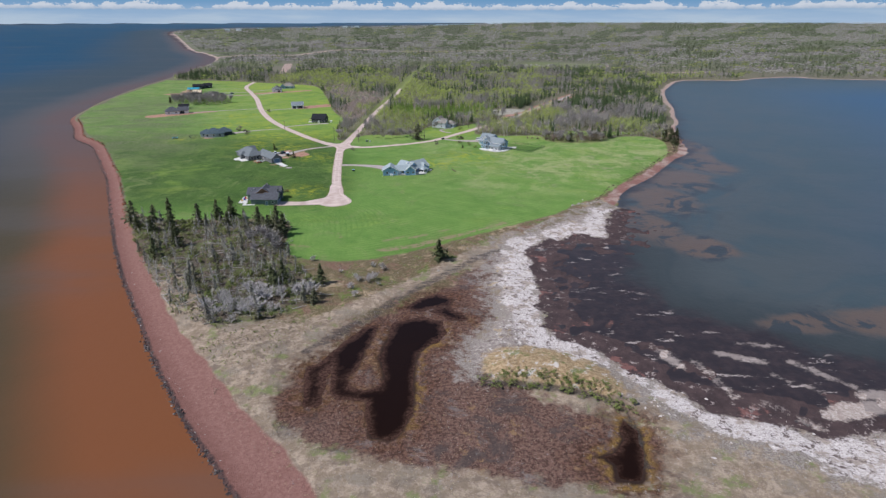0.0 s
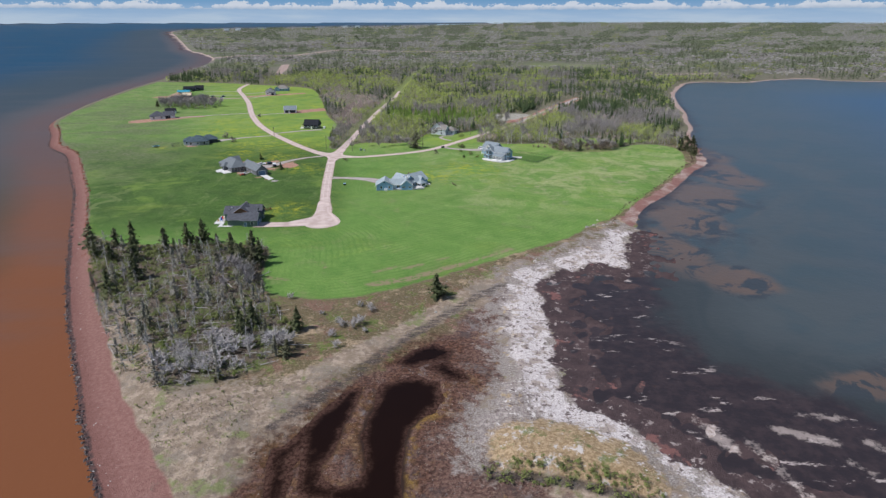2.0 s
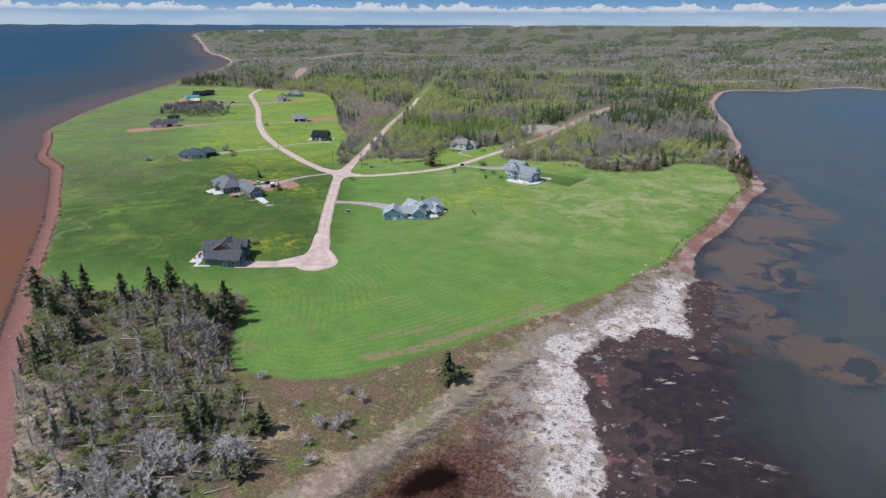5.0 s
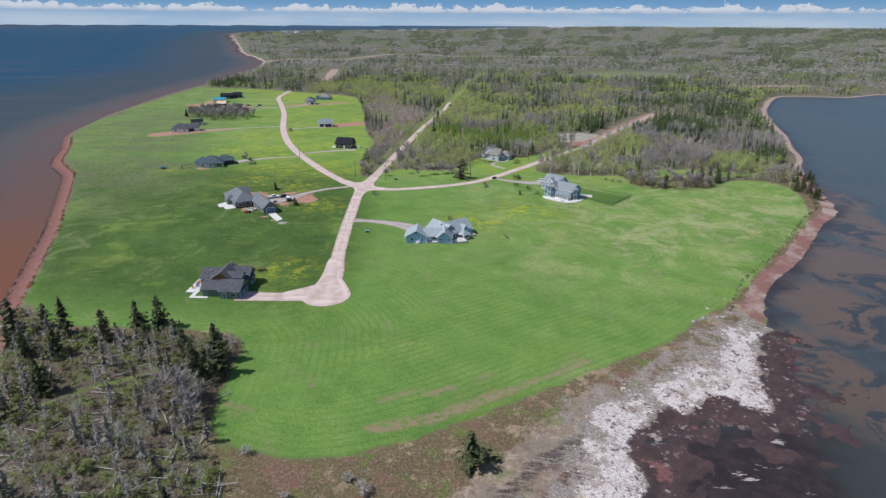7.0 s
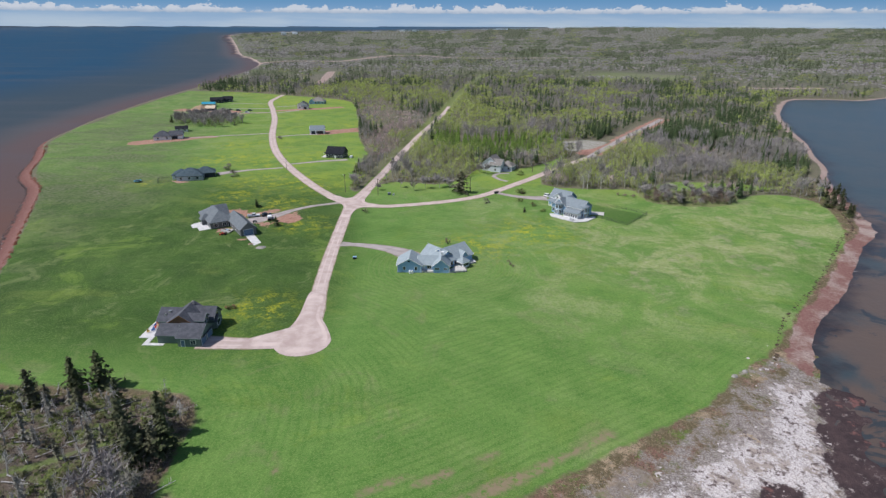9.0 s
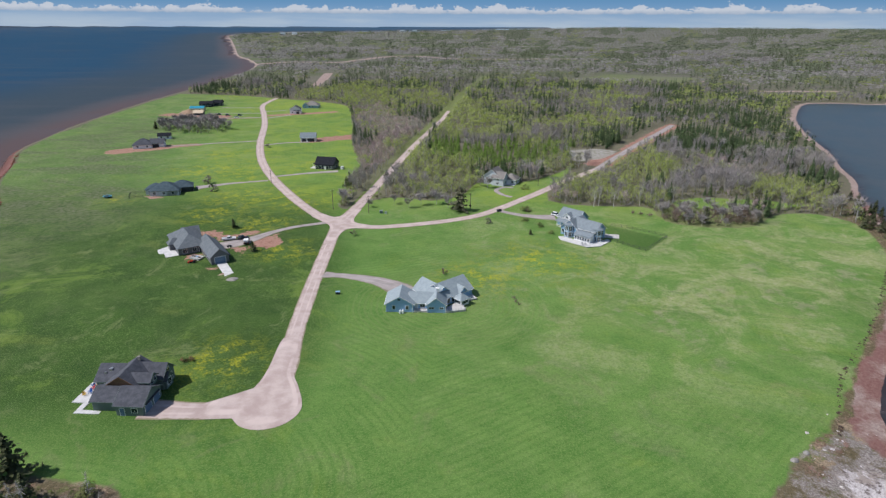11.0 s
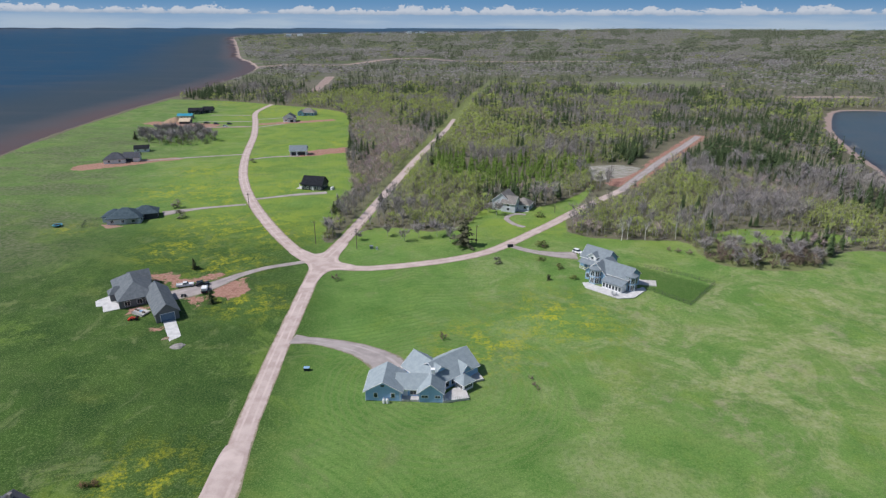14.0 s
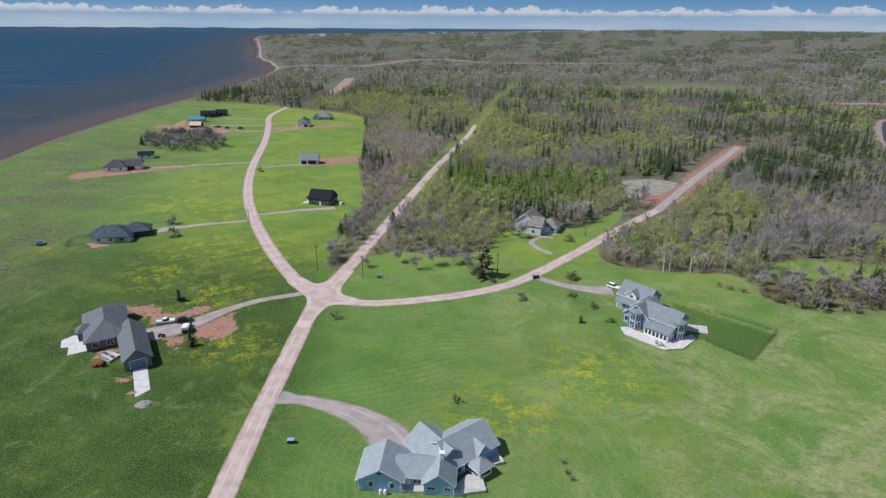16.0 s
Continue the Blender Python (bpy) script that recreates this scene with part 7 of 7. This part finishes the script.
for ring, count, shapes_from, low, high in [(COPSE, 2200, (0, 4), 0.4, 1.9), (COPSE, 1200, (8, 10), 0.6, 2.0), ([(-72, 8), (-62, 8), (-58, -8), (-57, -26), (-64, -26), (-68, -6)], 110, (8, 10), 1.2, 3.2), ([(-60, -40), (-30, -46), (0, -32), (40, -4), (30, -22), (10, -52), (-14, -72), (-40, -80), (-48, -62)], 1400, (3, 8), 0.2, 0.6), ([(-60, -40), (-30, -46), (0, -32), (40, -4), (30, -22), (10, -52), (-14, -72), (-40, -80), (-48, -62)], 1100, (8, 10), 0.2, 0.75),
                                            ([(-66, -100), (-30, -84), (-10, -72), (-30, -104), (-44, -128), (-30, -146), (20, -162), (44, -158), (46, -140), (54, -134), (84, -168), (60, -176), (-26, -172)], 2400, (5, 8), 0.25, 0.8), ([(-66, -100), (-30, -84), (-10, -72), (-30, -104), (-44, -128), (-30, -146), (-40, -150), (-60, -122)], 500, (8, 10), 0.3, 0.9), ([(-74, -96), (-58, -92), (-40, -84), (-34, -92), (-48, -112), (-62, -112)], 260, (0, 3), 0.25, 0.8),
                                            ([(-26, -84), (2, -82), (30, -137), (42, -143), (44, -156), (-12, -152), (-40, -128)], 700, (3, 8), 0.2, 0.5),
                                            ([(8, -121), (20, -120.5), (32, -124), (40, -128), (45, -136), (44, -142), (37, -135), (26, -129), (9, -126)], 300, (0, 3), 0.5, 1.5), ([(10, -114), (19, -107), (33, -110), (44, -121), (43, -132), (24, -126)], 420, (6, 8), 0.4, 0.9),
                                            ([(96, 214), (146, 210), (184, 196), (200, 220), (150, 250), (100, 240)], 500, (0, 6), 0.6, 1.8), ([(46, 222), (96, 216), (100, 226), (60, 236)], 260, (0, 6), 0.6, 1.6),
                                            ([(-54, 212), (-43, 228), (-28, 225), (-2, 236), (8, 262), (-40, 270)], 260, (0, 6), 0.6, 1.5)]:
    ring = np.array(ring, float)
    lo, hi = ring.min(0), ring.max(0)
    p = lo + rng_low.rand(count * 4, 2) * (hi - lo)
    p = p[inside(p[:, 0], p[:, 1], ring) & (to_ring(p[:, 0], p[:, 1], LAWN) > 0.5) & (pools(p[:, 0], p[:, 1]) > 1.0) & (capsules(p[:, 0], p[:, 1], [((-107.4, -31.5), (-95, -18.5), 1.6), ((-95, -18.5), (-77.8, -6.7), 1.6)]) > 0)][:count]
    k = len(p)
    rows.append(np.stack([p[:, 0], p[:, 1], low + (high - low) * rng_low.rand(k) ** 2, rng_low.rand(k) * 6.28, rng_low.randint(shapes_from[0], shapes_from[1], k), 0.8 + 0.8 * rng_low.rand(k)], 1))
p = np.stack([rng_low.uniform(-277, -203, 380), rng_low.uniform(404, 472, 380)], 1)
p = p[inside(p[:, 0], p[:, 1], GROVE)]
rows.append(np.stack([p[:, 0], p[:, 1], 0.8 + 3.2 * rng_low.rand(len(p)), rng_low.rand(len(p)) * 6.28, np.array([8, 3, 4, 0, 1])[rng_low.randint(0, 5, len(p))], 0.6 + 0.4 * rng_low.rand(len(p))], 1))
stand("undergrowth", "low shrubs, dry grass tussocks and heath plants", low_shapes, np.vstack(rows), "stuff", "plants")


# ---------------------------------------------------------------- shore stones and driftwood
def stones(name, label, along, count, low, high, material, spread, shift, y0, y1, flat=0.6):
    rng = np.random.RandomState(count)
    line = along[(along[:, 1] > y0) & (along[:, 1] < y1)]
    i = rng.rand(count) * (len(line) - 1)
    a, b = line[i.astype(int)], line[np.minimum(i.astype(int) + 1, len(line) - 1)]
    p = a + (b - a) * (i % 1)[:, None]
    way = (b - a) / (np.hypot(*(b - a).T)[:, None] + 1e-6)
    p = p + np.stack([way[:, 1], -way[:, 0]], 1) * (shift + spread * rng.normal(size=count))[:, None]
    z = ground_z(p[:, 0], p[:, 1])[0]
    ball = np.array([(1, 0, 0), (0, 1, 0), (-1, 0, 0), (0, -1, 0), (0, 0, 1), (0.5, 0.5, 0.6), (-0.5, 0.5, 0.55), (-0.5, -0.5, 0.6), (0.5, -0.5, 0.55)], float)
    tris = np.array([(0, 1, 5), (1, 2, 6), (2, 3, 7), (3, 0, 8), (0, 5, 4), (5, 1, 4), (1, 6, 4), (6, 2, 4), (2, 7, 4), (7, 3, 4), (3, 8, 4), (8, 0, 4)])
    size = low + (high - low) * rng.rand(count) ** 2.5
    v = ball[None] * (1 + 0.35 * rng.normal(size=(count, 9, 1))) * np.stack([size * (0.8 + rng.rand(count)), size, size * flat], 1)[:, None]
    t = rng.rand(count) * 6.28
    x = v[..., 0] * np.cos(t)[:, None] - v[..., 1] * np.sin(t)[:, None] + p[:, :1]
    y = v[..., 0] * np.sin(t)[:, None] + v[..., 1] * np.cos(t)[:, None] + p[:, 1:]
    co = np.stack([x, y, v[..., 2] + z[:, None] - 0.03], -1).reshape(-1, 3)
    faces = (tris[None] + (np.arange(count) * 9)[:, None, None]).reshape(-1, 3)
    tagged(mesh_object(name, co, faces, material), label, "stones", kind="stuff")


stones("shore_stones", "dark wet stones and weed along the tide line", SEA, 2600, 0.12, 0.55, plain("wet_dark_stone", (0.05, 0.037, 0.035), 0.5, spread=0.4), 0.5, 0.6, -180, 330)
stones("driftwood", "pale driftwood and bleached debris on the beach", SEA, 420, 0.08, 0.34, M["grey_bark"], 1.3, 1.9, -180, 200, 0.3)
stones("cliff_clods", "dark red clods below the eroded bank", SEA, 700, 0.15, 0.75, plain("red_earth", (0.2, 0.075, 0.045), 0.95, spread=0.4), 0.6, 7.0, 0, 330)
stones("bank_clods", "dark earth clods along the low bay bank", BAY, 420, 0.12, 0.5, plain("dark_earth", (0.07, 0.045, 0.035), 0.95, spread=0.4), 0.35, -7.4, 32, 185)
stones("salt_lumps", "bleached lumps and debris along the bay", BAY, 700, 0.12, 0.5, plain("bleached_weed", (0.52, 0.47, 0.45), 0.95, spread=0.3), 4.0, -7.0, -165, 40)


# ---------------------------------------------------------------- poles, vehicles, yard things
def utility_pole(x, y, h):
    p = thing("utility_pole", pose(x, y, on_ground(x, y, -0.2), 0, 0, 30), "weathered wooden utility pole by the lane", "pole", "utility poles")
    part("post", lathe([(0.17, 0), (0.12, h)], 8), M["pole"], p)
    part("crossarm", boxes((-0.9, 0.9, -0.06, 0.06, h - 0.7, h - 0.55)), M["pole"], p)
    for x0 in (-0.8, 0.8):
        bm = lathe([(0.05, 0), (0.07, 0.08), (0.04, 0.2)], 6)
        bm.transform(pose(x0, 0, h - 0.55))
        part("insulator", bm, M["white"], p)


for row in [(-65.3, 202.7, 10.5), (-46.6, 197.6, 9.4), (42.2, 253.8, 8.0), (-112, 251.8, 8.0), (3.2, 206.5, 8.5)]:
    utility_pole(*row)


def vehicle(x, y, turn, kind, paint, label):
    """A car with a bevelled body, glazed cab, wheels and lights."""
    c = thing("pickup_truck" if kind == "pickup" else "car", pose(x, y, on_ground(x, y, 0.1), 0, 0, turn), label, "truck" if kind == "pickup" else "car", "parked vehicles")
    long = 5.7 if kind == "pickup" else 4.7
    a = long / 2
    if kind == "pickup":
        bm = boxes((-a, a, -0.95, 0.95, 0.45, 0.95), (-a + 2.1, a, -0.93, 0.93, 0.95, 1.1), (-a, -a + 2.1, -0.95, -0.85, 0.95, 1.25), (-a, -a + 2.1, 0.85, 0.95, 0.95, 1.25), (-a, -a + 0.08, -0.85, 0.85, 0.95, 1.25), bevel=0.03)
        cab = (-0.75, 1.35)
    else:
        bm = boxes((-a, a, -0.92, 0.92, 0.35, 1.0), bevel=0.1)
        cab = (-a + 0.3, 0.9)
    part("body", bm, M[paint], c)
    x0, x1 = cab
    v = [(x0, -0.86, 1.0), (x1, -0.86, 1.0), (x1, 0.86, 1.0), (x0, 0.86, 1.0), (x0 + 0.25, -0.72, 1.72), (x1 - 0.65, -0.72, 1.72), (x1 - 0.65, 0.72, 1.72), (x0 + 0.25, 0.72, 1.72)]
    cabin = part("cab_glass", solid(v, [(0, 1, 5, 4), (1, 2, 6, 5), (2, 3, 7, 6), (3, 0, 4, 7), (4, 5, 6, 7), (3, 2, 1, 0)]), M["glass"], c)
    part("cab_roof", boxes((x0 + 0.22, x1 - 0.62, -0.74, 0.74, 1.7, 1.78), bevel=0.03), M[paint], c)
    for s in (-1, 1):
        for wx in (-a + 1.0, a - 0.95):
            bm = lathe([(0.3, -0.12), (0.36, -0.08), (0.36, 0.08), (0.3, 0.12)], 12)
            bm.transform(pose(wx, s * 0.86, 0.36, 90))
            wheel = part("wheel", bm, M["black"], c)
            bm = lathe([(0.2, -0.125), (0.2, 0.125)], 10)
            bm.transform(pose(wx, s * 0.86, 0.36, 90))
            part("rim", bm, M["steel"], wheel)
        part("headlight", boxes((a - 0.05, a + 0.02, s * 0.7 - 0.18, s * 0.7 + 0.18, 0.7, 0.9)), M["white"], c)
        part("tail_light", boxes((-a - 0.02, -a + 0.05, s * 0.8 - 0.1, s * 0.8 + 0.1, 0.7, 1.0)), M["red"], c)
    part("bumper", boxes((a - 0.05, a + 0.12, -0.9, 0.9, 0.4, 0.6), bevel=0.03), M["steel"], c)


vehicle(-100.3, 155.8, 22, "pickup", "car_white", "white pickup truck parked on the driveway")
vehicle(-94.6, 157.2, 30, "car", "car_dark", "dark estate car parked on the driveway")
vehicle(-91.4, 152.4, 105, "pickup", "car_dark", "black pickup truck with a white bed cover")
part("bed_cover", boxes((-2.8, 0.1, -0.95, 0.95, 1.25, 2.2), bevel=0.08), M["white"], [o for o in scene.objects if o.name.startswith("pickup_truck") and o.parent is None][-1], "white cargo canopy")
vehicle(44.8, 197.6, -40, "car", "car_white", "white car parked before the garage")
vehicle(-248.5, 516, 5, "pickup", "car_dark", "black pickup parked by the building site")
vehicle(-237.5, 511.5, 5, "car", "car_dark", "black car parked by the building site")
vehicle(-225.5, 512.5, 8, "car", "car_dark", "black car parked on the gravel by the lane")
vehicle(-224, 499.6, 5, "car", "car_white", "white car parked on the gravel by the lane")


def tractor(x, y, turn):
    t = thing("lawn_tractor", pose(x, y, on_ground(x, y), 0, 0, turn), "small red garden tractor on the grass", "tractor")
    part("body", boxes((-0.9, 1.0, -0.45, 0.45, 0.5, 0.85), (0.2, 1.1, -0.35, 0.35, 0.85, 1.15), bevel=0.05), M["red"], t)
    part("seat", boxes((-0.8, -0.3, -0.28, 0.28, 0.85, 1.0), (-0.85, -0.75, -0.28, 0.28, 1.0, 1.4), bevel=0.03), M["black"], t)
    part("loader", boxes((1.4, 1.9, -0.8, 0.8, 0.1, 0.6), (0.4, 1.5, -0.7, -0.6, 0.5, 0.65), (0.4, 1.5, 0.6, 0.7, 0.5, 0.65)), M["red"], t)
    for wx, r in ((-0.6, 0.55), (0.75, 0.38)):
        for s in (-1, 1):
            bm = lathe([(r * 0.8, -0.14), (r, -0.1), (r, 0.1), (r * 0.8, 0.14)], 12)
            bm.transform(pose(wx, s * 0.62, r, 90))
            part("wheel", bm, M["black"], t)
    part("steering_wheel", boxes((-0.15, -0.1, -0.2, 0.2, 1.2, 1.24)), M["black"], t)


tractor(-104.9, 130.6, 190)


def quad_bike(x, y, turn):
    q = thing("quad_bike", pose(x, y, on_ground(x, y, 0.1), 0, 0, turn), "dark quad bike parked on the gravel", "vehicle")
    part("body", boxes((-0.8, 0.8, -0.3, 0.3, 0.5, 0.8), (-0.6, 0.1, -0.22, 0.22, 0.8, 0.95), bevel=0.05), M["car_dark"], q)
    part("handlebar", boxes((0.3, 0.36, -0.4, 0.4, 1.05, 1.1), (0.3, 0.36, -0.03, 0.03, 0.8, 1.05)), M["black"], q)
    for wx in (-0.55, 0.6):
        for s in (-1, 1):
            bm = lathe([(0.22, -0.12), (0.3, -0.08), (0.3, 0.08), (0.22, 0.12)], 10)
            bm.transform(pose(wx, s * 0.48, 0.3, 90))
            part("wheel", bm, M["black"], q)


quad_bike(-97, 147.6, 10)


def boulder(x, y, w, d, h, label):
    bm = bmesh.new()
    bmesh.ops.create_icosphere(bm, subdivisions=3, radius=1)
    for v in bm.verts:
        k = 1 + 0.18 * noise.noise(v.co * 2.1 + Vector((x, y, 0)))
        v.co = Vector((v.co.x * w * k, v.co.y * d * k, max(v.co.z, -0.3) * h * k))
    ob = new("boulder", bpy.data.meshes.new("boulder"))
    bm.to_mesh(ob.data)
    bm.free()
    ob.data.materials.append(M["stone"])
    ob.matrix_world = pose(x, y, on_ground(x, y), 0, 0, 20)
    tagged(ob, label, "boulder")


boulder(-83.3, 114.7, 2.1, 1.6, 0.5, "flat grey boulder set in the lawn")
boulder(72.2, 26.1, 0.9, 0.7, 0.6, "grey boulder at the meadow's edge")
boulder(75.9, 28.6, 0.7, 0.6, 0.6, "pale boulder at the meadow's edge")
boulder(1.6, -52.0, 0.5, 0.5, 0.4, "pale boulder in the straw grass")


def yard_box(x, y, turn, w, d, h, mat, lid, name, label):
    b = thing(name, pose(x, y, on_ground(x, y), 0, 0, turn), label, "box")
    part("body", boxes((-w / 2, w / 2, -d / 2, d / 2, 0, h), bevel=0.04), M[mat], b)
    part("lid", boxes((-w / 2 - 0.05, w / 2 + 0.05, -d / 2 - 0.05, d / 2 + 0.05, h, h + 0.1), bevel=0.03), M[lid], b)


def pallet_pile(x, y, turn):
    p = thing("lumber_pile", pose(x, y, on_ground(x, y), 0, 0, turn), "small pile of old boards beside the concrete apron", "lumber")
    for k in range(7):
        part("board", boxes((-1.1 + 0.13 * k, 1.2 - 0.1 * (k % 3), -0.6 + 0.15 * k, -0.45 + 0.17 * k, 0.08 * (k % 4), 0.08 * (k % 4) + 0.07)), M["ply"] if k % 3 else M["brick"], p)


pallet_pile(-89.3, 119.0, 25)
yard_box(-42.6, 104.4, 5, 1.5, 1.0, 0.9, "car_dark", "wall_slate", "storage_box", "dark storage box with a grey-blue lid on the lawn")
yard_box(-78.1, 289.4, 70, 1.9, 1.3, 1.5, "white", "white", "storage_box", "white storage box on the grass beside the chalet")
yard_box(-40.6, 198.4, 10, 1.5, 1.3, 1.2, "wall_green", "steel", "transformer_box", "green transformer box by the lane")
yard_box(-38.2, 197.6, 10, 0.9, 0.8, 0.9, "white", "steel", "junction_box", "white junction box by the lane")
yard_box(17.5, 203.2, 20, 2.2, 0.9, 1.1, "wall_dark", "black", "mailbox_stand", "dark bank of letter boxes at the lane side")
for x in (-19.6, -18.7):
    t = thing("propane_tank", pose(x, 90.9, on_ground(x, 90.9)), "white upright gas cylinder against the house", "tank", "gas cylinders")
    part("body", lathe([(0.1, 0), (0.38, 0.05), (0.38, 1.05), (0.25, 1.25), (0.06, 1.3)], 12), M["white"], t)
    part("valve", boxes((-0.08, 0.08, -0.08, 0.08, 1.3, 1.45)), M["steel"], t)


def trampoline(x, y):
    t = thing("trampoline", pose(x, y, on_ground(x, y)), "round pale blue trampoline on the grass", "trampoline")
    part("mat", lathe([(1.7, 0.8), (1.7, 0.84)], 20), M["black"], t)
    ring = bmesh.new()
    for k in range(20):
        box(ring, -0.3, 0.3, -0.24, 0.24, 0.83, 0.92, pose(0, 0, 0, 0, 0, k * 18) @ pose(0, 1.85, 0))
    part("pad", ring, M["tarp"], t)
    for k in range(6):
        part("leg", boxes((-0.03, 0.03, -0.03, 0.03, 0, 0.85), m=pose(0, 0, 0, 0, 0, k * 60) @ pose(1.95, 0, 0)), M["steel"], t)


trampoline(-189.6, 217.8)


def fence(points, label, h=1.4):
    f = thing("fence", Matrix(), label, "fence")
    for (x0, y0), (x1, y1) in zip(points, points[1:]):
        n = max(2, int(math.hypot(x1 - x0, y1 - y0) / 2.4))
        turn = math.degrees(math.atan2(y1 - y0, x1 - x0))
        for k in range(n):
            x, y = x0 + (x1 - x0) * k / n, y0 + (y1 - y0) * k / n
            g = on_ground(x, y)
            part("post", boxes((-0.05, 0.05, -0.05, 0.05, -0.1, h), m=pose(x, y, g, 0, 0, turn)), M["wire"], f)
        run = math.hypot(x1 - x0, y1 - y0)
        for z in (0.15, 0.55, 0.95, h - 0.05):
            part("rail", boxes((0, run, -0.02, 0.02, z, z + 0.05), m=pose(x0, y0, on_ground(x0, y0), 0, 0, turn)), M["wire"], f)


fence([(64, 163), (75, 151.4), (89.2, 169.2), (79, 178), (68, 184)], "dark wire garden fence on thin posts")
fence([(-171, 219), (-177, 216), (-181, 225), (-175, 229)], "dark wire dog run beside the bungalow")


# ---------------------------------------------------------------- building site
def site():
    h = house_at(-284, 549, 8, "half-built house wrapped under a teal tarpaulin roof")
    b = Block(h, 0, 0, 14, 7, 2.9, 4.6, M["ply"], M["tarp"])
    b.window("s", -3, 0.9, 1.4, 1.2, 2)
    b.window("s", 3, 0.9, 1.4, 1.2, 2)
    b.door("s", 0, 1.0, 2.0, M["wall_dark"])
    g = house_at(-269, 517, 8, "half-built garage with a bare plywood roof on red soil")
    b = Block(g, 0, 0, 9.5, 8, 2.4, 4.8, M["wall_dark"], M["ply"], trim="ply")
    b.door("e", 0, 3.0, 2.1, M["black"], "garage_door")
    bm = bmesh.new()
    bmesh.ops.create_grid(bm, x_segments=36, y_segments=36, size=9)
    for v in bm.verts:
        r = math.hypot(v.co.x / 9, v.co.y / 9)
        v.co.z = 4.2 * max(0, 1 - r) ** 0.8 * (1 + 0.3 * noise.noise(v.co * 0.25)) - 0.1
    ob = new("earth_mound", bpy.data.meshes.new("earth_mound"))
    bm.to_mesh(ob.data)
    bm.free()
    ob.data.materials.append(M["sandpile"])
    ob.matrix_world = pose(-285, 527, on_ground(-285, 527))
    tagged(ob, "tan mound of excavated earth by the building site", "mound")


site()
for x, y in ((18.2, 100.6), (17.6, 103.6), (19.0, 98.4)):
    grow("brown_bush", BROWN, x, y, 1.2, "brown leafless bush on the grass", 1.0, "brown bushes", "bush")

for x, y in inside_ring([(184, 166), (190, 168), (204, 205), (214, 240), (204, 244), (192, 215), (186, 190)], 16, 3.5):
    grow("spruce_tree", SPRUCE, x, y, 4.5 + 3 * R.rand(), "dark spruce on the low point by the bay", 1.2, "bay point spruces")
for x, y in inside_ring([(182, 160), (192, 166), (206, 205), (196, 210), (184, 185)], 12, 2.5):
    grow("brown_bush", BROWN, x, y, 1.6 + R.rand(), "brown leafless bush on the bay shore", 1.1, "brown bushes", "bush")
for x, y, t, label in ((-988, 3253, 20, "far white farmhouse near the coast"), (-940, 3300, -10, "far white barn near the coast"), (-404, 3780, 0, "far long white building on the shore"), (-330, 3800, 10, "far long white building on the shore")):
    h = house_at(x, y, t, label)
    Block(h, 0, 0, 26, 12, 8, 13, M["wall_white"], M["roof_pale"])
